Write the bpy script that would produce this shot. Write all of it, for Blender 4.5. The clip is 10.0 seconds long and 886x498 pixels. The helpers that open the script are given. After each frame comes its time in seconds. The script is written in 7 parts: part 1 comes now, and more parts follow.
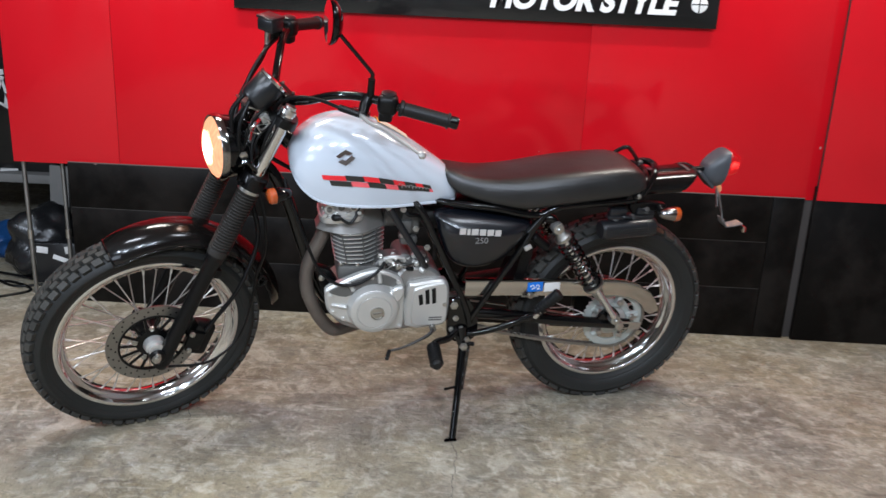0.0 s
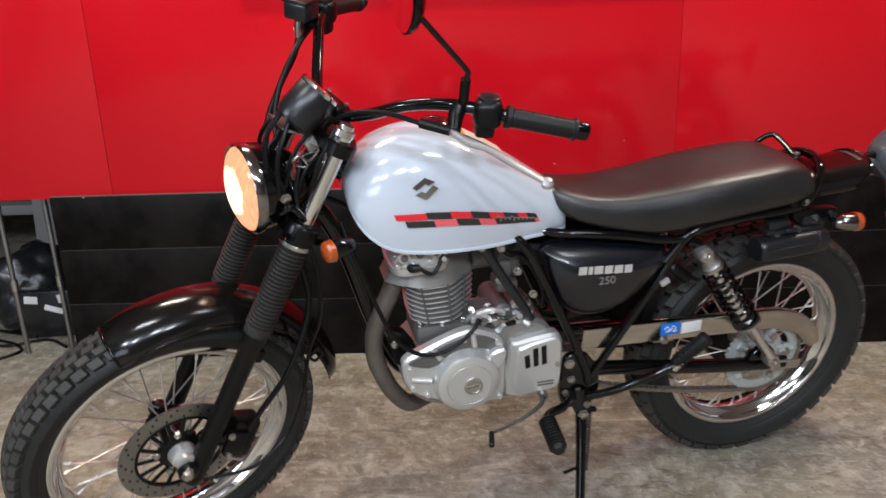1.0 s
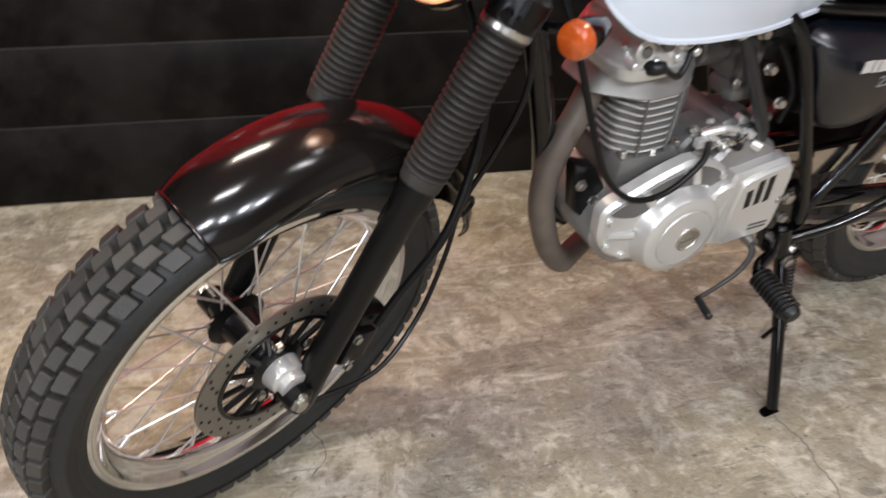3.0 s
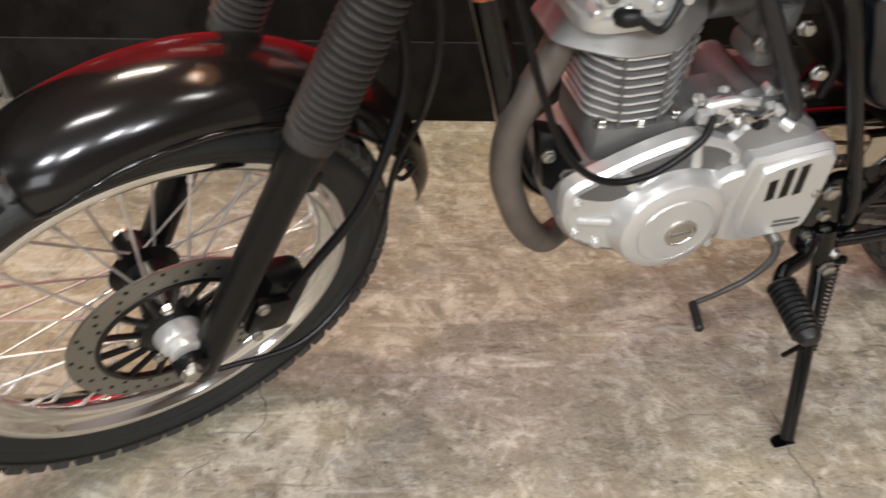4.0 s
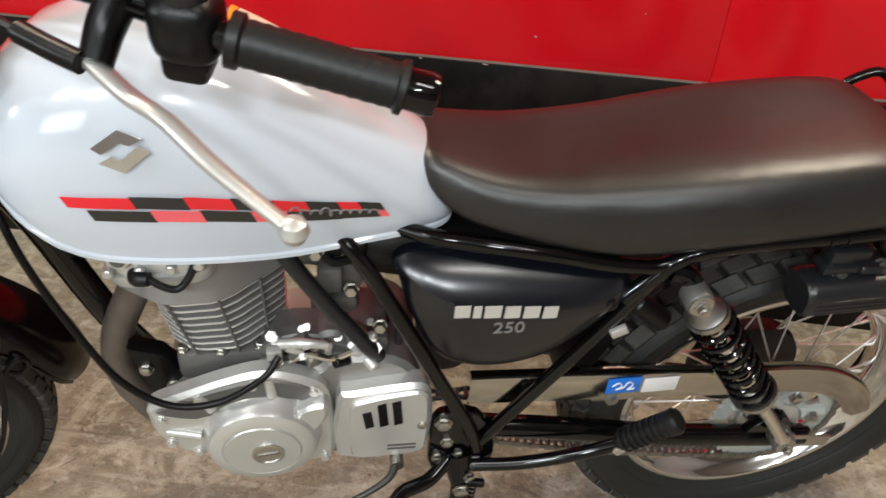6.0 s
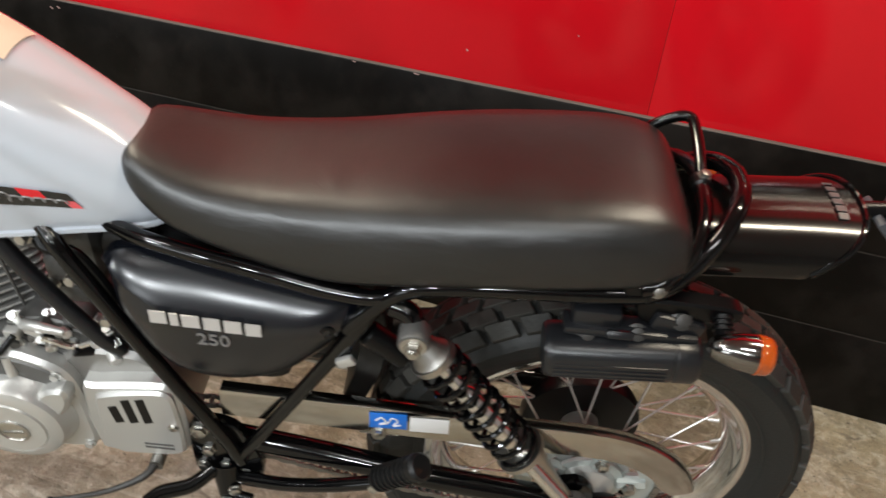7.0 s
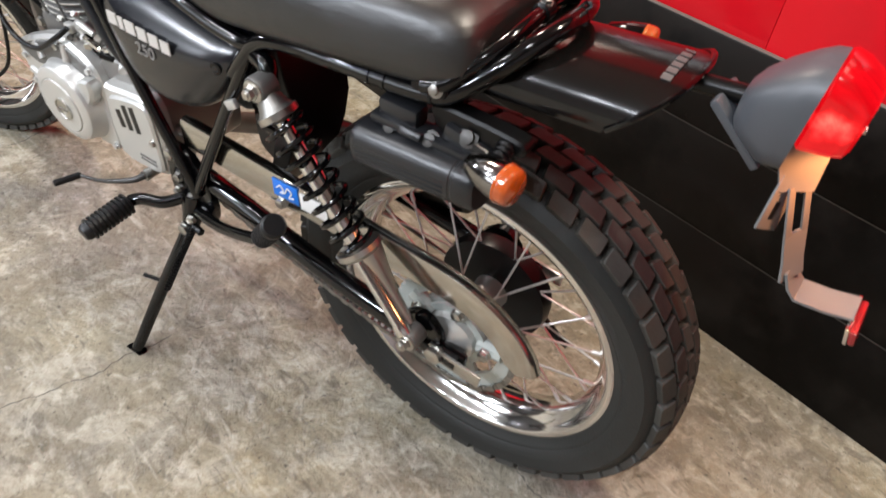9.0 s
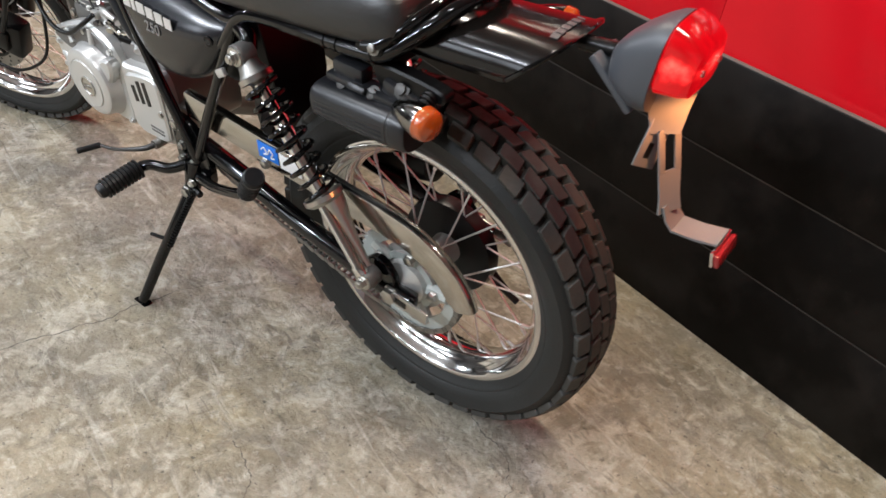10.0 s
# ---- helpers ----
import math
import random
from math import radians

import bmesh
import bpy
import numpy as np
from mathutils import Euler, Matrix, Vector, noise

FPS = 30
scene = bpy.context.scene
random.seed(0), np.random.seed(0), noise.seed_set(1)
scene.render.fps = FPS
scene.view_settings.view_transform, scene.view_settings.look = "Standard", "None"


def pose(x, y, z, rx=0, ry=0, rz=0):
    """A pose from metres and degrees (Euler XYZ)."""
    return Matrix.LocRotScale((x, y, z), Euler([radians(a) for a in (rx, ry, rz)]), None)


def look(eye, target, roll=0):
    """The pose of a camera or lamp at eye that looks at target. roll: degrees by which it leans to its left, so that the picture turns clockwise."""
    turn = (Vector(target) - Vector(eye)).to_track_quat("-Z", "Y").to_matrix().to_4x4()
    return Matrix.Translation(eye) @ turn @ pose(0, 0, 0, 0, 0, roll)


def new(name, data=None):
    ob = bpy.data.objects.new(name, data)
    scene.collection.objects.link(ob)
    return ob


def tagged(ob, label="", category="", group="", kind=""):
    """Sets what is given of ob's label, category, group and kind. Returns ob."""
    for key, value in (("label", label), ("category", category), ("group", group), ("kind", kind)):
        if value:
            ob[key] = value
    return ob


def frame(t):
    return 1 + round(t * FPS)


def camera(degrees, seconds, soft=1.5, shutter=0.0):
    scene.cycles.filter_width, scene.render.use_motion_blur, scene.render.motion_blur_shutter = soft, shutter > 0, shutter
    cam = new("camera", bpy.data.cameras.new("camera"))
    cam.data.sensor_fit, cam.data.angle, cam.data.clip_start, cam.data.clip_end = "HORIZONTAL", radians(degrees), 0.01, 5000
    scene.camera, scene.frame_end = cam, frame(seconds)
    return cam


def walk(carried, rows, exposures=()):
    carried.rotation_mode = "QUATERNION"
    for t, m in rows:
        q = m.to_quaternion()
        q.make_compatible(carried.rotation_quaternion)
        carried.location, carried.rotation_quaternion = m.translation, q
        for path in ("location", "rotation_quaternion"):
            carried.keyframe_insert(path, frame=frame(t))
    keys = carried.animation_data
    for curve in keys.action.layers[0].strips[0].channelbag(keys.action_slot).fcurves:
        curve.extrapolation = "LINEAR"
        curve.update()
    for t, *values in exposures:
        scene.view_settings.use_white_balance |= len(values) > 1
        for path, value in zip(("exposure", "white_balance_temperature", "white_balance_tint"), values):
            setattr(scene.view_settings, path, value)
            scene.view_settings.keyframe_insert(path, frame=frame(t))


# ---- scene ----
cam = camera(60.6, 10.0, shutter=0.3)
PATH = [
    (0, (0.012, 0.026, 1.159), (-0.036, 1.954, 0.63), 2.6),
    (0.5, (-0.054, 0.306, 1.161), (-0.176, 2.221, 0.598), 1.1),
    (1, (-0.241, 0.604, 1.174), (-0.289, 2.511, 0.572), -1.9),
    (1.5, (-0.481, 0.87, 1.182), (-0.356, 2.758, 0.534), -3.9),
    (2, (-0.68, 1.006, 1.187), (-0.233, 2.814, 0.458), -4.8),
    (2.5, (-0.791, 1.082, 1.118), (-0.236, 2.786, 0.23), -2.7),
    (2.7, (-0.798, 1.124, 1.063), (-0.308, 2.803, 0.094), -1.1),
    (3.8, (-0.569, 1.315, 0.934), (-0.621, 2.892, -0.295), 1.0),
    (4, (-0.513, 1.329, 0.952), (-0.525, 2.907, -0.276), 0.5),
    (4.5, (-0.399, 1.403, 0.964), (-0.129, 3.017, -0.185), 1.0),
    (5, (-0.282, 1.428, 1.007), (0.07, 3.052, -0.106), 0.9),
    (5.2, (-0.205, 1.399, 1.052), (0.014, 3.052, -0.052), 0.7),
    (6.3, (0.134, 1.459, 1.182), (-0.055, 3.139, 0.114), 4.6),
    (6.5, (0.208, 1.499, 1.189), (-0.025, 3.171, 0.118), 4.4),
    (7, (0.474, 1.566, 1.182), (0.049, 3.198, 0.106), 6.1),
    (7.5, (0.671, 1.679, 1.187), (0.01, 3.211, 0.084), 6.0),
    (8, (0.749, 1.827, 1.178), (-0.133, 3.201, 0.023), 5.9),
    (8.5, (0.918, 1.843, 1.137), (-0.139, 3.042, -0.064), 8.7),
    (9, (1.052, 1.764, 1.095), (-0.041, 2.903, -0.133), 9.7),
    (9.5, (1.171, 1.657, 1.083), (0.062, 2.807, -0.12), 9.2),
    (10, (1.287, 1.737, 1.11), (0.091, 2.829, -0.064), 9.1),
]
EXPOSURES = [(0.0, -0.06, 5650, 10), (0.5, -0.08, 5700, 12), (1.0, -0.16, 5900, 12), (1.5, 0.0, 6350, 13), (2.5, 0.16, 6200, 14), (4.0, 0.36, 6450, 13), (5.0, 0.23, 6550, 10), (6.5, -0.02, 6450, 8), (7.5, 0.18, 6350, 9), (8.5, 0.60, 6100, 13), (9.2, 0.44, 6150, 12), (10.0, 0.30, 6050, 11)]
walk(cam, [(t, look(eye, target, roll)) for t, eye, target, roll in PATH], EXPOSURES)

# ---- light ----
world = bpy.data.worlds.new("world")
scene.world = world
world.use_nodes = True
world.node_tree.nodes["Background"].inputs[0].default_value = (0.85, 0.92, 1.0, 1)
world.node_tree.nodes["Background"].inputs[1].default_value = 0.03


def area_lamp(name, eye, target, sx, sy, watts, colour=(1.0, 0.985, 0.95)):
    d = bpy.data.lights.new(name, "AREA")
    d.shape, d.size, d.size_y, d.energy, d.color = "RECTANGLE", sx, sy, watts, colour
    ob = new(name, d)
    ob.matrix_world = look(eye, target)
    return tagged(ob, kind="structure")


COOL, WARM = (0.93, 0.97, 1.0), (1.0, 0.87, 0.68)
area_lamp("tube_light", (-1.1, 1.0, 2.62), (-1.1, 1.3, 0), 0.6, 0.10, 15)
area_lamp("tube_light", (0.9, 1.0, 2.62), (0.9, 1.4, 0), 0.6, 0.10, 11)
for lx, ly, watts in ((-1.65, -1.0, 42), (-0.75, -1.25, 42), (0.25, -1.0, 38), (1.15, -1.25, 36)):
    area_lamp("tube_light", (lx, ly, 2.62), (lx * 0.9, 0.2, 0), 0.26, 0.14, watts, COOL)
area_lamp("tube_light", (-1.1, 2.55, 2.62), (-1.1, 2.6, 0), 0.6, 0.07, 27, WARM)
area_lamp("tube_light", (1.2, 2.55, 2.62), (1.2, 2.6, 0), 0.6, 0.07, 28, WARM)
# daylight through an assumed, unseen window in the front wall, and the small work light that throws the bar's shadow on
# the red sheets
area_lamp("assumed_window_light", (-1.85, -3.17, 1.60), (-0.4, 2.2, 1.0), 1.5, 1.3, 30, COOL)
area_lamp("work_light", (-3.30, 0.05, 1.88), (0.4, 2.6, 0.8), 0.10, 0.10, 34, (0.95, 0.98, 1.0))


# ---- materials ----
def material(name, colour, rough=0.5, metal=0.0, coat=0.0, grain=0.0, grain_scale=80.0, mottle=0.12, mottle_scale=6.0,
             rough_var=0.08, spec=0.5, emit=None, emit_strength=0.0, per_piece=0.0, creases=0.0):
    m = bpy.data.materials.new(name)
    m.use_nodes = True
    nt = m.node_tree
    nodes, links = nt.nodes, nt.links
    b = nodes["Principled BSDF"]
    b.inputs["Roughness"].default_value = rough
    b.inputs["Metallic"].default_value = metal
    b.inputs["Coat Weight"].default_value = coat
    b.inputs["Coat Roughness"].default_value = 0.06
    b.inputs["Specular IOR Level"].default_value = spec
    co = nodes.new("ShaderNodeTexCoord")
    n1 = nodes.new("ShaderNodeTexNoise")
    n1.inputs["Scale"].default_value, n1.inputs["Detail"].default_value = mottle_scale, 5
    n2 = nodes.new("ShaderNodeTexNoise")
    n2.inputs["Scale"].default_value, n2.inputs["Detail"].default_value = grain_scale, 3
    links.new(co.outputs["Object"], n1.inputs["Vector"])
    links.new(co.outputs["Object"], n2.inputs["Vector"])
    mix = nodes.new("ShaderNodeMix")
    mix.data_type = "RGBA"
    c = Vector(colour)
    mix.inputs["A"].default_value = (*(c * (1 - mottle)), 1)
    mix.inputs["B"].default_value = (*[min(1, v) for v in c * (1 + mottle)], 1)
    links.new(n1.outputs["Fac"], mix.inputs["Factor"])
    out = mix.outputs["Result"]
    if per_piece:
        info = nodes.new("ShaderNodeObjectInfo")
        pr = nodes.new("ShaderNodeMapRange")
        pr.inputs["To Min"].default_value, pr.inputs["To Max"].default_value = 1 - per_piece, 1 + per_piece
        links.new(info.outputs["Random"], pr.inputs["Value"])
        sc = nodes.new("ShaderNodeVectorMath")
        sc.operation = "SCALE"
        links.new(out, sc.inputs[0])
        links.new(pr.outputs["Result"], sc.inputs["Scale"])
        out = sc.outputs["Vector"]
    links.new(out, b.inputs["Base Color"])
    rr = nodes.new("ShaderNodeMapRange")
    rr.inputs["To Min"].default_value, rr.inputs["To Max"].default_value = max(0.02, rough - rough_var), min(1, rough + rough_var)
    links.new(n1.outputs["Fac"], rr.inputs["Value"])
    links.new(rr.outputs["Result"], b.inputs["Roughness"])
    if grain > 0:
        bump = nodes.new("ShaderNodeBump")
        bump.inputs["Strength"].default_value, bump.inputs["Distance"].default_value = grain, 0.002
        links.new(n2.outputs["Fac"], bump.inputs["Height"])
        links.new(bump.outputs["Normal"], b.inputs["Normal"])
        if creases > 0:
            # shallow folds of a stretched cover
            mp = nodes.new("ShaderNodeMapping")
            mp.inputs["Scale"].default_value = (1.0, 0.8, 2.6)
            mp.inputs["Rotation"].default_value = (0, 0.35, 0)
            links.new(co.outputs["Object"], mp.inputs["Vector"])
            fold = nodes.new("ShaderNodeTexNoise")
            fold.inputs["Scale"].default_value, fold.inputs["Detail"].default_value, fold.inputs["Distortion"].default_value = 17.0, 7, 0.6
            links.new(mp.outputs["Vector"], fold.inputs["Vector"])
            b2 = nodes.new("ShaderNodeBump")
            b2.inputs["Strength"].default_value, b2.inputs["Distance"].default_value = creases, 0.004
            links.new(fold.outputs["Fac"], b2.inputs["Height"])
            links.new(b2.outputs["Normal"], bump.inputs["Normal"])
    if emit:
        b.inputs["Emission Color"].default_value = (*emit, 1)
        b.inputs["Emission Strength"].default_value = emit_strength
    return m


WHITE = material("white tank lacquer", (0.53, 0.575, 0.635), 0.14, coat=0.8, mottle=0.02, rough_var=0.03)
FENDER = material("black mudguard lacquer", (0.0045, 0.0038, 0.0034), 0.15, coat=0.0, spec=0.42, mottle=0.3, rough_var=0.05)
BLACK_GLOSS = material("black gloss lacquer", (0.0018, 0.0018, 0.0020), 0.10, coat=0.2, spec=0.34, mottle=0.3, rough_var=0.05)
BLACK_SATIN = material("black satin paint", (0.0028, 0.0028, 0.0030), 0.30, spec=0.25, mottle=0.3, grain=0.05, grain_scale=300)
COVER = material("dark grey metallic plastic", (0.0028, 0.0036, 0.0062), 0.25, metal=0.0, spec=0.75, mottle=0.12, rough_var=0.05)
VINYL = material("black seat vinyl", (0.0082, 0.0078, 0.0073), 0.37, spec=0.70, mottle=0.25, grain=0.07, grain_scale=700, mottle_scale=11, rough_var=0.10, creases=0.30)
RUBBER = material("tyre rubber", (0.0175, 0.0180, 0.0168), 0.52, spec=0.30, mottle=0.35, grain=0.3, grain_scale=260, mottle_scale=9)
TREAD = material("worn tread rubber", (0.036, 0.034, 0.0295), 0.58, spec=0.35, mottle=0.4, mottle_scale=25, grain=0.35, grain_scale=240, per_piece=0.3)
BOOT = material("black fork boot rubber", (0.022, 0.0195, 0.017), 0.5, spec=0.3, mottle=0.35, grain=0.1, grain_scale=200)
GRIP = material("black grip rubber", (0.006, 0.006, 0.0062), 0.45, spec=0.35, mottle=0.2, grain=0.1, grain_scale=200)
# darker chrome; on the headlamp ring the colour stands in for dark reflections
DARK_CHROME = material("dark chrome", (0.26, 0.25, 0.24), 0.12, metal=1, mottle=0.1, rough_var=0.05)
CHROME = material("chrome plate", (0.72, 0.71, 0.69), 0.09, metal=1, mottle=0.05, rough_var=0.05)
# chrome darkened in colour for the dim reflections in the chain guard
DARKENED_CHROME = material("darkened chrome plate", (0.50, 0.48, 0.44), 0.14, metal=1, mottle=0.12, mottle_scale=14, rough_var=0.06)
STEEL = material("zinc plated steel", (0.52, 0.51, 0.48), 0.3, metal=1, mottle=0.15, rough_var=0.1)
DULL = material("dull steel", (0.30, 0.29, 0.27), 0.45, metal=1, mottle=0.25, rough_var=0.12, grain=0.05)
SPOKE = material("spoke steel", (0.66, 0.64, 0.61), 0.32, metal=0.75, mottle=0.1)
CAST = material("silver painted aluminium", (0.58, 0.575, 0.55), 0.34, metal=0.6, mottle=0.08, grain=0.08, grain_scale=350)
HEAD_CAST = material("grey cylinder head", (0.26, 0.252, 0.238), 0.40, metal=0.5, mottle=0.2, grain=0.15, grain_scale=260)
FIN_BODY = material("dark fin metal", (0.19, 0.185, 0.175), 0.50, metal=0.4, mottle=0.25, mottle_scale=20)
ZINC = material("pale zinc sprocket", (0.46, 0.49, 0.46), 0.38, metal=0.35, mottle=0.15, mottle_scale=25)
TAIL_GREY = material("blue-grey plastic", (0.055, 0.060, 0.069), 0.42, mottle=0.12, grain=0.08, grain_scale=320)
CAST_DARK = material("grey cast aluminium", (0.13, 0.127, 0.12), 0.5, metal=0.45, mottle=0.22, grain=0.2, grain_scale=220)
BOLT_DARK = material("dull dark plating", (0.055, 0.053, 0.05), 0.45, metal=0.5, mottle=0.3, mottle_scale=60)
FIN = material("pale fin edge", (0.80, 0.79, 0.76), 0.35, metal=0.7, mottle=0.15)
HEADER = material("heat stained exhaust pipe", (0.14, 0.118, 0.100), 0.5, metal=0.5, mottle=0.45, mottle_scale=18, grain=0.1)
PLASTIC = material("black plastic", (0.0032, 0.0032, 0.0035), 0.36, mottle=0.2, grain=0.1, grain_scale=320, spec=0.25)
GREY_PLASTIC = material("dark grey plastic", (0.0095, 0.0100, 0.0115), 0.32, mottle=0.12, grain=0.1, grain_scale=320)
# the turn signals are off; a weak emission is added to brighten their lenses
AMBER = material("faintly glowing amber lens", (0.36, 0.060, 0.006), 0.10, coat=0.9, mottle=0.45, mottle_scale=90, emit=(1.0, 0.22, 0.01), emit_strength=0.012)
REFLECTOR = material("red reflector", (0.22, 0.01, 0.012), 0.15, coat=0.5, mottle=0.2, mottle_scale=60)
DECAL_RED = material("red decal", (0.72, 0.012, 0.022), 0.25, coat=0.4, mottle=0.05)
DECAL_BLACK = material("black decal", (0.014, 0.014, 0.014), 0.25, coat=0.4, mottle=0.1)
DECAL_PINK = material("faded red decal", (0.80, 0.11, 0.13), 0.25, coat=0.4, mottle=0.25, mottle_scale=30)
DECAL_GREY = material("silver grey print", (0.25, 0.245, 0.24), 0.4, metal=0.4, mottle=0.1)
PRINT_DIM = material("worn grey print", (0.11, 0.108, 0.105), 0.4, metal=0.3, mottle=0.3, mottle_scale=60)
DECAL_SILVER = material("silver print", (0.68, 0.67, 0.66), 0.35, metal=0.5, mottle=0.08)
BLUE = material("blue sticker", (0.015, 0.16, 0.62), 0.35, mottle=0.05)
PAPER = material("white sticker", (0.72, 0.71, 0.69), 0.5, mottle=0.06, mottle_scale=20)
YELLOWED = material("yellowed caution label", (0.74, 0.64, 0.50), 0.35, mottle=0.08, mottle_scale=20)
ORANGE = material("orange print", (0.80, 0.32, 0.03), 0.35, mottle=0.05)
GLASS_DARK = material("dark gauge glass", (0.01, 0.012, 0.012), 0.08, mottle=0.1)
MIRROR = material("mirror glass", (0.85, 0.85, 0.85), 0.02, metal=1, mottle=0.01, rough_var=0.0)
GREEN_LAMP = material("green pilot lamp", (0.02, 0.5, 0.2), 0.3, emit=(0.05, 1.0, 0.45), emit_strength=2.0)
RED_WIRE = material("red paint", (0.45, 0.01, 0.012), 0.4, mottle=0.1)
SIGN_BLACK = material("black sign sheet", (0.008, 0.008, 0.008), 0.18, coat=0.3, mottle=0.3)
SIGN_WHITE = material("white sign letters", (0.80, 0.80, 0.78), 0.35, mottle=0.04)


def lens_glow(name, inner, outer, size, strength, edge=0.11, squash=1.0, cloud=0.55):
    """A lit lens: bright about its bulb, dimmer towards the rim, with the ribs of the glass."""
    m = bpy.data.materials.new(name)
    m.use_nodes = True
    nt = m.node_tree
    nodes, links = nt.nodes, nt.links
    b = nodes["Principled BSDF"]
    b.inputs["Base Color"].default_value = (*[v * 0.12 for v in outer], 1)
    b.inputs["Roughness"].default_value = 0.12
    co = nodes.new("ShaderNodeTexCoord")
    ln = nodes.new("ShaderNodeVectorMath")
    ln.operation = "LENGTH"
    sq = nodes.new("ShaderNodeMapping")
    sq.inputs["Scale"].default_value = (1, squash, 1)
    links.new(co.outputs["Object"], sq.inputs["Vector"])
    links.new(sq.outputs["Vector"], ln.inputs[0])
    no = nodes.new("ShaderNodeTexNoise")
    no.inputs["Scale"].default_value, no.inputs["Detail"].default_value = 46.0, 4
    links.new(co.outputs["Object"], no.inputs["Vector"])
    ad = nodes.new("ShaderNodeMath")
    ad.operation = "MULTIPLY_ADD"
    links.new(no.outputs["Fac"], ad.inputs[0])
    ad.inputs[1].default_value = size * cloud
    links.new(ln.outputs["Value"], ad.inputs[2])
    mr = nodes.new("ShaderNodeMapRange")
    mr.interpolation_type = "SMOOTHSTEP"
    mr.inputs["From Min"].default_value, mr.inputs["From Max"].default_value = size * 1.35, size * 0.55
    mr.inputs["To Min"].default_value, mr.inputs["To Max"].default_value = strength * edge, strength
    links.new(ad.outputs["Value"], mr.inputs["Value"])
    mx = nodes.new("ShaderNodeMix")
    mx.data_type = "RGBA"
    mx.inputs["A"].default_value, mx.inputs["B"].default_value = (*outer, 1), (*inner, 1)
    mr2 = nodes.new("ShaderNodeMapRange")
    mr2.inputs["From Min"].default_value, mr2.inputs["From Max"].default_value = strength * edge, strength
    links.new(mr.outputs["Result"], mr2.inputs["Value"])
    links.new(mr2.outputs["Result"], mx.inputs["Factor"])
    links.new(mx.outputs["Result"], b.inputs["Emission Color"])
    # ribs of the glass
    mp = nodes.new("ShaderNodeMapping")
    mp.inputs["Scale"].default_value = (30, 170, 35)
    links.new(co.outputs["Object"], mp.inputs["Vector"])
    rib = nodes.new("ShaderNodeTexNoise")
    rib.inputs["Scale"].default_value, rib.inputs["Detail"].default_value = 1.0, 2
    links.new(mp.outputs["Vector"], rib.inputs["Vector"])
    rm = nodes.new("ShaderNodeMapRange")
    rm.inputs["From Min"].default_value, rm.inputs["From Max"].default_value = 0.3, 0.7
    rm.inputs["To Min"].default_value, rm.inputs["To Max"].default_value = 0.78, 1.15
    links.new(rib.outputs["Fac"], rm.inputs["Value"])
    mu = nodes.new("ShaderNodeMath")
    mu.operation = "MULTIPLY"
    links.new(mr.outputs["Result"], mu.inputs[0])
    links.new(rm.outputs["Result"], mu.inputs[1])
    links.new(mu.outputs["Value"], b.inputs["Emission Strength"])
    return m


HEAD_GLOW = lens_glow("lit headlamp glass", (1.0, 0.86, 0.68), (1.0, 0.43, 0.20), 0.050, 34.0, 0.040)
TAIL_GLOW = lens_glow("lit red tail lens", (1.0, 0.20, 0.12), (0.80, 0.002, 0.006), 0.029, 9.0, 0.070, 0.55, 0.6)


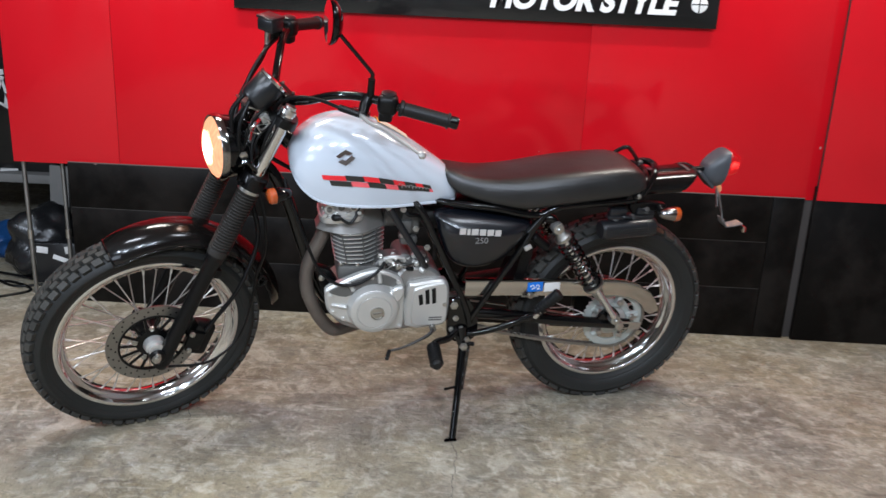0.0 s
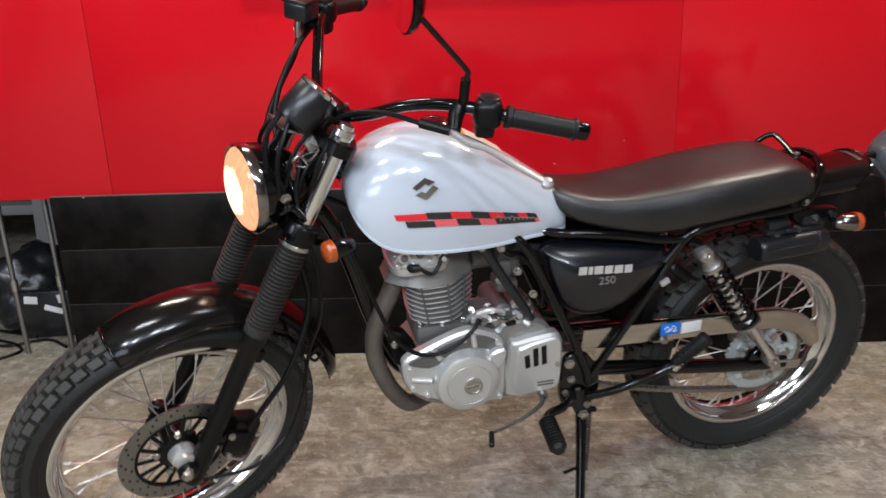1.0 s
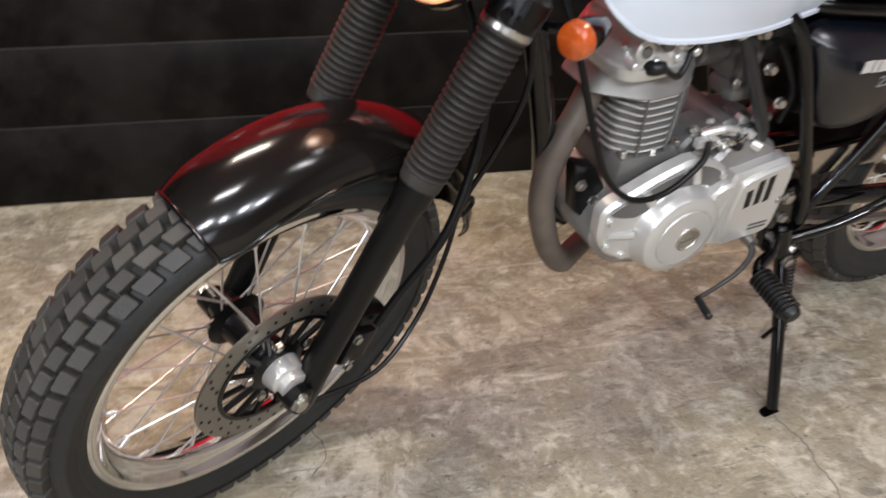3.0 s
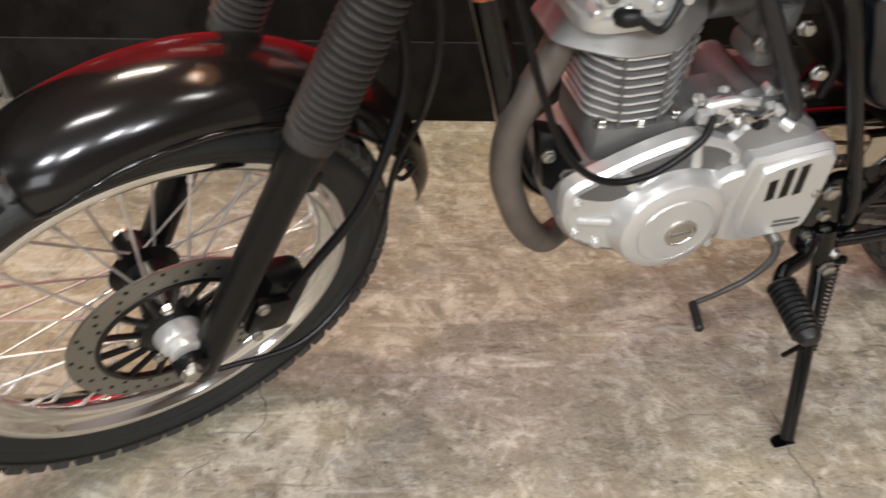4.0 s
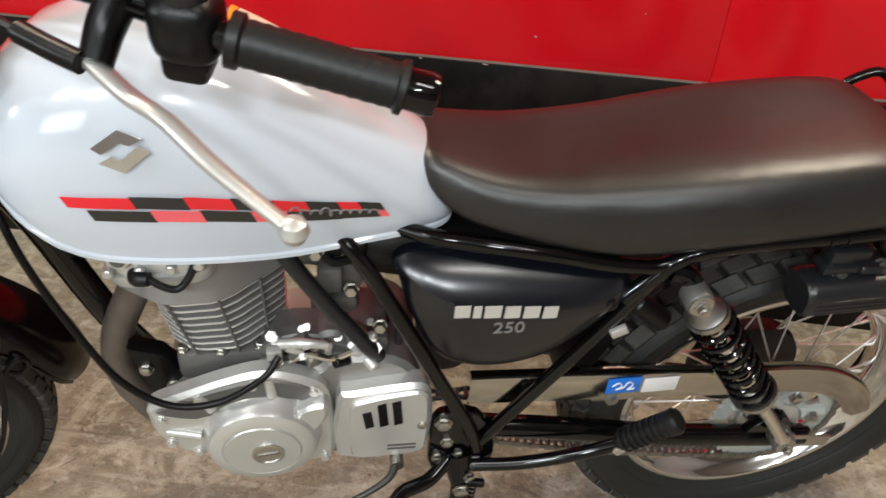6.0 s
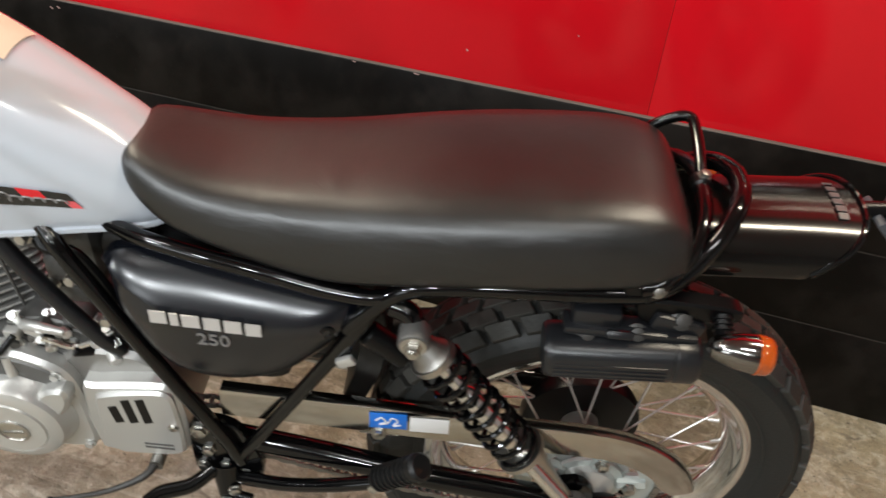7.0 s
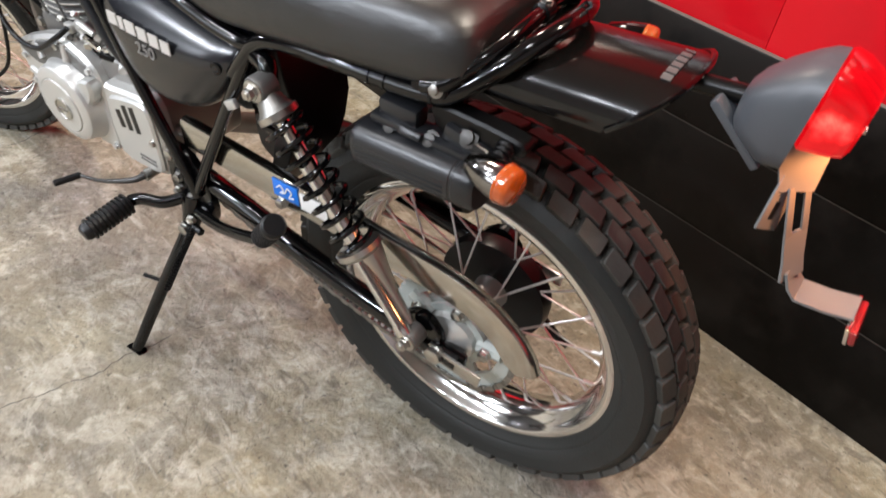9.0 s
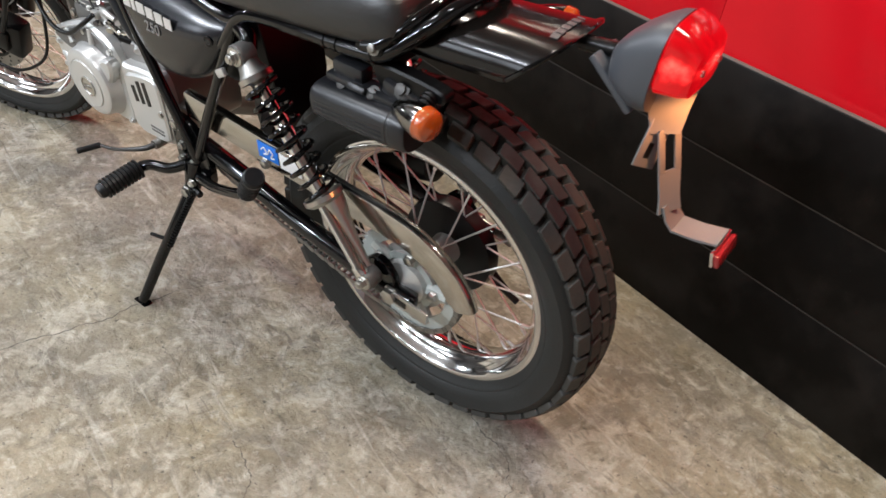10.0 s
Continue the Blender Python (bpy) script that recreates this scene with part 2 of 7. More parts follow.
def concrete():
    m = bpy.data.materials.new("worn concrete floor")
    m.use_nodes = True
    nt = m.node_tree
    nodes, links = nt.nodes, nt.links
    b = nodes["Principled BSDF"]
    co = nodes.new("ShaderNodeTexCoord")

    def tex(scale, detail, rough=0.6, dist=0.0):
        n = nodes.new("ShaderNodeTexNoise")
        n.inputs["Scale"].default_value, n.inputs["Detail"].default_value = scale, detail
        n.inputs["Roughness"].default_value, n.inputs["Distortion"].default_value = rough, dist
        links.new(co.outputs["Object"], n.inputs["Vector"])
        return n

    def ramp(src, stops):
        r = nodes.new("ShaderNodeValToRGB")
        while len(r.color_ramp.elements) < len(stops):
            r.color_ramp.elements.new(0.5)
        for e, (p, c) in zip(r.color_ramp.elements, stops):
            e.position, e.color = p, (*c, 1)
        links.new(src, r.inputs["Fac"])
        return r

    base = ramp(tex(3.6, 12, 0.74, 0.0).outputs["Fac"], [(0.30, (0.142, 0.122, 0.090)), (0.44, (0.252, 0.228, 0.178)), (0.56, (0.345, 0.316, 0.250)), (0.72, (0.46, 0.436, 0.362))])
    pale = ramp(tex(13.0, 10, 0.80, 0.0).outputs["Fac"], [(0.50, (0, 0, 0)), (0.64, (0.55, 0.55, 0.55)), (0.78, (1, 1, 1))])
    mx = nodes.new("ShaderNodeMix")
    mx.data_type = "RGBA"
    links.new(pale.outputs["Color"], mx.inputs["Factor"])
    links.new(base.outputs["Color"], mx.inputs["A"])
    mx.inputs["B"].default_value = (0.58, 0.56, 0.51, 1)
    rust = ramp(tex(1.6, 6, 0.6, 0.3).outputs["Fac"], [(0.38, (0, 0, 0)), (0.62, (0.85, 0.85, 0.85))])
    mx2 = nodes.new("ShaderNodeMix")
    mx2.data_type = "RGBA"
    mx2.blend_type = "MULTIPLY"
    links.new(rust.outputs["Color"], mx2.inputs["Factor"])
    links.new(mx.outputs["Result"], mx2.inputs["A"])
    mx2.inputs["B"].default_value = (0.92, 0.845, 0.66, 1)
    dark = ramp(tex(55.0, 9, 0.88).outputs["Fac"], [(0.33, (0.32, 0.31, 0.29)), (0.45, (0.88, 0.88, 0.87)), (0.56, (1.0, 1.0, 1.0)), (0.68, (1.45, 1.45, 1.42))])
    mx3 = nodes.new("ShaderNodeMix")
    mx3.data_type = "RGBA"
    mx3.blend_type = "MULTIPLY"
    mx3.inputs["Factor"].default_value = 0.9
    links.new(mx2.outputs["Result"], mx3.inputs["A"])
    links.new(dark.outputs["Color"], mx3.inputs["B"])
    stain = ramp(tex(1.5, 9, 0.66, 0.0).outputs["Fac"], [(0.34, (0.62, 0.61, 0.60)), (0.50, (0.94, 0.94, 0.94)), (0.66, (1.18, 1.18, 1.17))])
    mx5 = nodes.new("ShaderNodeMix")
    mx5.data_type = "RGBA"
    mx5.blend_type = "MULTIPLY"
    mx5.inputs["Factor"].default_value = 0.85
    links.new(mx3.outputs["Result"], mx5.inputs["A"])
    links.new(stain.outputs["Color"], mx5.inputs["B"])
    mx3 = mx5
    # pale flecks, small pits and long scrapes, all with hard edges
    def layer(below, src, stops, colour, factor):
        r = ramp(src, stops)
        m_ = nodes.new("ShaderNodeMix")
        m_.data_type = "RGBA"
        mul = nodes.new("ShaderNodeMath")
        mul.operation = "MULTIPLY"
        mul.inputs[1].default_value = factor
        links.new(r.outputs["Color"], mul.inputs[0])
        links.new(mul.outputs["Value"], m_.inputs["Factor"])
        links.new(below.outputs["Result"], m_.inputs["A"])
        m_.inputs["B"].default_value = (*colour, 1)
        return m_

    black, white = (0, 0, 0), (1, 1, 1)
    mx3 = layer(mx3, tex(21.0, 8, 0.62, 0.6).outputs["Fac"], [(0.52, black), (0.66, white)], (0.64, 0.605, 0.51), 0.46)
    mx3 = layer(mx3, tex(16.0, 8, 0.66, 0.5).outputs["Fac"], [(0.34, white), (0.47, black)], (0.135, 0.122, 0.098), 0.55)
    mx3 = layer(mx3, tex(75.0, 4, 0.6, 0.0).outputs["Fac"], [(0.630, black), (0.670, white)], (0.070, 0.062, 0.050), 0.78)
    mx3 = layer(mx3, tex(6.0, 10, 0.70, 0.9).outputs["Fac"], [(0.535, black), (0.585, white)], (0.53, 0.495, 0.405), 0.42)
    mx3 = layer(mx3, tex(4.2, 10, 0.72, 1.1).outputs["Fac"], [(0.40, white), (0.455, black)], (0.165, 0.150, 0.122), 0.45)
    mx3 = layer(mx3, tex(34.0, 6, 0.7, 0.3).outputs["Fac"], [(0.60, black), (0.66, white)], (0.66, 0.64, 0.58), 0.30)
    mx3 = layer(mx3, tex(1.9, 9, 0.68, 0.8).outputs["Fac"], [(0.36, white), (0.50, black)], (0.215, 0.175, 0.122), 0.42)
    for turn_, lim in ((0.5, 0.70), (1.9, 0.73)):
        mp = nodes.new("ShaderNodeMapping")
        mp.inputs["Rotation"].default_value = (0, 0, turn_)
        mp.inputs["Scale"].default_value = (5, 46, 1)
        links.new(co.outputs["Object"], mp.inputs["Vector"])
        sc_ = nodes.new("ShaderNodeTexNoise")
        sc_.inputs["Scale"].default_value, sc_.inputs["Detail"].default_value, sc_.inputs["Distortion"].default_value = 1.0, 3, 0.8
        links.new(mp.outputs["Vector"], sc_.inputs["Vector"])
        mx3 = layer(mx3, sc_.outputs["Fac"], [(lim - 0.09, black), (lim + 0.03, white)], (0.62, 0.60, 0.53), 0.30)
    # short dark nicks in the screed, in two directions
    for turn_, off_ in ((0.9, 3.0), (2.4, 11.0)):
        mp = nodes.new("ShaderNodeMapping")
        mp.inputs["Location"].default_value = (off_, off_, 0)
        mp.inputs["Rotation"].default_value = (0, 0, turn_)
        mp.inputs["Scale"].default_value = (9, 34, 1)
        links.new(co.outputs["Object"], mp.inputs["Vector"])
        nk = nodes.new("ShaderNodeTexNoise")
        nk.inputs["Scale"].default_value, nk.inputs["Detail"].default_value, nk.inputs["Distortion"].default_value = 1.0, 4, 1.2
        links.new(mp.outputs["Vector"], nk.inputs["Vector"])
        mx3 = layer(mx3, nk.outputs["Fac"], [(0.655, black), (0.70, white)], (0.105, 0.090, 0.068), 0.55)
    # hairline cracks
    wob = tex(2.0, 4)
    vadd = nodes.new("ShaderNodeMix")
    vadd.data_type = "RGBA"
    vadd.blend_type = "LINEAR_LIGHT"
    vadd.inputs["Factor"].default_value = 0.35
    links.new(co.outputs["Object"], vadd.inputs["A"])
    links.new(wob.outputs["Color"], vadd.inputs["B"])
    vor = nodes.new("ShaderNodeTexVoronoi")
    vor.feature = "DISTANCE_TO_EDGE"
    vor.inputs["Scale"].default_value = 1.15
    links.new(vadd.outputs["Result"], vor.inputs["Vector"])
    crack = ramp(vor.outputs["Distance"], [(0.0, (0.6, 0.58, 0.55)), (0.004, (1, 1, 1))])
    mx4 = nodes.new("ShaderNodeMix")
    mx4.data_type = "RGBA"
    mx4.blend_type = "MULTIPLY"
    links.new(tex(0.9, 3).outputs["Fac"], mx4.inputs["Factor"])
    links.new(mx3.outputs["Result"], mx4.inputs["A"])
    links.new(crack.outputs["Color"], mx4.inputs["B"])
    links.new(mx4.outputs["Result"], b.inputs["Base Color"])
    mr = nodes.new("ShaderNodeMapRange")
    mr.inputs["To Min"].default_value, mr.inputs["To Max"].default_value = 0.55, 0.85
    links.new(tex(7.0, 5).outputs["Fac"], mr.inputs["Value"])
    links.new(mr.outputs["Result"], b.inputs["Roughness"])
    bump = nodes.new("ShaderNodeBump")
    bump.inputs["Strength"].default_value, bump.inputs["Distance"].default_value = 0.8, 0.004
    links.new(tex(60.0, 6, 0.7).outputs["Fac"], bump.inputs["Height"])
    swell = nodes.new("ShaderNodeBump")
    swell.inputs["Strength"].default_value, swell.inputs["Distance"].default_value = 0.7, 0.010
    links.new(tex(17.0, 7, 0.66, 0.8).outputs["Fac"], swell.inputs["Height"])
    links.new(swell.outputs["Normal"], bump.inputs["Normal"])
    links.new(bump.outputs["Normal"], b.inputs["Normal"])
    return m


def panel_paint(name, colour, rough, wave, scratch, coat=0.25, spec=0.5, dust=0.0):
    """Glossy brushed paint on thin sheets that are not quite flat."""
    m = material(name, colour, rough, mottle=0.10, mottle_scale=1.3, rough_var=0.07, coat=coat, spec=spec)
    nt = m.node_tree
    nodes, links = nt.nodes, nt.links
    b = nodes["Principled BSDF"]
    co = nodes.new("ShaderNodeTexCoord")
    n = nodes.new("ShaderNodeTexNoise")
    n.inputs["Scale"].default_value, n.inputs["Detail"].default_value = 1.1, 2
    links.new(co.outputs["Object"], n.inputs["Vector"])
    n2 = nodes.new("ShaderNodeTexNoise")
    n2.inputs["Scale"].default_value, n2.inputs["Detail"].default_value = 45.0, 5
    links.new(co.outputs["Object"], n2.inputs["Vector"])
    b.inputs["Coat Roughness"].default_value = 0.16
    if dust:
        old = b.inputs["Base Color"].links[0].from_socket
        for size, lim, amount in ((70.0, 0.66, 0.8), (7.0, 0.50, 0.05), (2.3, 0.46, 0.13)):
            dn = nodes.new("ShaderNodeTexNoise")
            dn.inputs["Scale"].default_value, dn.inputs["Detail"].default_value, dn.inputs["Roughness"].default_value = size, 8, 0.7
            links.new(co.outputs["Object"], dn.inputs["Vector"])
            dr = nodes.new("ShaderNodeMapRange")
            dr.inputs["From Min"].default_value, dr.inputs["From Max"].default_value = lim, lim + 0.10
            dr.inputs["To Min"].default_value, dr.inputs["To Max"].default_value = 0.0, amount
            links.new(dn.outputs["Fac"], dr.inputs["Value"])
            dm = nodes.new("ShaderNodeMix")
            dm.data_type = "RGBA"
            links.new(dr.outputs["Result"], dm.inputs["Factor"])
            links.new(old, dm.inputs["A"])
            dm.inputs["B"].default_value = (dust, dust * 0.85, dust * 0.75, 1)
            old = dm.outputs["Result"]
        links.new(old, b.inputs["Base Color"])
    b1 = nodes.new("ShaderNodeBump")
    b1.inputs["Strength"].default_value, b1.inputs["Distance"].default_value = 1.0, wave
    links.new(n.outputs["Fac"], b1.inputs["Height"])
    mp = nodes.new("ShaderNodeMapping")
    mp.inputs["Scale"].default_value = (7, 7, 1.6)
    links.new(co.outputs["Object"], mp.inputs["Vector"])
    br = nodes.new("ShaderNodeTexNoise")
    br.inputs["Scale"].default_value, br.inputs["Detail"].default_value = 1.0, 6
    links.new(mp.outputs["Vector"], br.inputs["Vector"])
    rv = nodes.new("ShaderNodeMapRange")
    rv.inputs["From Min"].default_value, rv.inputs["From Max"].default_value = 0.3, 0.7
    rv.inputs["To Min"].default_value, rv.inputs["To Max"].default_value = rough - 0.05, rough + 0.10
    links.new(br.outputs["Fac"], rv.inputs["Value"])
    links.new(rv.outputs["Result"], b.inputs["Roughness"])
    b2 = nodes.new("ShaderNodeBump")
    b2.inputs["Strength"].default_value, b2.inputs["Distance"].default_value = scratch, 0.002
    links.new(n2.outputs["Fac"], b2.inputs["Height"])
    links.new(b1.outputs["Normal"], b2.inputs["Normal"])
    links.new(b2.outputs["Normal"], b.inputs["Normal"])
    return m


FLOOR = concrete()
RED_WALL = panel_paint("glossy red wall paint", (0.58, 0.006, 0.013), 0.12, 0.030, 0.04, 0.0, 0.34)
RED_WALL_B = panel_paint("glossy red wall sheet", (0.55, 0.007, 0.014), 0.13, 0.030, 0.04, 0.0, 0.34)
BLACK_WALL = panel_paint("black wall board", (0.0022, 0.0018, 0.0016), 0.40, 0.02, 0.15, 0.0, 0.14, 0.05)
EDGE = material("pale toplit panel edge", (0.12, 0.11, 0.10), 0.6, mottle=0.3, mottle_scale=12)
SEAM = material("dusty board joint", (0.030, 0.026, 0.022), 0.8, mottle=0.6, mottle_scale=14)
PLASTER = material("grey plaster wall", (0.42, 0.41, 0.40), 0.8, mottle=0.1, grain=0.2)
CEILING = material("white ceiling board", (0.38, 0.374, 0.36), 0.8, mottle=0.05, grain=0.1)
DARK_WALL = material("dark storage wall", (0.05, 0.045, 0.042), 0.7, mottle=0.3)


# ---- mesh helpers ----
BASE = {}


def part(name, bm, mat, parent=None, label="", smooth=40, steer=False):
    """Links a bmesh as one mesh object, its origin at its middle, under a thing or a part."""
    if steer:
        bm.transform(STEER)
    bmesh.ops.recalc_face_normals(bm, faces=bm.faces[:])
    me = bpy.data.meshes.new(name)
    lo = Vector([min(v.co[i] for v in bm.verts) for i in range(3)])
    hi = Vector([max(v.co[i] for v in bm.verts) for i in range(3)])
    mid = (lo + hi) / 2
    bm.transform(Matrix.Translation(-mid))
    bm.to_mesh(me)
    bm.free()
    for m in (mat if isinstance(mat, (list, tuple)) else [mat]):
        me.materials.append(m)
    me.shade_smooth()
    me.set_sharp_from_angle(angle=radians(smooth))
    ob = new(name, me)
    ob.location = mid
    BASE[ob.name] = mid
    if parent is not None:
        ob.parent = parent
        ob.location = mid - BASE.get(parent.name, Vector())
    if label:
        ob["label"] = label
    return ob


def spline(points, steps=6):
    """A smooth line through the points."""
    p = [Vector(q) for q in points]
    if len(p) < 3:
        return p
    p = [2 * p[0] - p[1]] + p + [2 * p[-1] - p[-2]]
    out = []
    for i in range(1, len(p) - 2):
        for k in range(steps):
            t = k / steps
            a, b, c, d = p[i - 1:i + 3]
            out.append(0.5 * ((2 * b) + (c - a) * t + (2 * a - 5 * b + 4 * c - d) * t * t + (3 * b - a - 3 * c + d) * t ** 3))
    return out + [p[-2]]


def rings(bm, loops, caps=True, closed=False):
    """Skins a row of closed loops of points."""
    vs = [[bm.verts.new(q) for q in lp] for lp in loops]
    n = len(vs[0])
    pairs = list(zip(vs, vs[1:])) + ([(vs[-1], vs[0])] if closed else [])
    for a, b in pairs:
        for i in range(n):
            bm.faces.new((a[i], a[(i + 1) % n], b[(i + 1) % n], b[i]))
    if caps and not closed:
        bm.faces.new(vs[0][::-1])
        bm.faces.new(vs[-1])
    return bm


def tube(points, r, seg=12, bm=None, steps=6, closed=False, flat=1.0):
    """A round bar bent along a smooth line; r: one radius or one for each given point."""
    bm = bm or bmesh.new()
    line = spline(points, steps) if steps > 1 else [Vector(q) for q in points]
    if closed:
        line = line[:-1]
    n = len(line)
    if isinstance(r, (list, tuple)):
        f = [i * (len(r) - 1) / (n - 1) for i in range(n)]
        rad = [r[int(k)] + (r[min(int(k) + 1, len(r) - 1)] - r[int(k)]) * (k - int(k)) for k in f]
    else:
        rad = [r] * n
    loops, side = [], None
    for i, q in enumerate(line):
        a, b = line[max(i - 1, 0)], line[min(i + 1, n - 1)]
        if closed:
            a, b = line[i - 1], line[(i + 1) % n]
        d = (b - a).normalized()
        if side is None:
            side = d.orthogonal().normalized()
        side = (side - d * side.dot(d)).normalized()
        up = d.cross(side)
        loops.append([q + rad[i] * (math.cos(k * math.tau / seg) * side + flat * math.sin(k * math.tau / seg) * up) for k in range(seg)])
    return rings(bm, loops, closed=closed)


def lathe(profile, at, axis, seg=32, bm=None, closed=False):
    """Turns a profile of (radius, height) about the axis through at."""
    bm = bm or bmesh.new()
    axis = Vector(axis).normalized()
    sx = axis.orthogonal().normalized()
    if abs(axis.y) > 0.9:
        sx = (Vector((1, 0, 0)) - axis * axis.x).normalized()
    sy = axis.cross(sx)
    loops = [[Vector(at) + axis * h + max(r, 1e-4) * (math.cos(k * math.tau / seg) * sx + math.sin(k * math.tau / seg) * sy) for k in range(seg)] for r, h in profile]
    return rings(bm, loops, caps=True, closed=closed)


def rod(a, b, r, seg=14, bm=None, bevel=0.0):
    a, b = Vector(a), Vector(b)
    h = (b - a).length
    if bevel:
        return lathe([(r - bevel, 0), (r, bevel), (r, h - bevel), (r - bevel, h)], a, b - a, seg, bm)
    return lathe([(r, 0), (r, h)], a, b - a, seg, bm)


def box(at, size, bevel=0.004, turn=None, bm=None, seg=2):
    """A block with rounded edges."""
    b = bmesh.new()
    bmesh.ops.create_cube(b, size=1)
    bmesh.ops.scale(b, vec=size, verts=b.verts)
    if bevel:
        bmesh.ops.bevel(b, geom=b.edges[:] + b.verts[:], offset=bevel, segments=seg, affect="EDGES", profile=0.5)
    b.transform(Matrix.Translation(at) @ (turn.to_4x4() if turn else Matrix()))
    if bm is None:
        return b
    me = bpy.data.meshes.new("t")
    b.to_mesh(me)
    b.free()
    bm.from_mesh(me)
    bpy.data.meshes.remove(me)
    return bm


def plate(outline, y0, y1, bevel=0.003, bm=None, plane="xz", steps=4, holes=()):
    """A plate cut to a smooth closed outline, from y0 to y1, edges eased."""
    b = bm or bmesh.new()
    pts = [Vector((p[0], p[1], 0)) for p in outline]
    if steps > 1:
        k = len(pts)
        pts = spline([pts[-1]] + pts + [pts[0], pts[1]], steps)[steps:-steps - 1]
    mid = sum(pts, Vector()) / len(pts)

    def ring(d, y):
        out = []
        for i, q in enumerate(pts):
            t = (pts[(i + 1) % len(pts)] - pts[i - 1])
            nrm = Vector((t.y, -t.x, 0)).normalized() if t.length else Vector()
            if (q + nrm * 0.001 - mid).length > (q - mid).length:
                nrm = -nrm
            w = q + nrm * d
            out.append((w.x, y, w.y) if plane == "xz" else (w.x, w.y, y))
        return out

    s = 1 if y1 > y0 else -1
    return rings(b, [ring(0, y0), ring(0, y1 - s * bevel), ring(bevel, y1)])


def hexbolt(at, axis, r=0.007, h=0.006, bm=None):
    axis = Vector(axis).normalized()
    bm = lathe([(r * 1.25, 0), (r * 1.25, h * 0.25), (r, h * 0.26), (r, h * 0.9), (r * 0.85, h)], at, axis, 6, bm)
    return bm


def interp(table, x):
    """Smooth look-up in rows (x, a, b, ...), x rising."""
    n = len(table)
    if x <= table[0][0]:
        return table[0][1:]
    for i in range(n - 1):
        if x <= table[i + 1][0]:
            p0, p1, p2, p3 = table[max(i - 1, 0)], table[i], table[i + 1], table[min(i + 2, n - 1)]
            h = p2[0] - p1[0]
            t = (x - p1[0]) / h
            out = []
            for k in range(1, len(p1)):
                m1 = (p2[k] - p0[k]) / (p2[0] - p0[0]) * h
                m2 = (p3[k] - p1[k]) / (p3[0] - p1[0]) * h
                out.append((2 * t ** 3 - 3 * t ** 2 + 1) * p1[k] + (t ** 3 - 2 * t ** 2 + t) * m1 + (3 * t ** 2 - 2 * t ** 3) * p2[k] + (t ** 3 - t ** 2) * m2)
            return tuple(out)
    return table[-1][1:]


# ---- the garage ----
def sheet(name, lo, hi, mat, label, bevel=0.002, parent=None):
    c = [(a + b) / 2 for a, b in zip(lo, hi)]
    ob = part(name, box(c, [b - a for a, b in zip(lo, hi)], bevel), mat, parent, "")
    if parent is None:
        tagged(ob, label, "", "", "structure")
    return ob


WALL_Y = 3.096
fl = bmesh.new()
bmesh.ops.create_grid(fl, x_segments=8, y_segments=8, size=0.5)
bmesh.ops.scale(fl, vec=(8.0, 9.0, 1), verts=fl.verts)
fl.transform(Matrix.Translation((0.3, 1.3, 0)))
floor = tagged(part("floor", fl, FLOOR), "worn mottled grey concrete garage floor with stains", "floor", "", "structure")
# backing behind the boards, and the rest of the garage
sheet("wall_back", (-1.62, WALL_Y + 0.02, 0), (4.3, WALL_Y + 0.12, 2.75), DARK_WALL, "dark backing wall behind the boards")
# right and front walls are unseen, added to close the room and bounce light
sheet("wall_right", (4.3, -3.2, 0), (4.4, WALL_Y + 0.12, 2.75), PLASTER, "unseen grey plaster wall, added to close the room")
for x0, x1, z0, z1 in ((-3.7, -2.6, 0, 2.75), (-1.1, 4.4, 0, 2.75), (-2.6, -1.1, 0, 0.95), (-2.6, -1.1, 2.25, 2.75)):
    sheet("wall_front", (x0, -3.3, z0), (x1, -3.2, z1), PLASTER, "unseen grey plaster wall, added to close the room")
sheet("wall_left", (-3.8, -3.2, 0), (-3.7, 5.8, 2.75), DARK_WALL, "dark storage side wall")
sheet("wall_storage", (-3.7, 5.7, 0), (-1.5, 5.8, 2.75), DARK_WALL, "dark wall at the back of the storage")
sheet("wall_partition", (-1.62, WALL_Y + 0.12, 0), (-1.52, 5.7, 2.75), DARK_WALL, "dark partition beside the storage")
# unseen ceiling, its tone set for the light it bounces
sheet("ceiling", (-3.8, -3.3, 2.75), (4.4, 5.8, 2.85), CEILING, "unseen ceiling, added to close the room and bounce light")

# black boards below, red sheets above
wall_boards = tagged(new("wall_boards"), "glossy red upper wall sheets over black lower boards", "wall", "", "structure")
B = wall_boards


def board(name, x0, x1, z0, z1, y, mat, thick=0.014):
    return sheet(name, (x0, y, z0), (x1, y + thick, z1), mat, "", 0.002, B)


for z0, z1 in ((0.0, 0.214), (0.2155, 0.415), (0.4165, 0.605)):
    board("black_board", -1.64, 1.268, z0, z1, WALL_Y, BLACK_WALL)
board("black_board", 1.271, 1.395, 0.0, 0.605, WALL_Y + 0.003, BLACK_WALL)
board("black_board", 1.428, 2.9, 0.0, 0.66, WALL_Y - 0.012, BLACK_WALL, 0.02)
board("black_board", 2.904, 4.28, 0.0, 0.66, WALL_Y - 0.012, BLACK_WALL, 0.02)
board("red_sheet", -1.875, -1.425, 0.596, 2.7, WALL_Y + 0.0155, RED_WALL_B, 0.004)
board("red_sheet", -1.424, 0.475, 0.598, 2.7, WALL_Y + 0.0165, RED_WALL, 0.003)
board("red_sheet", 0.4755, 1.44, 0.598, 2.7, WALL_Y + 0.0165, RED_WALL, 0.003)
board("red_sheet", 1.432, 2.9, 0.604, 2.7, WALL_Y - 0.018, RED_WALL_B, 0.005)
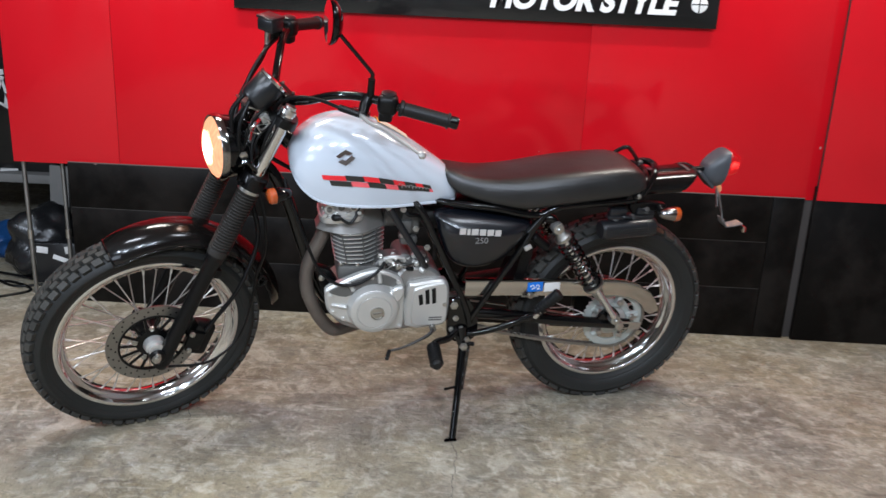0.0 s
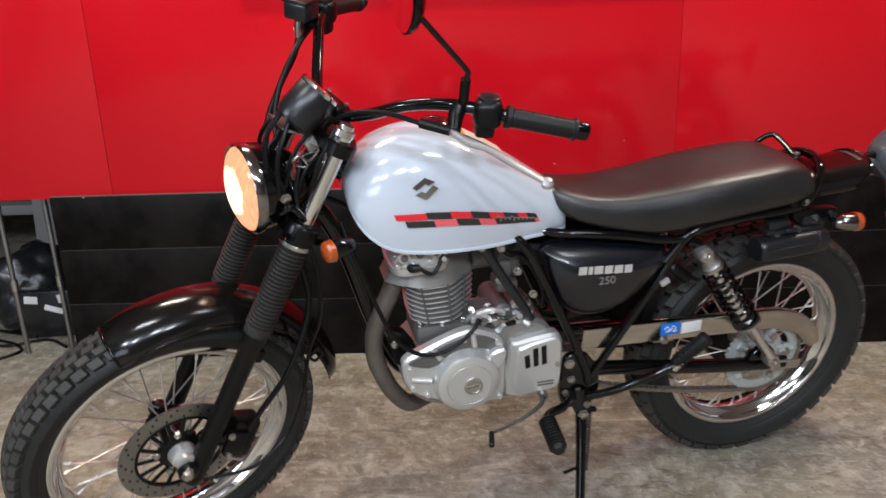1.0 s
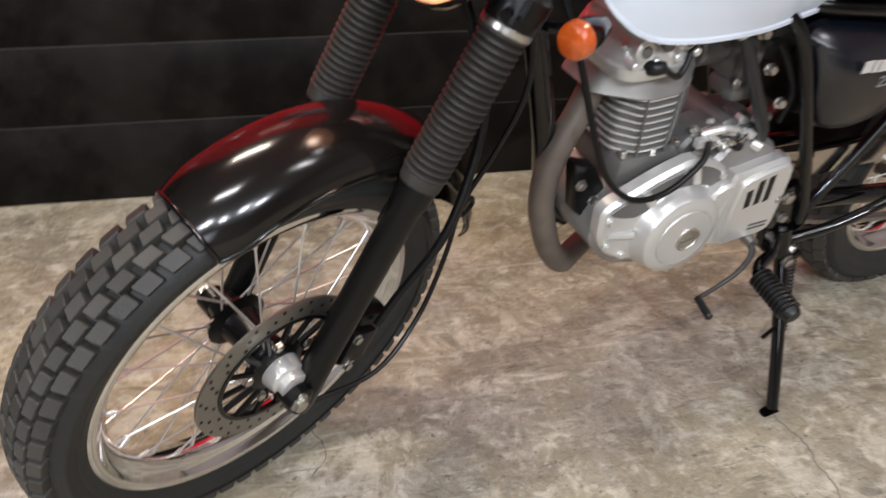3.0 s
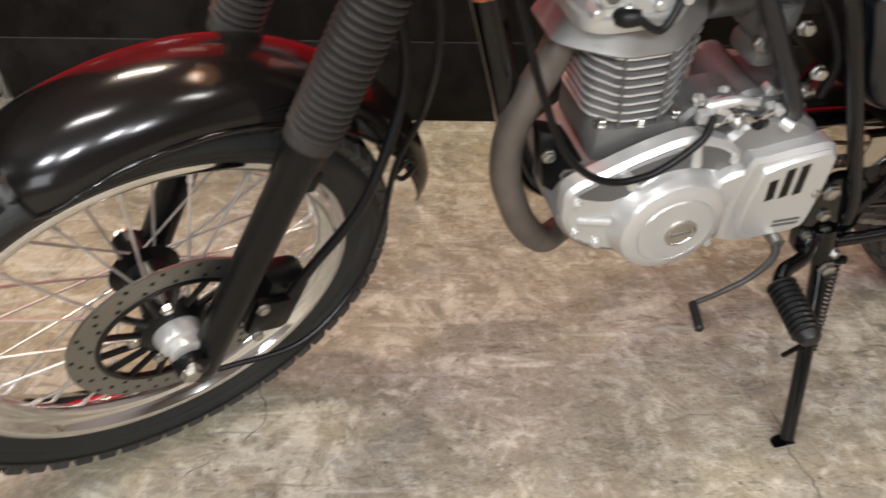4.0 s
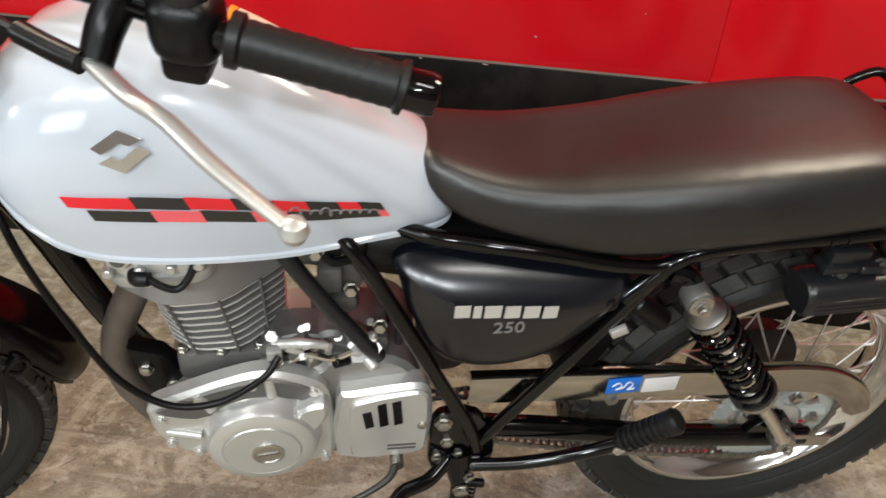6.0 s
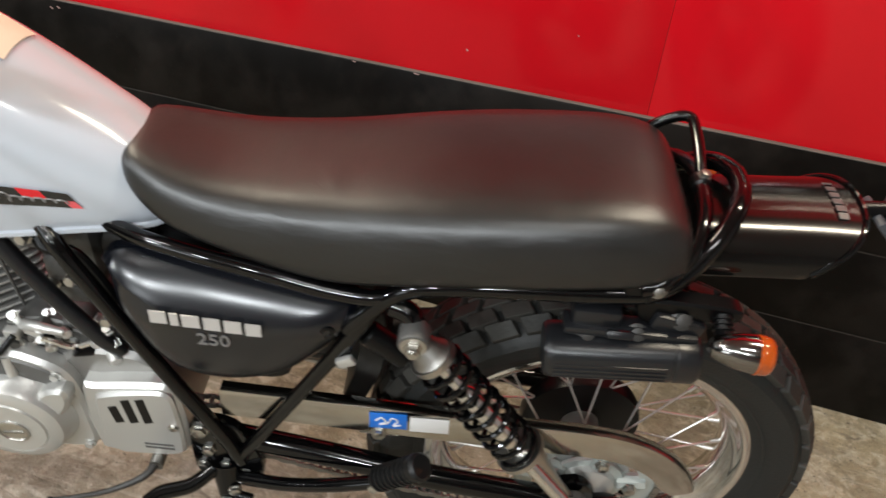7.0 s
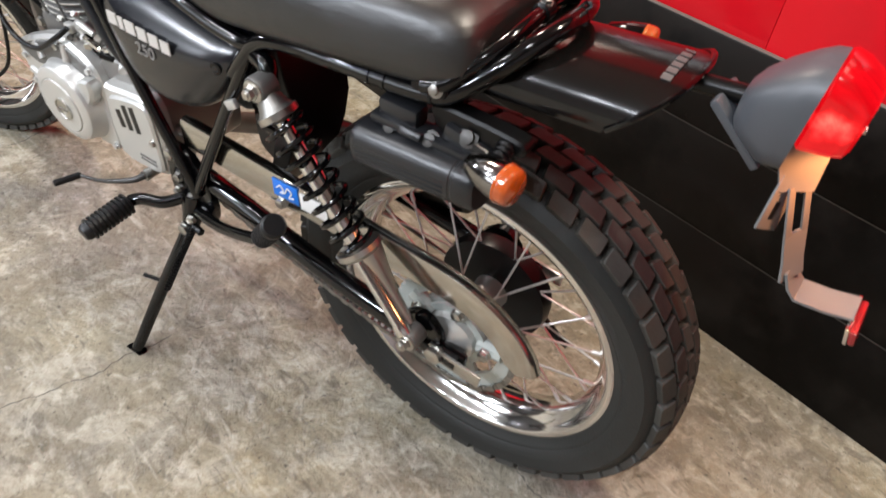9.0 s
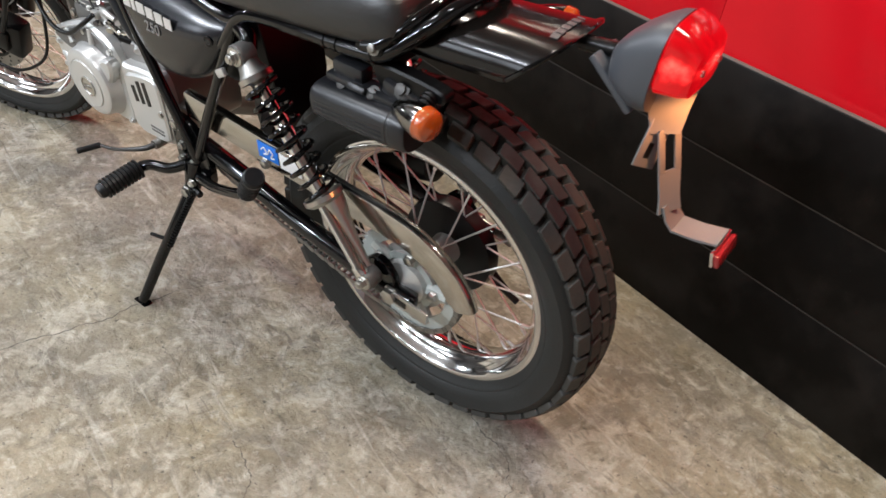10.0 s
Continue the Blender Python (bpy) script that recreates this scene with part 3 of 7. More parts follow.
board("red_sheet", 2.902, 4.28, 0.604, 2.7, WALL_Y - 0.018, RED_WALL_B, 0.005)
# scratches and the print of old cracks in the concrete
CRACK = material("dirt in floor cracks", (0.11, 0.10, 0.085), 0.9, mottle=0.3, mottle_scale=30)
rng = random.Random(5)
for pts, w in (([(0.60, 2.50), (0.66, 2.485), (0.75, 2.47), (0.80, 2.41), (0.83, 2.30)], 0.0030), ([(0.027, 1.75), (0.022, 1.86), (0.03, 2.0), (0.01, 2.13), (0.03, 2.26)], 0.0026), ([(0.44, 2.085), (0.49, 2.082), (0.535, 2.07), (0.60, 2.02)], 0.0024), ([(0.98, 1.55), (0.93, 1.68), (0.97, 1.80), (0.90, 1.95)], 0.0022), ([(-0.5, 1.45), (-0.38, 1.53), (-0.30, 1.50), (-0.16, 1.60)], 0.0022), ([(1.10, 2.30), (1.22, 2.22), (1.38, 2.24), (1.5, 2.12)], 0.0024), ([(-0.9, 2.0), (-0.80, 2.1), (-0.83, 2.22), (-0.7, 2.36)], 0.0022)):
    line = spline([(x, y, 0) for x, y in pts], 14)
    bm = bmesh.new()
    a, c = [], []
    drift = 0.0
    for k, q in enumerate(line):
        t = (line[min(k + 1, len(line) - 1)] - line[max(k - 1, 0)]).normalized()
        nrm = Vector((-t.y, t.x, 0))
        drift = 0.8 * drift + rng.gauss(0, 0.0022)
        q = q + nrm * drift
        h = w / 2.2 * rng.uniform(0.05, 1.3) * (0.15 if k in (0, len(line) - 1) else 1)
        a.append(bm.verts.new(q + nrm * h + Vector((0, 0, 0.0006))))
        c.append(bm.verts.new(q - nrm * h + Vector((0, 0, 0.0006))))
    for k in range(len(line) - 1):
        bm.faces.new((a[k], a[k + 1], c[k + 1], c[k]))
    part("crack", bm, CRACK, floor, "thin dirty crack in the concrete")
for z in (0.21475, 0.41575):
    board("seam_line", -1.635, 1.266, z - 0.0007, z + 0.0007, WALL_Y - 0.0004, SEAM, 0.005)
# the boards' top edge, coloured paler for the light from above
board("edge_strip", -1.64, 1.395, 0.6055, 0.6080, WALL_Y + 0.0005, EDGE, 0.014)

# knocks in the wall: bare chips in the paint, nicks along the ledge, screw heads in the top board
CHIP = material("bare chip in the paint", (0.36, 0.24, 0.23), 0.6, mottle=0.3, mottle_scale=60)


def chip(x, z, y, w, h, turn, mat, name, label):
    bm = bmesh.new()
    n = 9
    ring = []
    for i in range(n):
        a = i * math.tau / n
        r = 1 + 0.35 * math.sin(3.1 * i + x * 40) * math.cos(1.7 * i + z * 25)
        q = Matrix.Rotation(turn, 3, "Y") @ Vector((w / 2 * r * math.cos(a), 0, h / 2 * r * math.sin(a)))
        ring.append(Vector((x, y, z)) + q)
    rings(bm, [ring, [q + Vector((0, -0.0010, 0)) for q in ring]])
    part(name, bm, mat, B, label)


for x, z, w, h, turn in ((1.425, 0.812, 0.005, 0.014, 0.2), (0.078, 0.672, 0.007, 0.003, 0.5), (0.306, 0.743, 0.004, 0.003, 0.9)):
    chip(x, z, WALL_Y + 0.0162, w, h, turn, CHIP, "paint_chip", "small pale chip in the red paint")
for x, w in ((-0.027, 0.012), (-1.52, 0.014), (-0.175, 0.008)):
    chip(x, 0.6035, WALL_Y - 0.0002, w, 0.003, 0.0, CHIP, "ledge_nick", "pale nick on the board's edge")
for x in (-0.986, -0.965):
    chip(x, 0.586 + (x + 0.986) * 0.2, WALL_Y - 0.0002, 0.009, 0.003, 0.3, CHIP, "board_nick", "pale nick in the black board")

# ---- the motorcycle: x ahead, y to its left, z up, from the ground under the rear axle ----
TILT_BACK = radians(26)
FW = Vector((math.cos(TILT_BACK), 0, math.sin(TILT_BACK)))
UP = Vector((-math.sin(TILT_BACK), 0, math.cos(TILT_BACK)))
HEAD = Vector((1.382, 0, 0.296))
STEER = Matrix.Translation(HEAD) @ Matrix.Rotation(radians(22), 4, UP) @ Matrix.Translation(-HEAD)


def fk(f, l, u):
    """A point of the fork: ahead of the steering axis, to the left, up along it."""
    return HEAD + FW * f + Vector((0, l, 0)) + UP * u


bike = tagged(new("motorcycle"), "white and black single-cylinder motorcycle leaning on its side stand, headlamp lit", "motorcycle")
bike.matrix_world = Matrix.Translation((0.483, 2.495, -0.002)) @ pose(0, 0, 0, 0, 0, 180 + 15.3) @ pose(0, 0, 0, -9.0, 0, 0)
REAR = Vector((0, 0, 0.330))
FRONT = fk(0.062, 0, 0.003)


# wheels
def wheel(name, c, rim_r, half, tyre_r, rows, count, block, steer, label):
    """Hub with spokes, chromed rim and block-tread tyre."""
    y = Vector((0, 1, 0))
    fr = 0.044 if steer else 0.058
    hub = part(name, lathe([(0.012, -0.085), (0.022, -0.08), (0.026, -0.05), (fr, -0.048), (fr + 0.002, -0.042), (0.030, -0.036), (0.026, 0), (0.030, 0.036), (fr + 0.002, 0.042), (fr, 0.048), (0.030, 0.052), (0.024, 0.08), (0.012, 0.085)], c, y, 32), BLACK_SATIN if steer else CAST, bike, label, steer=steer)
    w = half * 0.70
    part("rim", lathe([(rim_r - 0.004, -w), (rim_r, -w + 0.003), (rim_r - 0.012, -w + 0.008), (rim_r - 0.022, -w * 0.45), (rim_r - 0.027, -0.006), (rim_r - 0.027, 0.006), (rim_r - 0.022, w * 0.45), (rim_r - 0.012, w - 0.008), (rim_r, w - 0.003), (rim_r - 0.004, w),
                       (rim_r - 0.011, w), (rim_r - 0.015, w - 0.003), (rim_r - 0.017, w - 0.011), (rim_r - 0.027, w * 0.50), (rim_r - 0.036, w * 0.30), (rim_r - 0.038, 0), (rim_r - 0.036, -w * 0.30), (rim_r - 0.027, -w * 0.50), (rim_r - 0.017, -w + 0.011), (rim_r - 0.015, -w + 0.003), (rim_r - 0.011, -w)], c, y, 96, closed=True), CHROME, hub, "polished chrome rim", 60, steer)
    r0, h = tyre_r, half
    prof = [(rim_r - 0.006, -w + 0.004), (rim_r + 0.004, -w - 0.002), (rim_r + 0.009, -h * 0.80), (rim_r + 0.0125, -h * 0.84), (rim_r + 0.014, -h * 0.84), (rim_r + 0.015, -h * 0.865), (rim_r + 0.032, -h * 0.97), (r0 - 0.040, -h), (r0 - 0.0375, -h * 1.015), (r0 - 0.035, -h * 0.985), (r0 - 0.026, -h * 0.90), (r0 - 0.019, -h * 0.66), (r0 - 0.0135, -h * 0.3), (r0 - 0.0115, 0)]
    prof = prof + [(r, -a) for r, a in prof[-2::-1]]
    part("tyre", lathe(prof, c, y, 120, closed=True), RUBBER, hub, "black rubber tyre with a worn block tread", 50, steer)
    # tread blocks, each its own piece, one mesh for a row
    back = Matrix.Translation(-BASE[hub.name]) @ (STEER if steer else Matrix())
    rng = random.Random(9)
    for off, wide, shift, drop, roll in rows:
        sgn = 1 if off > 0 else -1
        la = block * math.tau / count / 2
        bm = bmesh.new()
        loops = []
        for up, grow in ((-0.014, 1.08), (-0.001, 1.0), (0.0006, 0.93)):
            lp = []
            for sx, sy in ((-1, -0.80), (-0.90, -1), (0.92, -1), (1, -0.85), (1, 0.80), (0.90, 1), (-0.92, 1), (-1, 0.85)):
                yy = sy * wide / 2 * grow
                rr = tyre_r - drop + up * math.cos(roll) - yy * math.sin(roll) * sgn
                yo = off + yy * math.cos(roll) + up * math.sin(roll) * sgn
                aa = sx * la * grow + sgn * sy * 0.16 * la
                lp.append(Vector((rr * math.cos(aa), yo, rr * math.sin(aa))))
            loops.append(lp)
        rings(bm, loops)
        bmesh.ops.recalc_face_normals(bm, faces=bm.faces[:])
        me = bpy.data.meshes.new("tread_block")
        bm.to_mesh(me)
        bm.free()
        me.materials.append(TREAD)
        for i in range(count):
            ob = new("tread_block", me)
            ob.parent = hub
            ob.matrix_local = back @ Matrix.Translation(c) @ Matrix.Rotation(-(i + shift + rng.uniform(-0.02, 0.02)) * math.tau / count, 4, "Y")
    # spokes, crossed in pairs, nine pairs a side
    rng = random.Random(4)
    for i in range(36):
        side = 1 if i % 2 else -1
        a = i * math.tau / 36
        b = a + (0.36 if (i // 2) % 2 else -0.36)
        p = c + Vector(((fr - 0.004) * math.cos(b), side * 0.045, (fr - 0.004) * math.sin(b)))
        q = c + Vector(((rim_r - 0.034) * math.cos(a), side * 0.004, (rim_r - 0.034) * math.sin(a)))
        bm = rod(p, q, 0.0018, 6)
        d = (p - q).normalized()
        rod(q, q + d * 0.018, 0.0033, 6, bm)
        part("spoke", bm, SPOKE, hub, "", 60, steer)
    return hub


rear_wheel = wheel("rear_wheel", REAR, 0.2433, 0.062, 0.331, [(0.0, 0.0205, 0.0, 0.0, 0.0), (0.0245, 0.0225, 0.5, 0.0018, 0.14), (-0.0245, 0.0225, 0.5, 0.0018, 0.14), (0.0485, 0.0225, 0.0, 0.0098, 0.54), (-0.0485, 0.0225, 0.0, 0.0098, 0.54)], 42, 0.80, False, "spoked rear wheel with a drum brake")
front_wheel = wheel("front_wheel", FRONT, 0.256, 0.049, 0.325, [(0.0, 0.0160, 0.0, 0.0, 0.0), (0.0190, 0.0165, 0.5, 0.0016, 0.16), (-0.0190, 0.0165, 0.5, 0.0016, 0.16), (0.0385, 0.0180, 0.0, 0.0085, 0.54), (-0.0385, 0.0180, 0.0, 0.0085, 0.54)], 58, 0.74, True, "spoked front wheel with a disc brake")

# front brake
Y = Vector((0, 1, 0))
part("brake_disc", lathe([(0.093, 0.054), (0.128, 0.054), (0.128, 0.058), (0.093, 0.058)], FRONT, Y, 72, closed=True), DULL, front_wheel, "worn grey steel brake disc", steer=True)
bm = bmesh.new()
for ring_r, n, sh in ((0.102, 18, 0), (0.113, 18, 0.33), (0.122, 18, 0.66)):
    for i in range(n):
        a = (i + sh) * math.tau / n
        p = FRONT + Vector((ring_r * math.cos(a), 0.0582, ring_r * math.sin(a)))
        rod(p, p + Y * 0.0006, 0.0028, 8, bm)
part("hole_pattern", bm, BLACK_SATIN, front_wheel, "dark drilled pattern of the brake disc", steer=True)
bm = lathe([(0.030, 0.046), (0.046, 0.048), (0.046, 0.054), (0.030, 0.060)], FRONT, Y, 40)
part("disc_carrier", bm, BLACK_SATIN, front_wheel, "black spidered disc carrier", steer=True)
part("carrier_ring", lathe([(0.090, 0.052), (0.096, 0.052), (0.096, 0.0595), (0.090, 0.0595)], FRONT, Y, 60, closed=True), BLACK_SATIN, front_wheel, "black carrier ring", steer=True)
for i in range(15):
    a = i * math.tau / 15
    ca, sa, cb, sb = math.cos(a), math.sin(a), math.cos(a + 0.12), math.sin(a + 0.12)
    part("carrier_spoke", rod(FRONT + Vector((0.044 * ca, 0.054, 0.044 * sa)), FRONT + Vector((0.094 * cb, 0.055, 0.094 * sb)), 0.0045, 6), BLACK_SATIN, front_wheel, "", steer=True)
for i in range(5):
    a = i * math.tau / 5 + 0.3
    part("disc_bolt", hexbolt(FRONT + Vector((0.052 * math.cos(a), 0.056, 0.052 * math.sin(a))), Y, 0.007, 0.007), STEEL, front_wheel, "plated disc bolt", steer=True)
part("hub_cap", lathe([(0.028, 0.055), (0.030, 0.062), (0.026, 0.080), (0.021, 0.083), (0.021, 0.094), (0.015, 0.096)], FRONT, Y, 28), CAST, front_wheel, "silver speedometer drive on the hub", steer=True)
bm = box(FRONT + Vector((-0.125, 0.066, -0.005)), (0.062, 0.050, 0.105), 0.012, Matrix.Rotation(radians(-24), 3, "Y"))
box(FRONT + Vector((-0.105, 0.094, 0.005)), (0.05, 0.018, 0.062), 0.008, Matrix.Rotation(radians(-24), 3, "Y"), bm)
caliper = part("brake_caliper", bm, BLACK_SATIN, bike, "black front brake caliper", steer=True)
for q in ((-0.098, 0.102, 0.035), (-0.085, 0.102, -0.020)):
    part("bolt", hexbolt(FRONT + Vector(q), Y, 0.007, 0.007), STEEL, caliper, "plated caliper bolt", steer=True)

# fork
for s in (1, -1):
    y = 0.090 * s
    part("fork_leg", lathe([(0.014, -0.055), (0.0195, -0.05), (0.0225, -0.03), (0.0212, 0.02), (0.0206, 0.20), (0.0210, 0.30), (0.0250, 0.315), (0.0250, 0.345)], fk(0.030, y, 0), UP, 28), BLACK_SATIN, bike, "black lower fork leg", steer=True)
    prof = [(0.021, 0.335), (0.0270, 0.337), (0.0275, 0.350)]
    for i in range(21):
        u = 0.352 + i * 0.0087
        prof += [(0.0272, u), (0.0294, u + 0.0022), (0.0290, u + 0.0044), (0.0246, u + 0.0066)]
    prof += [(0.030, 0.538), (0.030, 0.550), (0.022, 0.552)]
    part("fork_boot", lathe(prof, fk(0.030, y, 0), UP, 28), BOOT, bike, "ribbed black rubber fork boot", 25, True)
    part("fork_tube", rod(fk(0.030, y, 0.54), fk(0.030, y, 0.775), 0.0185, 24), CHROME, bike, "chromed fork tube", steer=True)
    part("fork_cap", lathe([(0.020, 0), (0.020, 0.012), (0.015, 0.014), (0.015, 0.022), (0.006, 0.023)], fk(0.030, y, 0.775), UP, 20), STEEL, bike, "plated fork cap", steer=True)
    part("lower_clamp_ring", lathe([(0.0185, 0.548), (0.031, 0.550), (0.032, 0.585), (0.029, 0.592), (0.0185, 0.594)], fk(0.030, y, 0), UP, 24), BLACK_SATIN, bike, "black lower fork clamp", steer=True)
    part("boot_ring", lathe([(0.0295, 0.540), (0.0315, 0.542), (0.0315, 0.549), (0.0295, 0.551)], fk(0.030, y, 0), UP, 24, closed=True), STEEL, bike, "plated ring on the fork boot", steer=True)
    bm = rod(fk(0.075, y * 1.18, 0.56), fk(0.03, y, 0.57), 0.006, 8)
    tube([fk(0.04, y * 1.12, 0.60), fk(0.075, y * 1.1, 0.62), fk(0.085, y * 0.95, 0.60)], 0.007, 8, bm)
    part("headlight_bracket", bm, BLACK_GLOSS, bike, "black headlamp bracket", steer=True)
    # fork bridge lug that holds the mudguard
    part("fork_lug", box(fk(0.012, y * 0.86, 0.275), (0.05, 0.028, 0.03), 0.006, Matrix.Rotation(-TILT_BACK, 3, "Y")), BLACK_SATIN, bike, "black mudguard lug", steer=True)
for name, u, z in (("lower_yoke", 0.572, 0.030), ("upper_yoke", 0.752, 0.026)):
    bm = plate([(-0.028, -0.05), (0.008, -0.116), (0.052, -0.116), (0.058, -0.06), (0.050, 0), (0.058, 0.06), (0.052, 0.116), (0.008, 0.116), (-0.028, 0.05), (-0.036, 0)], 0, z, 0.004, plane="xy", steps=3)
    bm.transform(Matrix.Translation(HEAD + UP * (u - 0.012)) @ Matrix.Rotation(-TILT_BACK, 4, "Y"))
    part(name, bm, BLACK_SATIN, bike, "black cast fork yoke", steer=True)
part("front_axle", rod(fk(0.062, -0.115, -0.002), fk(0.062, 0.115, -0.002), 0.0085, 14), STEEL, bike, "plated front axle", steer=True)
for s in (1, -1):
    part("axle_clamp", lathe([(0.016, -0.018), (0.021, -0.014), (0.021, 0.014), (0.016, 0.018)], fk(0.056, 0.096 * s, -0.012), Y, 20), BLACK_SATIN, bike, "black axle clamp", steer=True)
    part("axle_nut", hexbolt(fk(0.062, 0.112 * s, -0.012), Y * s, 0.011, 0.010), STEEL, bike, "plated axle nut", steer=True)

# front mudguard
bm = bmesh.new()
loops = []
NA = 34
for i in range(NA + 1):
    a = radians(45 + (147 - 45) * i / NA)
    taper = min(1.0, (i + 4.5) / 6.0, (NA - i + 2.5) / 5.0)
    loop = []
    for layer in (0, 1):
        rng_k = range(0, 15)
        for k in (rng_k if layer == 0 else reversed(rng_k)):
            b = -1 + 2 * k / 14
            yy = 0.067 * taper ** 0.5 * math.sin(b * 1.35) / math.sin(1.35)
            rr = 0.376 - 0.028 * max(0.0, 1 - i / 14) ** 1.5 - layer * 0.0022 - 0.044 * (1 - math.cos(b * 1.35)) / (1 - math.cos(1.35)) * (0.65 + 0.35 * taper) - (1 - taper) * 0.006
            loop.append(fk(0.040 + rr * math.cos(a), yy, 0.006 + rr * math.sin(a)))
    loops.append(loop)
rings(bm, loops)
edges = [[lp[0] for lp in loops], [lp[14] for lp in loops], loops[0][:15]]
fender = part("front_mudguard", bm, FENDER, bike, "glossy black front mudguard", 50, True)
for line in edges:
    part("rolled_edge", tube([q for q in line], 0.0028, 8, steps=1), BLACK_GLOSS, fender, "rolled edge of the mudguard", 60, True)
for s in (1, -1):
    part("stay", box(fk(0.02, 0.074 * s, 0.30), (0.05, 0.006, 0.04), 0.002, Matrix.Rotation(-TILT_BACK, 3, "Y")), BLACK_SATIN, fender, "black mudguard stay", steer=True)

# headlamp, in the direction of travel
LC = Vector((1.228, 0, 0.888))
X = Vector((1, 0, 0.03)).normalized()
lamp = part("headlight", lathe([(0.010, -0.115), (0.040, -0.108), (0.066, -0.088), (0.080, -0.055), (0.085, -0.020), (0.0855, -0.010), (0.0875, -0.008), (0.0875, 0.002), (0.083, 0.006), (0.080, 0.004)], LC, X, 48), BLACK_GLOSS, bike, "round black headlamp, lit", steer=True)
part("headlight_ring", lathe([(0.0885, -0.010), (0.0890, 0.002), (0.0845, 0.009), (0.0805, 0.007), (0.0805, -0.010)], LC, X, 48, closed=True), DARK_CHROME, lamp, "thin chrome headlamp ring", steer=True)
part("lens", lathe([(0.0805, 0.004), (0.074, 0.012), (0.055, 0.021), (0.030, 0.026), (0.001, 0.0275)], LC, X, 40), HEAD_GLOW, lamp, "lit warm white headlamp glass", steer=True)
for s in (1, -1):
    part("headlight_bolt", hexbolt(LC + Vector((-0.045, 0.082 * s, 0.01)), Y * s, 0.009, 0.008), STEEL, lamp, "plated headlamp bolt", steer=True)

# speedometer, pilot lamps and the clutter of wires behind the headlamp
GA = (UP * 0.93 - FW * 0.36).normalized()
GC = fk(0.105, 0.040, 0.765)
gauge = part("speedometer", lathe([(0.022, -0.010), (0.036, -0.004), (0.040, 0.006), (0.0410, 0.066), (0.0385, 0.070)], GC, GA, 36), GREY_PLASTIC, bike, "round dark grey speedometer", steer=True)
part("gauge_ring", lathe([(0.0410, 0.064), (0.0432, 0.066), (0.0432, 0.072), (0.039, 0.075), (0.037, 0.071)], GC, GA, 36), CHROME, gauge, "chrome gauge ring", steer=True)
part("gauge_glass", lathe([(0.0378, 0.0710), (0.020, 0.0755), (0.001, 0.076)], GC, GA, 30), GLASS_DARK, gauge, "dark gauge glass", steer=True)
part("gauge_mount", box(GC - GA * 0.02 - FW * 0.03 - Y * 0.02, (0.09, 0.07, 0.006), 0.002, Matrix.Rotation(-TILT_BACK, 3, "Y")), STEEL, gauge, "plated gauge bracket", steer=True)
pilot = part("pilot_lamp_panel", box(fk(0.062, 0.020, 0.800), (0.034, 0.070, 0.026), 0.005, Matrix.Rotation(-TILT_BACK - 0.3, 3, "Y")), PLASTIC, bike, "small black pilot lamp panel", steer=True)
part("pilot_lamp", lathe([(0.004, 0), (0.004, 0.002), (0.001, 0.003)], fk(0.050, 0.034, 0.813), (UP - FW * 0.3), 10), GREEN_LAMP, pilot, "lit green pilot lamp", steer=True)
part("ignition_switch", lathe([(0.018, 0), (0.018, 0.03), (0.014, 0.034), (0.014, 0.04)], fk(0.075, -0.005, 0.745), UP, 20), STEEL, bike, "plated ignition lock", steer=True)
part("horn", lathe([(0.010, 0), (0.024, 0.004), (0.027, 0.012), (0.024, 0.020), (0.012, 0.024)], fk(0.070, 0.035, 0.66), (FW + Y * 0.5), 24), DULL, bike, "round dull horn", steer=True)
part("connector", box(fk(0.066, 0.060, 0.735), (0.022, 0.016, 0.026), 0.003, Matrix.Rotation(0.5, 3, "Y")), CAST, bike, "pale wiring connector", steer=True)
part("connector", box(fk(0.078, 0.055, 0.705), (0.018, 0.018, 0.020), 0.003, Matrix.Rotation(-0.4, 3, "Y")), CAST, bike, "pale wiring connector", steer=True)
part("fuse_box", box(fk(0.045, 0.045, 0.700), (0.035, 0.026, 0.045), 0.005, Matrix.Rotation(0.3, 3, "Y")), PLASTIC, bike, "black fuse box", steer=True)
part("wire_loop", tube([fk(0.075, 0.070, 0.690), fk(0.100, 0.080, 0.700), fk(0.095, 0.085, 0.715), fk(0.070, 0.082, 0.710), fk(0.060, 0.080, 0.735), fk(0.080, 0.078, 0.740)], 0.0022, 6), STEEL, bike, "bent plated wire guide", steer=True)
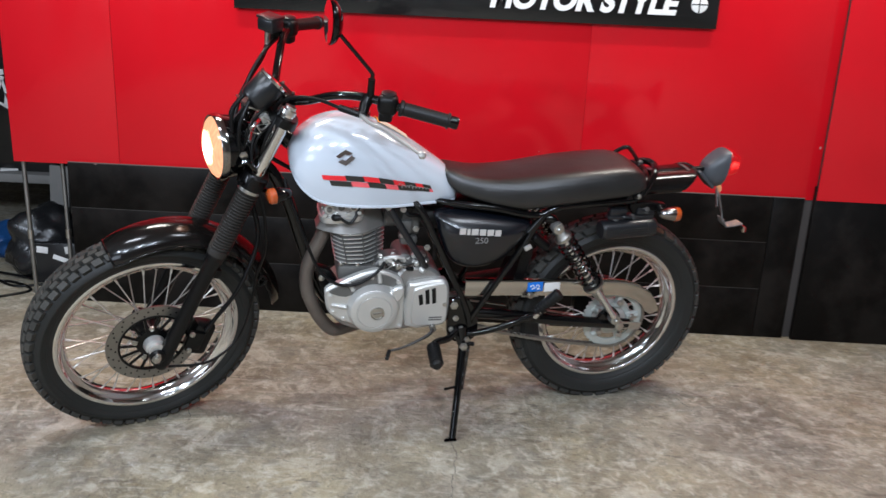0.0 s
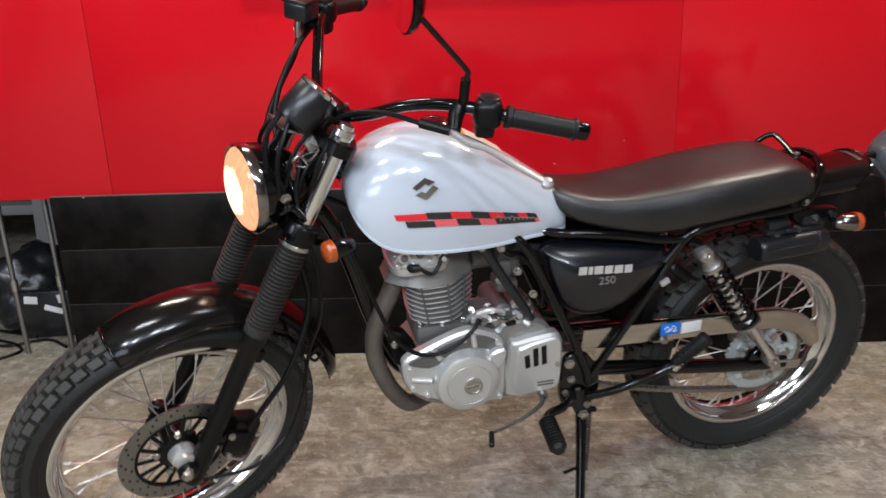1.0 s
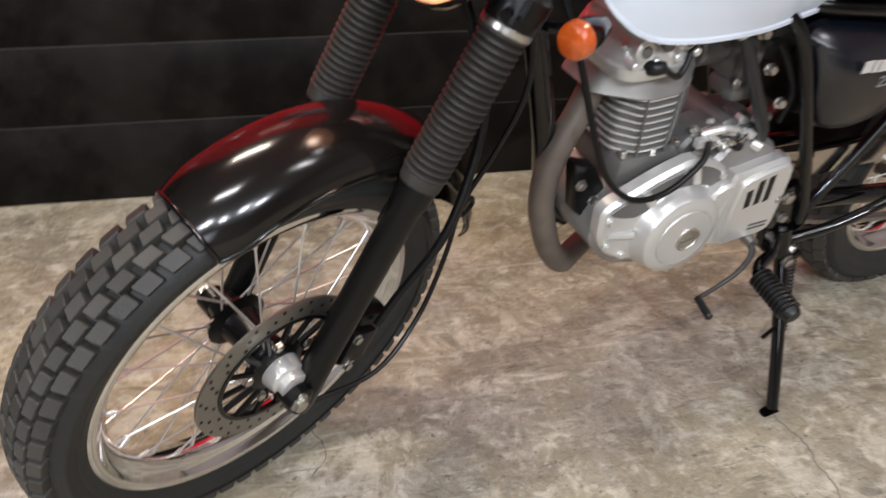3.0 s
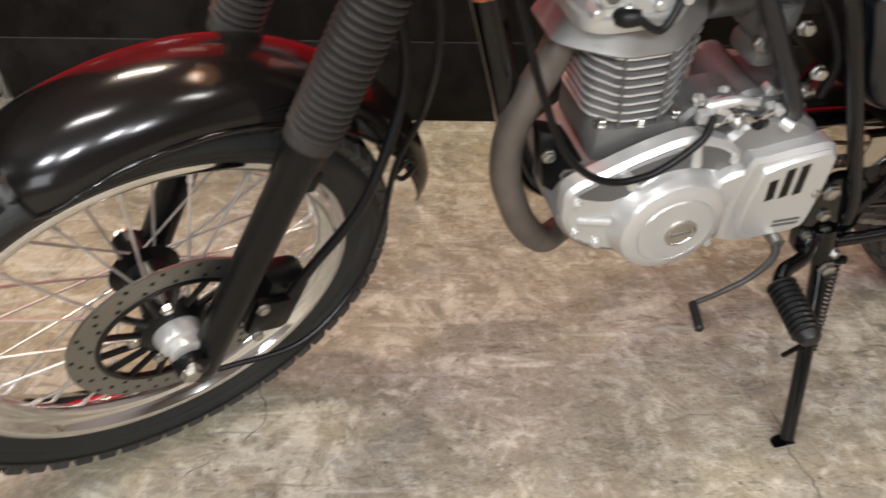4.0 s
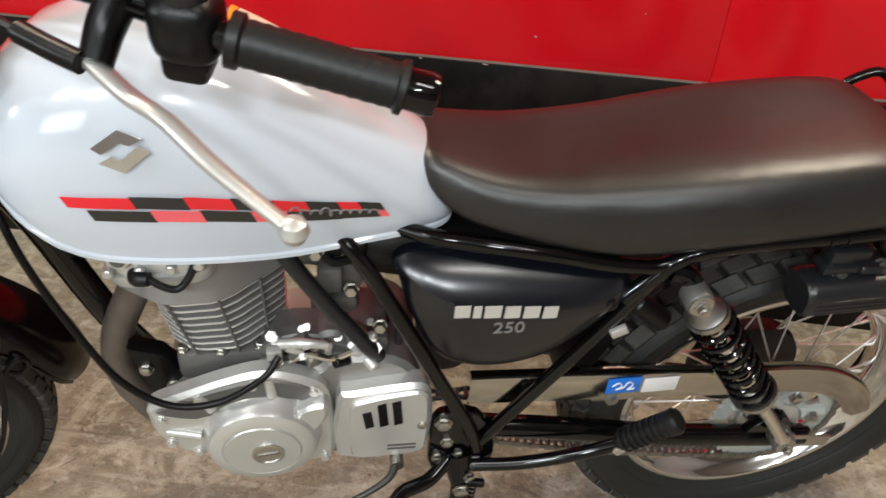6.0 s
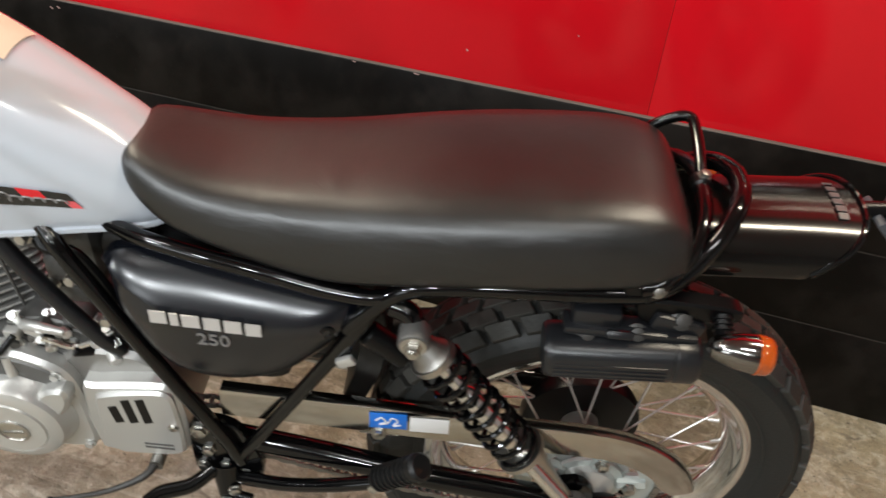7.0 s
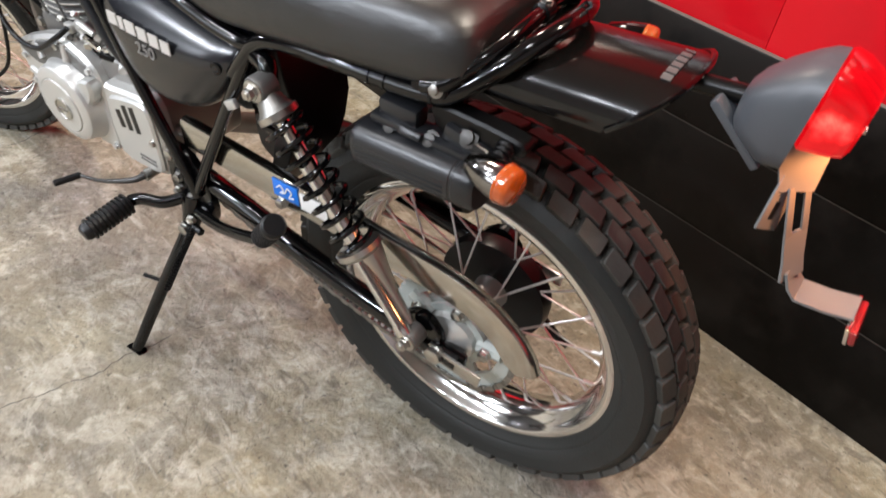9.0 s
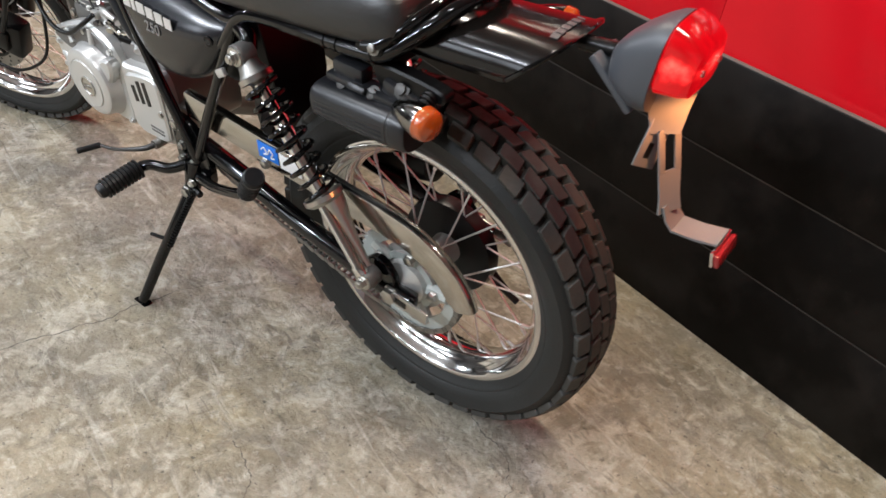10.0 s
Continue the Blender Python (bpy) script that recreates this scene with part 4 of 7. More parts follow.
for a, m1, m2, b, r in (
        ((0.06, 0.06, 0.80), (0.10, 0.075, 0.72), (0.085, 0.07, 0.64), (0.06, 0.05, 0.56), 0.0042),
        ((0.04, 0.03, 0.78), (0.09, 0.055, 0.70), (0.075, 0.06, 0.62), (0.04, 0.03, 0.54), 0.0035),
        ((0.05, -0.05, 0.79), (0.10, -0.05, 0.72), (0.09, -0.06, 0.66), (0.06, -0.03, 0.58), 0.0042),
        ((0.07, 0.01, 0.74), (0.12, 0.02, 0.70), (0.10, 0.03, 0.64), (0.05, 0.02, 0.60), 0.0035),
        ((0.02, 0.06, 0.74), (0.07, 0.085, 0.70), (0.06, 0.08, 0.63), (0.02, 0.06, 0.60), 0.003),
        ((0.13, 0.03, 0.77), (0.145, 0.04, 0.72), (0.12, 0.05, 0.66), (0.07, 0.04, 0.60), 0.0055),
        ((0.12, 0.05, 0.76), (0.125, 0.07, 0.70), (0.10, 0.075, 0.64), (0.05, 0.07, 0.58), 0.005),
        ((0.09, 0.0, 0.76), (0.11, 0.015, 0.71), (0.10, 0.01, 0.65), (0.05, 0.0, 0.60), 0.006),
        ((0.05, 0.085, 0.78), (0.06, 0.10, 0.72), (0.05, 0.095, 0.66), (0.0, 0.06, 0.58), 0.004)):
    part("wire", tube([fk(*a), fk(*m1), fk(*m2), fk(*b)], r, 8), PLASTIC, bike, "black wiring behind the headlamp", steer=True)
part("wire", tube([fk(0.07, 0.06, 0.74), fk(0.09, 0.075, 0.70), fk(0.08, 0.07, 0.67)], 0.002, 6), RED_WIRE, bike, "red wire", steer=True)
part("wire", tube([fk(0.05, 0.07, 0.73), fk(0.085, 0.08, 0.715), fk(0.07, 0.085, 0.70), fk(0.09, 0.07, 0.69)], 0.0016, 6), STEEL, bike, "bare metal cable clip", steer=True)

# handlebar: half a bar, mirrored
half_bar = [(1.045, 0, 1.022), (1.043, 0.045, 1.022), (1.016, 0.092, 1.038), (0.976, 0.150, 1.072), (0.940, 0.202, 1.090), (0.902, 0.245, 1.094), (0.855, 0.285, 1.086), (0.745, 0.353, 1.067)]
bar = [(x + 0.15 * y, -y, z + 0.06 * y) for x, y, z in half_bar[:0:-1]] + half_bar
handlebar = part("handlebar", tube(bar, 0.0112, 14), BLACK_GLOSS, bike, "black swept-back handlebar", steer=True)
part("bar_clamp", box((1.045, 0, 1.018), (0.034, 0.10, 0.036), 0.007), BLACK_SATIN, handlebar, "black handlebar clamp", steer=True)
bm = bmesh.new()
for s in (1, -1):
    for dx in (-0.012, 0.012):
        hexbolt((1.045 + dx, 0.036 * s, 1.0355), (0, 0, 1), 0.004, 0.005, bm)
    rod((1.042, 0.03 * s, 0.975), (1.045, 0.03 * s, 1.02), 0.011, 12, bm)
part("clamp_bolt", bm, STEEL, handlebar, "plated clamp bolts and posts", steer=True)
for s in (1, -1):
    off = Vector((-0.015, -0.015, -0.010)) if s > 0 else Vector((0.035, 0.015, 0.010))
    reach = off + Vector((0.006, 0.010 * s, 0.005))
    a, b = Vector((0.872, 0.299 * s, 1.0955)) + off, Vector((0.752, 0.373 * s, 1.0755)) + off
    d = b - a
    prof = [(0.0130, 0), (0.0205, 0.002), (0.0205, 0.010)]
    L = d.length
    for i in range(10):
        h = 0.012 + i * (L - 0.034) / 10
        prof += [(0.0170, h), (0.0176, h + 0.004), (0.0170, h + 0.008)]
    prof += [(0.0175, L - 0.020), (0.0205, L - 0.018), (0.0205, L - 0.013), (0.0160, L - 0.012)]
    part("grip", lathe(prof, a, d, 24), GRIP, handlebar, "black rubber handlebar grip", steer=True)
    part("bar_end", lathe([(0.0155, -0.013), (0.0165, 0.004), (0.0150, 0.010), (0.008, 0.012)], b, d, 22), BLACK_GLOSS, handlebar, "glossy black bar end", steer=True)
    sw = box(Vector((0.893, 0.278 * s, 1.098)) + off, (0.052, 0.050, 0.056), 0.019, Matrix.Rotation(radians(-32 * s), 3, "Z"), None, 4)
    box(Vector((0.895, 0.276 * s, 1.068)) + off, (0.036, 0.034, 0.030), 0.008, Matrix.Rotation(radians(-32 * s), 3, "Z"), sw)
    switch = part("switch_box", sw, PLASTIC, handlebar, "black handlebar switch box", steer=True)
    part("switch_cap", lathe([(0.019, 0), (0.019, 0.006), (0.012, 0.009)], Vector((0.893, 0.278 * s, 1.122)) + off, (0, 0, 1), 18), GREY_PLASTIC, switch, "round switch cap", steer=True)
    part("lever_perch", tube([Vector(q) + reach for q in ((0.922, 0.236 * s, 1.104), (0.938, 0.244 * s, 1.085), (0.952, 0.262 * s, 1.068))], [0.015, 0.014, 0.012], 14), BLACK_SATIN, handlebar, "black lever perch", steer=True)
    lever = part("lever", tube([Vector(q) + reach for q in ((0.955, 0.255 * s, 1.066), (0.937, 0.287 * s, 1.054), (0.920, 0.318 * s, 1.053), (0.900, 0.362 * s, 1.043), (0.868, 0.412 * s, 1.025))], [0.0105, 0.0100, 0.0095, 0.0095, 0.0075], 12, flat=0.65), CAST, handlebar, "polished aluminium hand lever", steer=True)
    part("lever_ball", lathe([(0.002, -0.011), (0.008, -0.008), (0.011, 0), (0.008, 0.008), (0.002, 0.011)], Vector((0.864, 0.417 * s, 1.023)) + reach, (0, 0, 1), 18), CAST, lever, "round lever end", steer=True)
part("clutch_cable", tube([(0.958, 0.250, 1.065), (0.985, 0.215, 1.068), (1.030, 0.165, 1.075), (1.070, 0.115, 1.060), (1.090, 0.060, 1.01), (1.070, 0.03, 0.93), (1.0, 0.02, 0.82)], 0.0045, 8), PLASTIC, bike, "black clutch cable", steer=True)
part("cable_adjuster", tube([(0.952, 0.258, 1.066), (0.968, 0.238, 1.067), (0.985, 0.214, 1.068)], 0.0088, 12), PLASTIC, bike, "black rubber cable boot", steer=True)
part("throttle_cable", tube([(0.96, -0.25, 1.09), (1.03, -0.185, 1.07), (1.10, -0.13, 1.00), (1.128, -0.07, 0.93), (1.10, 0.0, 0.86), (1.02, 0.02, 0.80)], 0.006, 10), PLASTIC, bike, "black throttle cable", steer=True)
part("brake_hose", tube([(1.012, -0.212, 1.08), (1.035, -0.190, 1.05), (1.09, -0.150, 1.00), (1.140, -0.10, 0.94), (1.16, -0.03, 0.85), (1.145, 0.05, 0.72), (1.14, 0.075, 0.62), (1.20, 0.105, 0.50), (1.27, 0.10, 0.40), (1.30, 0.10, 0.36)], 0.0065, 10), PLASTIC, bike, "black front brake hose", steer=True)
part("speedometer_cable", tube([(1.12, 0.05, 1.0), (1.165, 0.09, 0.90), (1.14, 0.12, 0.74), (1.125, 0.095, 0.60), (1.145, 0.080, 0.50), (1.165, 0.088, 0.40), (1.21, 0.10, 0.30), (1.30, 0.115, 0.255), (1.41, 0.10, 0.262)], 0.004, 8), PLASTIC, bike, "black speedometer cable", steer=True)
part("cable_guide", tube([(1.142, 0.074, 0.475), (1.122, 0.074, 0.492), (1.112, 0.074, 0.475), (1.128, 0.074, 0.460), (1.142, 0.074, 0.475)], 0.0035, 8), BLACK_SATIN, bike, "wire cable guide", steer=True)
mc = box((0.998, -0.225, 1.132), (0.050, 0.056, 0.036), 0.006, Matrix.Rotation(radians(28), 3, "Z"))
box((0.998, -0.225, 1.153), (0.054, 0.060, 0.008), 0.002, Matrix.Rotation(radians(28), 3, "Z"), mc)
master = part("brake_reservoir", mc, GREY_PLASTIC, handlebar, "dark square brake fluid reservoir", steer=True)
part("hose_bolt", rod((1.012, -0.212, 1.075), (1.012, -0.212, 1.115), 0.008, 10), STEEL, master, "plated hose union", steer=True)
# mirror on the left
mirror = part("mirror", rod((0.917, 0.241, 1.105), (0.921, 0.247, 1.150), 0.009, 12), BLACK_SATIN, handlebar, "round mirror on a thin black stem", steer=True)
part("mirror_stem", tube([(0.920, 0.246, 1.14), (0.924, 0.254, 1.160), (0.927, 0.254, 1.170), (0.965, 0.238, 1.214), (1.004, 0.221, 1.258)], 0.005, 10, steps=5), BLACK_GLOSS, mirror, "thin black mirror stem", steer=True)
MN = Vector((0.97, -0.22, 0.02)).normalized()
MC = Vector((1.014, 0.196, 1.277))
part("mirror_head", lathe([(0.004, -0.026), (0.030, -0.022), (0.048, -0.010), (0.053, 0.0), (0.053, 0.004), (0.049, 0.006)], MC, MN, 36), BLACK_GLOSS, mirror, "round glossy black mirror shell", steer=True)
part("mirror_glass", lathe([(0.0495, 0.0066), (0.025, 0.0072), (0.001, 0.0075)], MC, MN, 36), MIRROR, mirror, "mirror glass", steer=True)

# front turn signal, on the lower yoke
def signal(at, axis, root, steer, label, body):
    axis = Vector(axis).normalized()
    at = Vector(at)
    stem = part("turn_signal", tube([root, at - axis * 0.02], 0.007, 10, steps=1), BLACK_GLOSS, bike, label, steer=steer)
    part("signal_body", lathe([(0.006, -0.048), (0.012, -0.044), (0.0190, -0.020), (0.0212, -0.004), (0.0212, 0.0)], at, axis, 24), body, stem, "", steer=steer)
    part("signal_lens", lathe([(0.0212, 0), (0.0222, 0.001), (0.0222, 0.003), (0.0215, 0.004), (0.0218, 0.006), (0.0212, 0.008), (0.0214, 0.010), (0.0200, 0.0145), (0.0165, 0.0170), (0.001, 0.0185)], at, axis, 24), AMBER, stem, "amber turn signal lens", steer=steer)
    return stem


signal((1.125, 0.155, 0.808), (1, 0.05, 0), (1.13, 0.09, 0.79), True, "amber front turn signal on a short stalk", BLACK_GLOSS)

# ---- tank ----
TANK = [  # x, top, bottom, half width
    (0.556, 0.775, 0.737, 0.040), (0.562, 0.800, 0.734, 0.052), (0.58, 0.824, 0.733, 0.064), (0.62, 0.853, 0.733, 0.077), (0.66, 0.882, 0.735, 0.089), (0.7, 0.908, 0.733, 0.099), (0.75, 0.938, 0.732, 0.109),
    (0.8, 0.963, 0.734, 0.116), (0.85, 0.977, 0.736, 0.12), (0.9, 0.98, 0.741, 0.122), (0.94, 0.972, 0.747, 0.121), (0.975, 0.953, 0.761, 0.116), (1.005, 0.930, 0.787, 0.105), (1.025, 0.905, 0.821, 0.087), (1.034, 0.895, 0.847, 0.062), (1.037, 0.88, 0.867, 0.035)]


def smoothed(table, step=0.006, spread=0.020):
    """The table drawn finer, its rows averaged with their neighbours, less so towards the ends."""
    lo, hi = table[0][0], table[-1][0]
    n = int((hi - lo) / step)
    out = []
    for i in range(n + 1):
        x = lo + (hi - lo) * i / n
        wide = min(spread, (x - lo) / 2.5, (hi - x) / 2.5)
        total, acc = 0.0, [0.0] * (len(table[0]) - 1)
        for k in range(-6, 7):
            g = math.exp(-(k / 3) ** 2 / 2)
            row = interp(table, x + wide * k / 3)
            total += g
            acc = [p + g * q for p, q in zip(acc, row)]
        out.append((x, *[p / total for p in acc]))
    return out


TANK = smoothed(TANK)


def tank_half(x, s):
    """Half width of the tank at x and at the share s of its height."""
    w = interp(TANK, x)[2]
    if s < 0.30:
        return w * (0.93 + 0.07 * math.sin(math.pi / 2 * s / 0.30))
    return w * max(0.0, 1 - ((s - 0.30) / 0.70) ** 2.5) ** (1 / 2.1)


def tank_point(x, s, out=0.0):
    top, low, w = interp(TANK, x)
    e = 0.004
    y, z = tank_half(x, s), low + s * (top - low)
    dx = Vector((2 * e, tank_half(x + e, s) - tank_half(x - e, s), 0))
    dz = Vector((0, tank_half(x, s + 0.02) - tank_half(x, s - 0.02), 0.04 * (top - low)))
    n = dz.cross(dx).normalized()
    if n.y < 0:
        n = -n
    return Vector((x, y, z)) + n * out


bm = bmesh.new()
loops = []
xs = [0.556, 0.558, 0.562, 0.570, 0.58, 0.594] + [0.61 + 0.02 * i for i in range(19)] + [0.982, 0.995, 1.006, 1.016, 1.024, 1.030, 1.034, 1.0365]
for x in xs:
    top, low, w = interp(TANK, x)
    side = [(w * 0.60, low + 0.004), (w * 0.93, low + 0.001), (w * 0.93 + 0.003, low), (w * 0.93 + 0.003, low + 0.005), (w * 0.935, low + 0.007)]
    for k in range(1, 5):
        s = 0.06 + 0.24 * k / 4
        side.append((tank_half(x, s), low + s * (top - low)))
    for k in range(1, 13):
        a = k / 12 * math.pi / 2
        side.append((w * max(0, math.cos(a)) ** (2 / 2.1), low + (0.30 + 0.70 * math.sin(a) ** (2 / 2.5)) * (top - low)))
    loops.append([(x, y, z) for y, z in side] + [(x, -y, z) for y, z in side[-2::-1]])
rings(bm, loops)
inner = [v for v in bm.verts if v.co.z > interp(TANK, v.co.x)[1] + 0.02 and 0.565 < v.co.x < 1.03]
for k in range(6):
    bmesh.ops.smooth_vert(bm, verts=inner, factor=0.5, use_axis_x=False, use_axis_y=True, use_axis_z=True)
tank = part("fuel_tank", bm, WHITE, bike, "glossy bluish white steel fuel tank", 50)
part("tank_cap", lathe([(0.026, -0.012), (0.030, 0), (0.030, 0.009), (0.026, 0.013), (0.010, 0.015)], (0.84, 0.0, 0.969), (-0.1, 0, 1), 30), DARK_CHROME, tank, "chrome filler cap")


def decal(name, cells, mat, label, nx=6):
    """Thin print on the tank's left side: cells of (x0, x1, s0, s1), slanted like the stripe."""
    bm = bmesh.new()
    for x0, x1, s0, s1 in cells:
        g = [[bm.verts.new(tank_point(x0 + (x1 - x0) * i / nx + (0.34 - (s0 + (s1 - s0) * j / 2)) * -0.09, s0 + (s1 - s0) * j / 2, 0.0012)) for i in range(nx + 1)] for j in range(3)]
        for j in range(2):
            for i in range(nx):
                bm.faces.new((g[j][i], g[j][i + 1], g[j + 1][i + 1], g[j + 1][i]))
    return part(name, bm, mat, tank, label, 60)


XA, XB = 0.947, 0.636   # ends of the stripe, front and rear
def sx(f):
    return XA + (XB - XA) * f


def cell_row(s_front, s_rear, h, spans):
    out = []
    for f0, f1 in spans:
        fm = (f0 + f1) / 2
        s0 = s_front + (s_rear - s_front) * fm
        hh = h * (1 + 0.25 * fm)
        out.append((sx(f0), sx(f1), s0, s0 + hh))
    return out


for name, rows, mat, label in (
        ("stripe_red", cell_row(0.322, 0.347, 0.055, [(0.0, 0.20), (0.36, 0.50), (0.63, 0.735), (0.84, 0.91)]), DECAL_RED, "red block of the checkered stripe"),
        ("stripe_black", cell_row(0.322, 0.347, 0.055, [(0.20, 0.36), (0.50, 0.63), (0.735, 0.84), (0.91, 0.99)]) + cell_row(0.256, 0.280, 0.055, [(0.05, 0.235), (0.385, 0.54), (0.655, 0.82), (0.82, 0.955)]), DECAL_BLACK, "black block of the checkered stripe"),
        ("stripe_faded", cell_row(0.256, 0.280, 0.055, [(0.235, 0.385), (0.54, 0.655), (0.955, 0.99)]), DECAL_PINK, "faded red block of the checkered stripe")):
    for c in rows:
        decal(name, [c], mat, label)
# the swirled grey script at the rear of the stripe, as a plain flourish
bm = bmesh.new()
pts = []
for i in range(90):
    f = 0.675 + 0.29 * i / 89
    tall = 0.030 if i < 12 or 30 < i < 42 else 0.014
    pts.append(tank_point(sx(f - 0.010 * math.cos(i * 0.62)), 0.338 + tall * math.sin(i * 0.62), 0.0020))
tube(pts, 0.0009, 5, bm, 2)
part("script", bm, DECAL_GREY, tank, "grey flourish printed on the stripe")
# chrome badge: two slanted bars
bm = bmesh.new()
for poly in ([(0.913, 0.600), (0.888, 0.668), (0.868, 0.636), (0.880, 0.610), (0.888, 0.622), (0.905, 0.575)], [(0.862, 0.588), (0.887, 0.500), (0.908, 0.540), (0.896, 0.568), (0.888, 0.552), (0.872, 0.612)]):
    lo = [bm.verts.new(tank_point(x, s, 0.0005)) for x, s in poly]
    hi = [bm.verts.new(tank_point(x, s, 0.0035)) for x, s in poly]
    n = len(poly)
    for i in range(n):
        bm.faces.new((lo[i], lo[(i + 1) % n], hi[(i + 1) % n], hi[i]))
    bm.faces.new(hi)
part("badge", bm, CHROME, tank, "small chrome badge of two slanted bars")


def top_patch(name, x0, x1, a0, a1, mat, label, out=0.0012):
    """A label on the tank's back, between two shares of its half width."""
    bm = bmesh.new()
    g = []
    for j in range(5):
        row = []
        for i in range(7):
            x = x0 + (x1 - x0) * i / 6
            top, low, w = interp(TANK, x)
            q = a0 + (a1 - a0) * j / 4
            s = 0.30 + 0.70 * max(0.0, 1 - abs(q) ** 2.1) ** (1 / 2.5)
            row.append(bm.verts.new((x, w * q, low + s * (top - low) + out)))
        g.append(row)
    for j in range(4):
        for i in range(6):
            bm.faces.new((g[j][i], g[j][i + 1], g[j + 1][i + 1], g[j + 1][i]))
    return part(name, bm, mat, tank, label)


top_patch("caution_label", 0.705, 0.785, -0.42, 0.26, YELLOWED, "yellowed caution label")
top_patch("label_band", 0.786, 0.793, -0.42, 0.26, ORANGE, "orange band of the caution label")

# ---- seat ----
SEAT = [  # x, top, bottom, half width
    (-0.018, 0.800, 0.790, 0.080), (-0.014, 0.818, 0.780, 0.100), (-0.005, 0.838, 0.774, 0.112), (0.02, 0.852, 0.769, 0.122), (0.07, 0.855, 0.763, 0.128), (0.13, 0.850, 0.757, 0.131), (0.20, 0.843, 0.749, 0.131), (0.28, 0.832, 0.737, 0.127),
    (0.36, 0.820, 0.725, 0.119), (0.43, 0.813, 0.731, 0.110), (0.49, 0.812, 0.744, 0.100), (0.54, 0.819, 0.757, 0.089), (0.572, 0.827, 0.772, 0.076), (0.592, 0.829, 0.796, 0.060), (0.600, 0.820, 0.806, 0.046)]
SEAT = smoothed(SEAT, 0.008, 0.014)
bm = bmesh.new()
loops = []
for i in range(60):
    u = i / 59
    x = -0.018 + 0.618 * (u * 0.5 + 0.5 * (0.5 - 0.5 * math.cos(math.pi * u)))
    top, low, w = interp(SEAT, x)
    h = top - low
    side = [(w * 0.90, low), (w * 0.965, low + h * 0.04), (w * 1.0, low + h * 0.13), (w * 1.005, low + h * 0.24), (w * 0.995, low + h * 0.36), (w * 0.975, low + h * 0.50), (w * 0.945, low + h * 0.63), (w * 0.905, low + h * 0.745), (w * 0.845, low + h * 0.84), (w * 0.755, low + h * 0.91), (w * 0.60, low + h * 0.957), (w * 0.40, low + h * 0.983), (w * 0.2, low + h * 0.996), (0, top)]
    loops.append([(x, y, z) for y, z in side] + [(x, -y, z) for y, z in side[-2::-1]])
rings(bm, loops)
part("seat", bm, VINYL, bike, "long black vinyl dual seat", 60)

# ---- frame ----
FR = 0.0102
for s in (1, -1):
    part("seat_rail", tube([(0.70, 0.020 * s, 0.750), (0.645, 0.052 * s, 0.741), (0.588, 0.080 * s, 0.738), (0.539, 0.093 * s, 0.736), (0.490, 0.102 * s, 0.7325), (0.4345, 0.108 * s, 0.7255), (0.378, 0.111 * s, 0.714), (0.326, 0.112 * s, 0.708), (0.300, 0.112 * s, 0.712)], 0.0098, 12), BLACK_GLOSS, bike, "glossy black seat rail")
    part("tail_rail", tube([(0.345, 0.112 * s, 0.655), (0.318, 0.113 * s, 0.690), (0.298, 0.113 * s, 0.713), (0.272, 0.113 * s, 0.729), (0.226, 0.113 * s, 0.738), (0.166, 0.113 * s, 0.743), (0.110, 0.113 * s, 0.747), (0.054, 0.113 * s, 0.752), (0.018, 0.111 * s, 0.758), (-0.010, 0.101 * s, 0.775), (-0.040, 0.078 * s, 0.804), (-0.060, 0.052 * s, 0.824), (-0.072, 0.022 * s, 0.833), (-0.074, 0.0, 0.834)], 0.0108, 12), BLACK_GLOSS, bike, "glossy black tail rail")
    for cx, cz in ((0.111, 0.747), (0.089, 0.749)):
        part("rail_collar", rod((cx + 0.0025, 0.113 * s, cz), (cx - 0.0025, 0.113 * s, cz + 0.0004), 0.0122, 14), BLACK_GLOSS, bike, "welded collar on the tail rail")
    part("rail_strap", lathe([(0.0112, -0.002), (0.0128, -0.0018), (0.0128, 0.0018), (0.0112, 0.002)], (0.024, 0.111 * s, 0.757), (-1, 0.1 * s, 0.2), 16), PLASTIC, bike, "black strap round the tail rail")
    part("frame_tube", tube([(0.690, 0.080 * s, 0.745), (0.655, 0.100 * s, 0.700), (0.575, 0.110 * s, 0.540), (0.515, 0.112 * s, 0.415), (0.495, 0.110 * s, 0.355)], FR, 12), BLACK_GLOSS, bike, "glossy black frame tube")
    part("frame_tube", tube([(0.495, 0.108 * s, 0.365), (0.44, 0.112 * s, 0.465), (0.37, 0.114 * s, 0.590), (0.315, 0.112 * s, 0.690)], FR * 0.95, 12), BLACK_GLOSS, bike, "glossy black frame tube")
    part("pivot_plate", plate([(0.555, 0.435), (0.50, 0.43), (0.468, 0.36), (0.475, 0.30), (0.52, 0.285), (0.56, 0.31), (0.565, 0.38)], 0.094 * s, 0.108 * s, 0.002, steps=3), BLACK_GLOSS, bike, "black frame plate at the swingarm pivot")
    for bx, bz, r in ((0.548, 0.416, 0.0105), (0.540, 0.372, 0.008), (0.520, 0.335, 0.008), (0.552, 0.335, 0.007), (0.492, 0.318, 0.008), (0.53, 0.305, 0.007)):
        part("frame_bolt", hexbolt((bx, 0.108 * s, bz), (0, s, 0), r, 0.008), STEEL, bike, "plated frame bolt")
part("down_tube", tube([(1.120, 0, 0.835), (1.085, 0, 0.810), (1.055, 0, 0.760), (1.030, 0, 0.70), (0.988, -0.004, 0.56), (0.958, -0.022, 0.46), (0.925, -0.034, 0.39), (0.89, -0.036, 0.36)], 0.0180, 14), BLACK_GLOSS, bike, "black frame down tube")
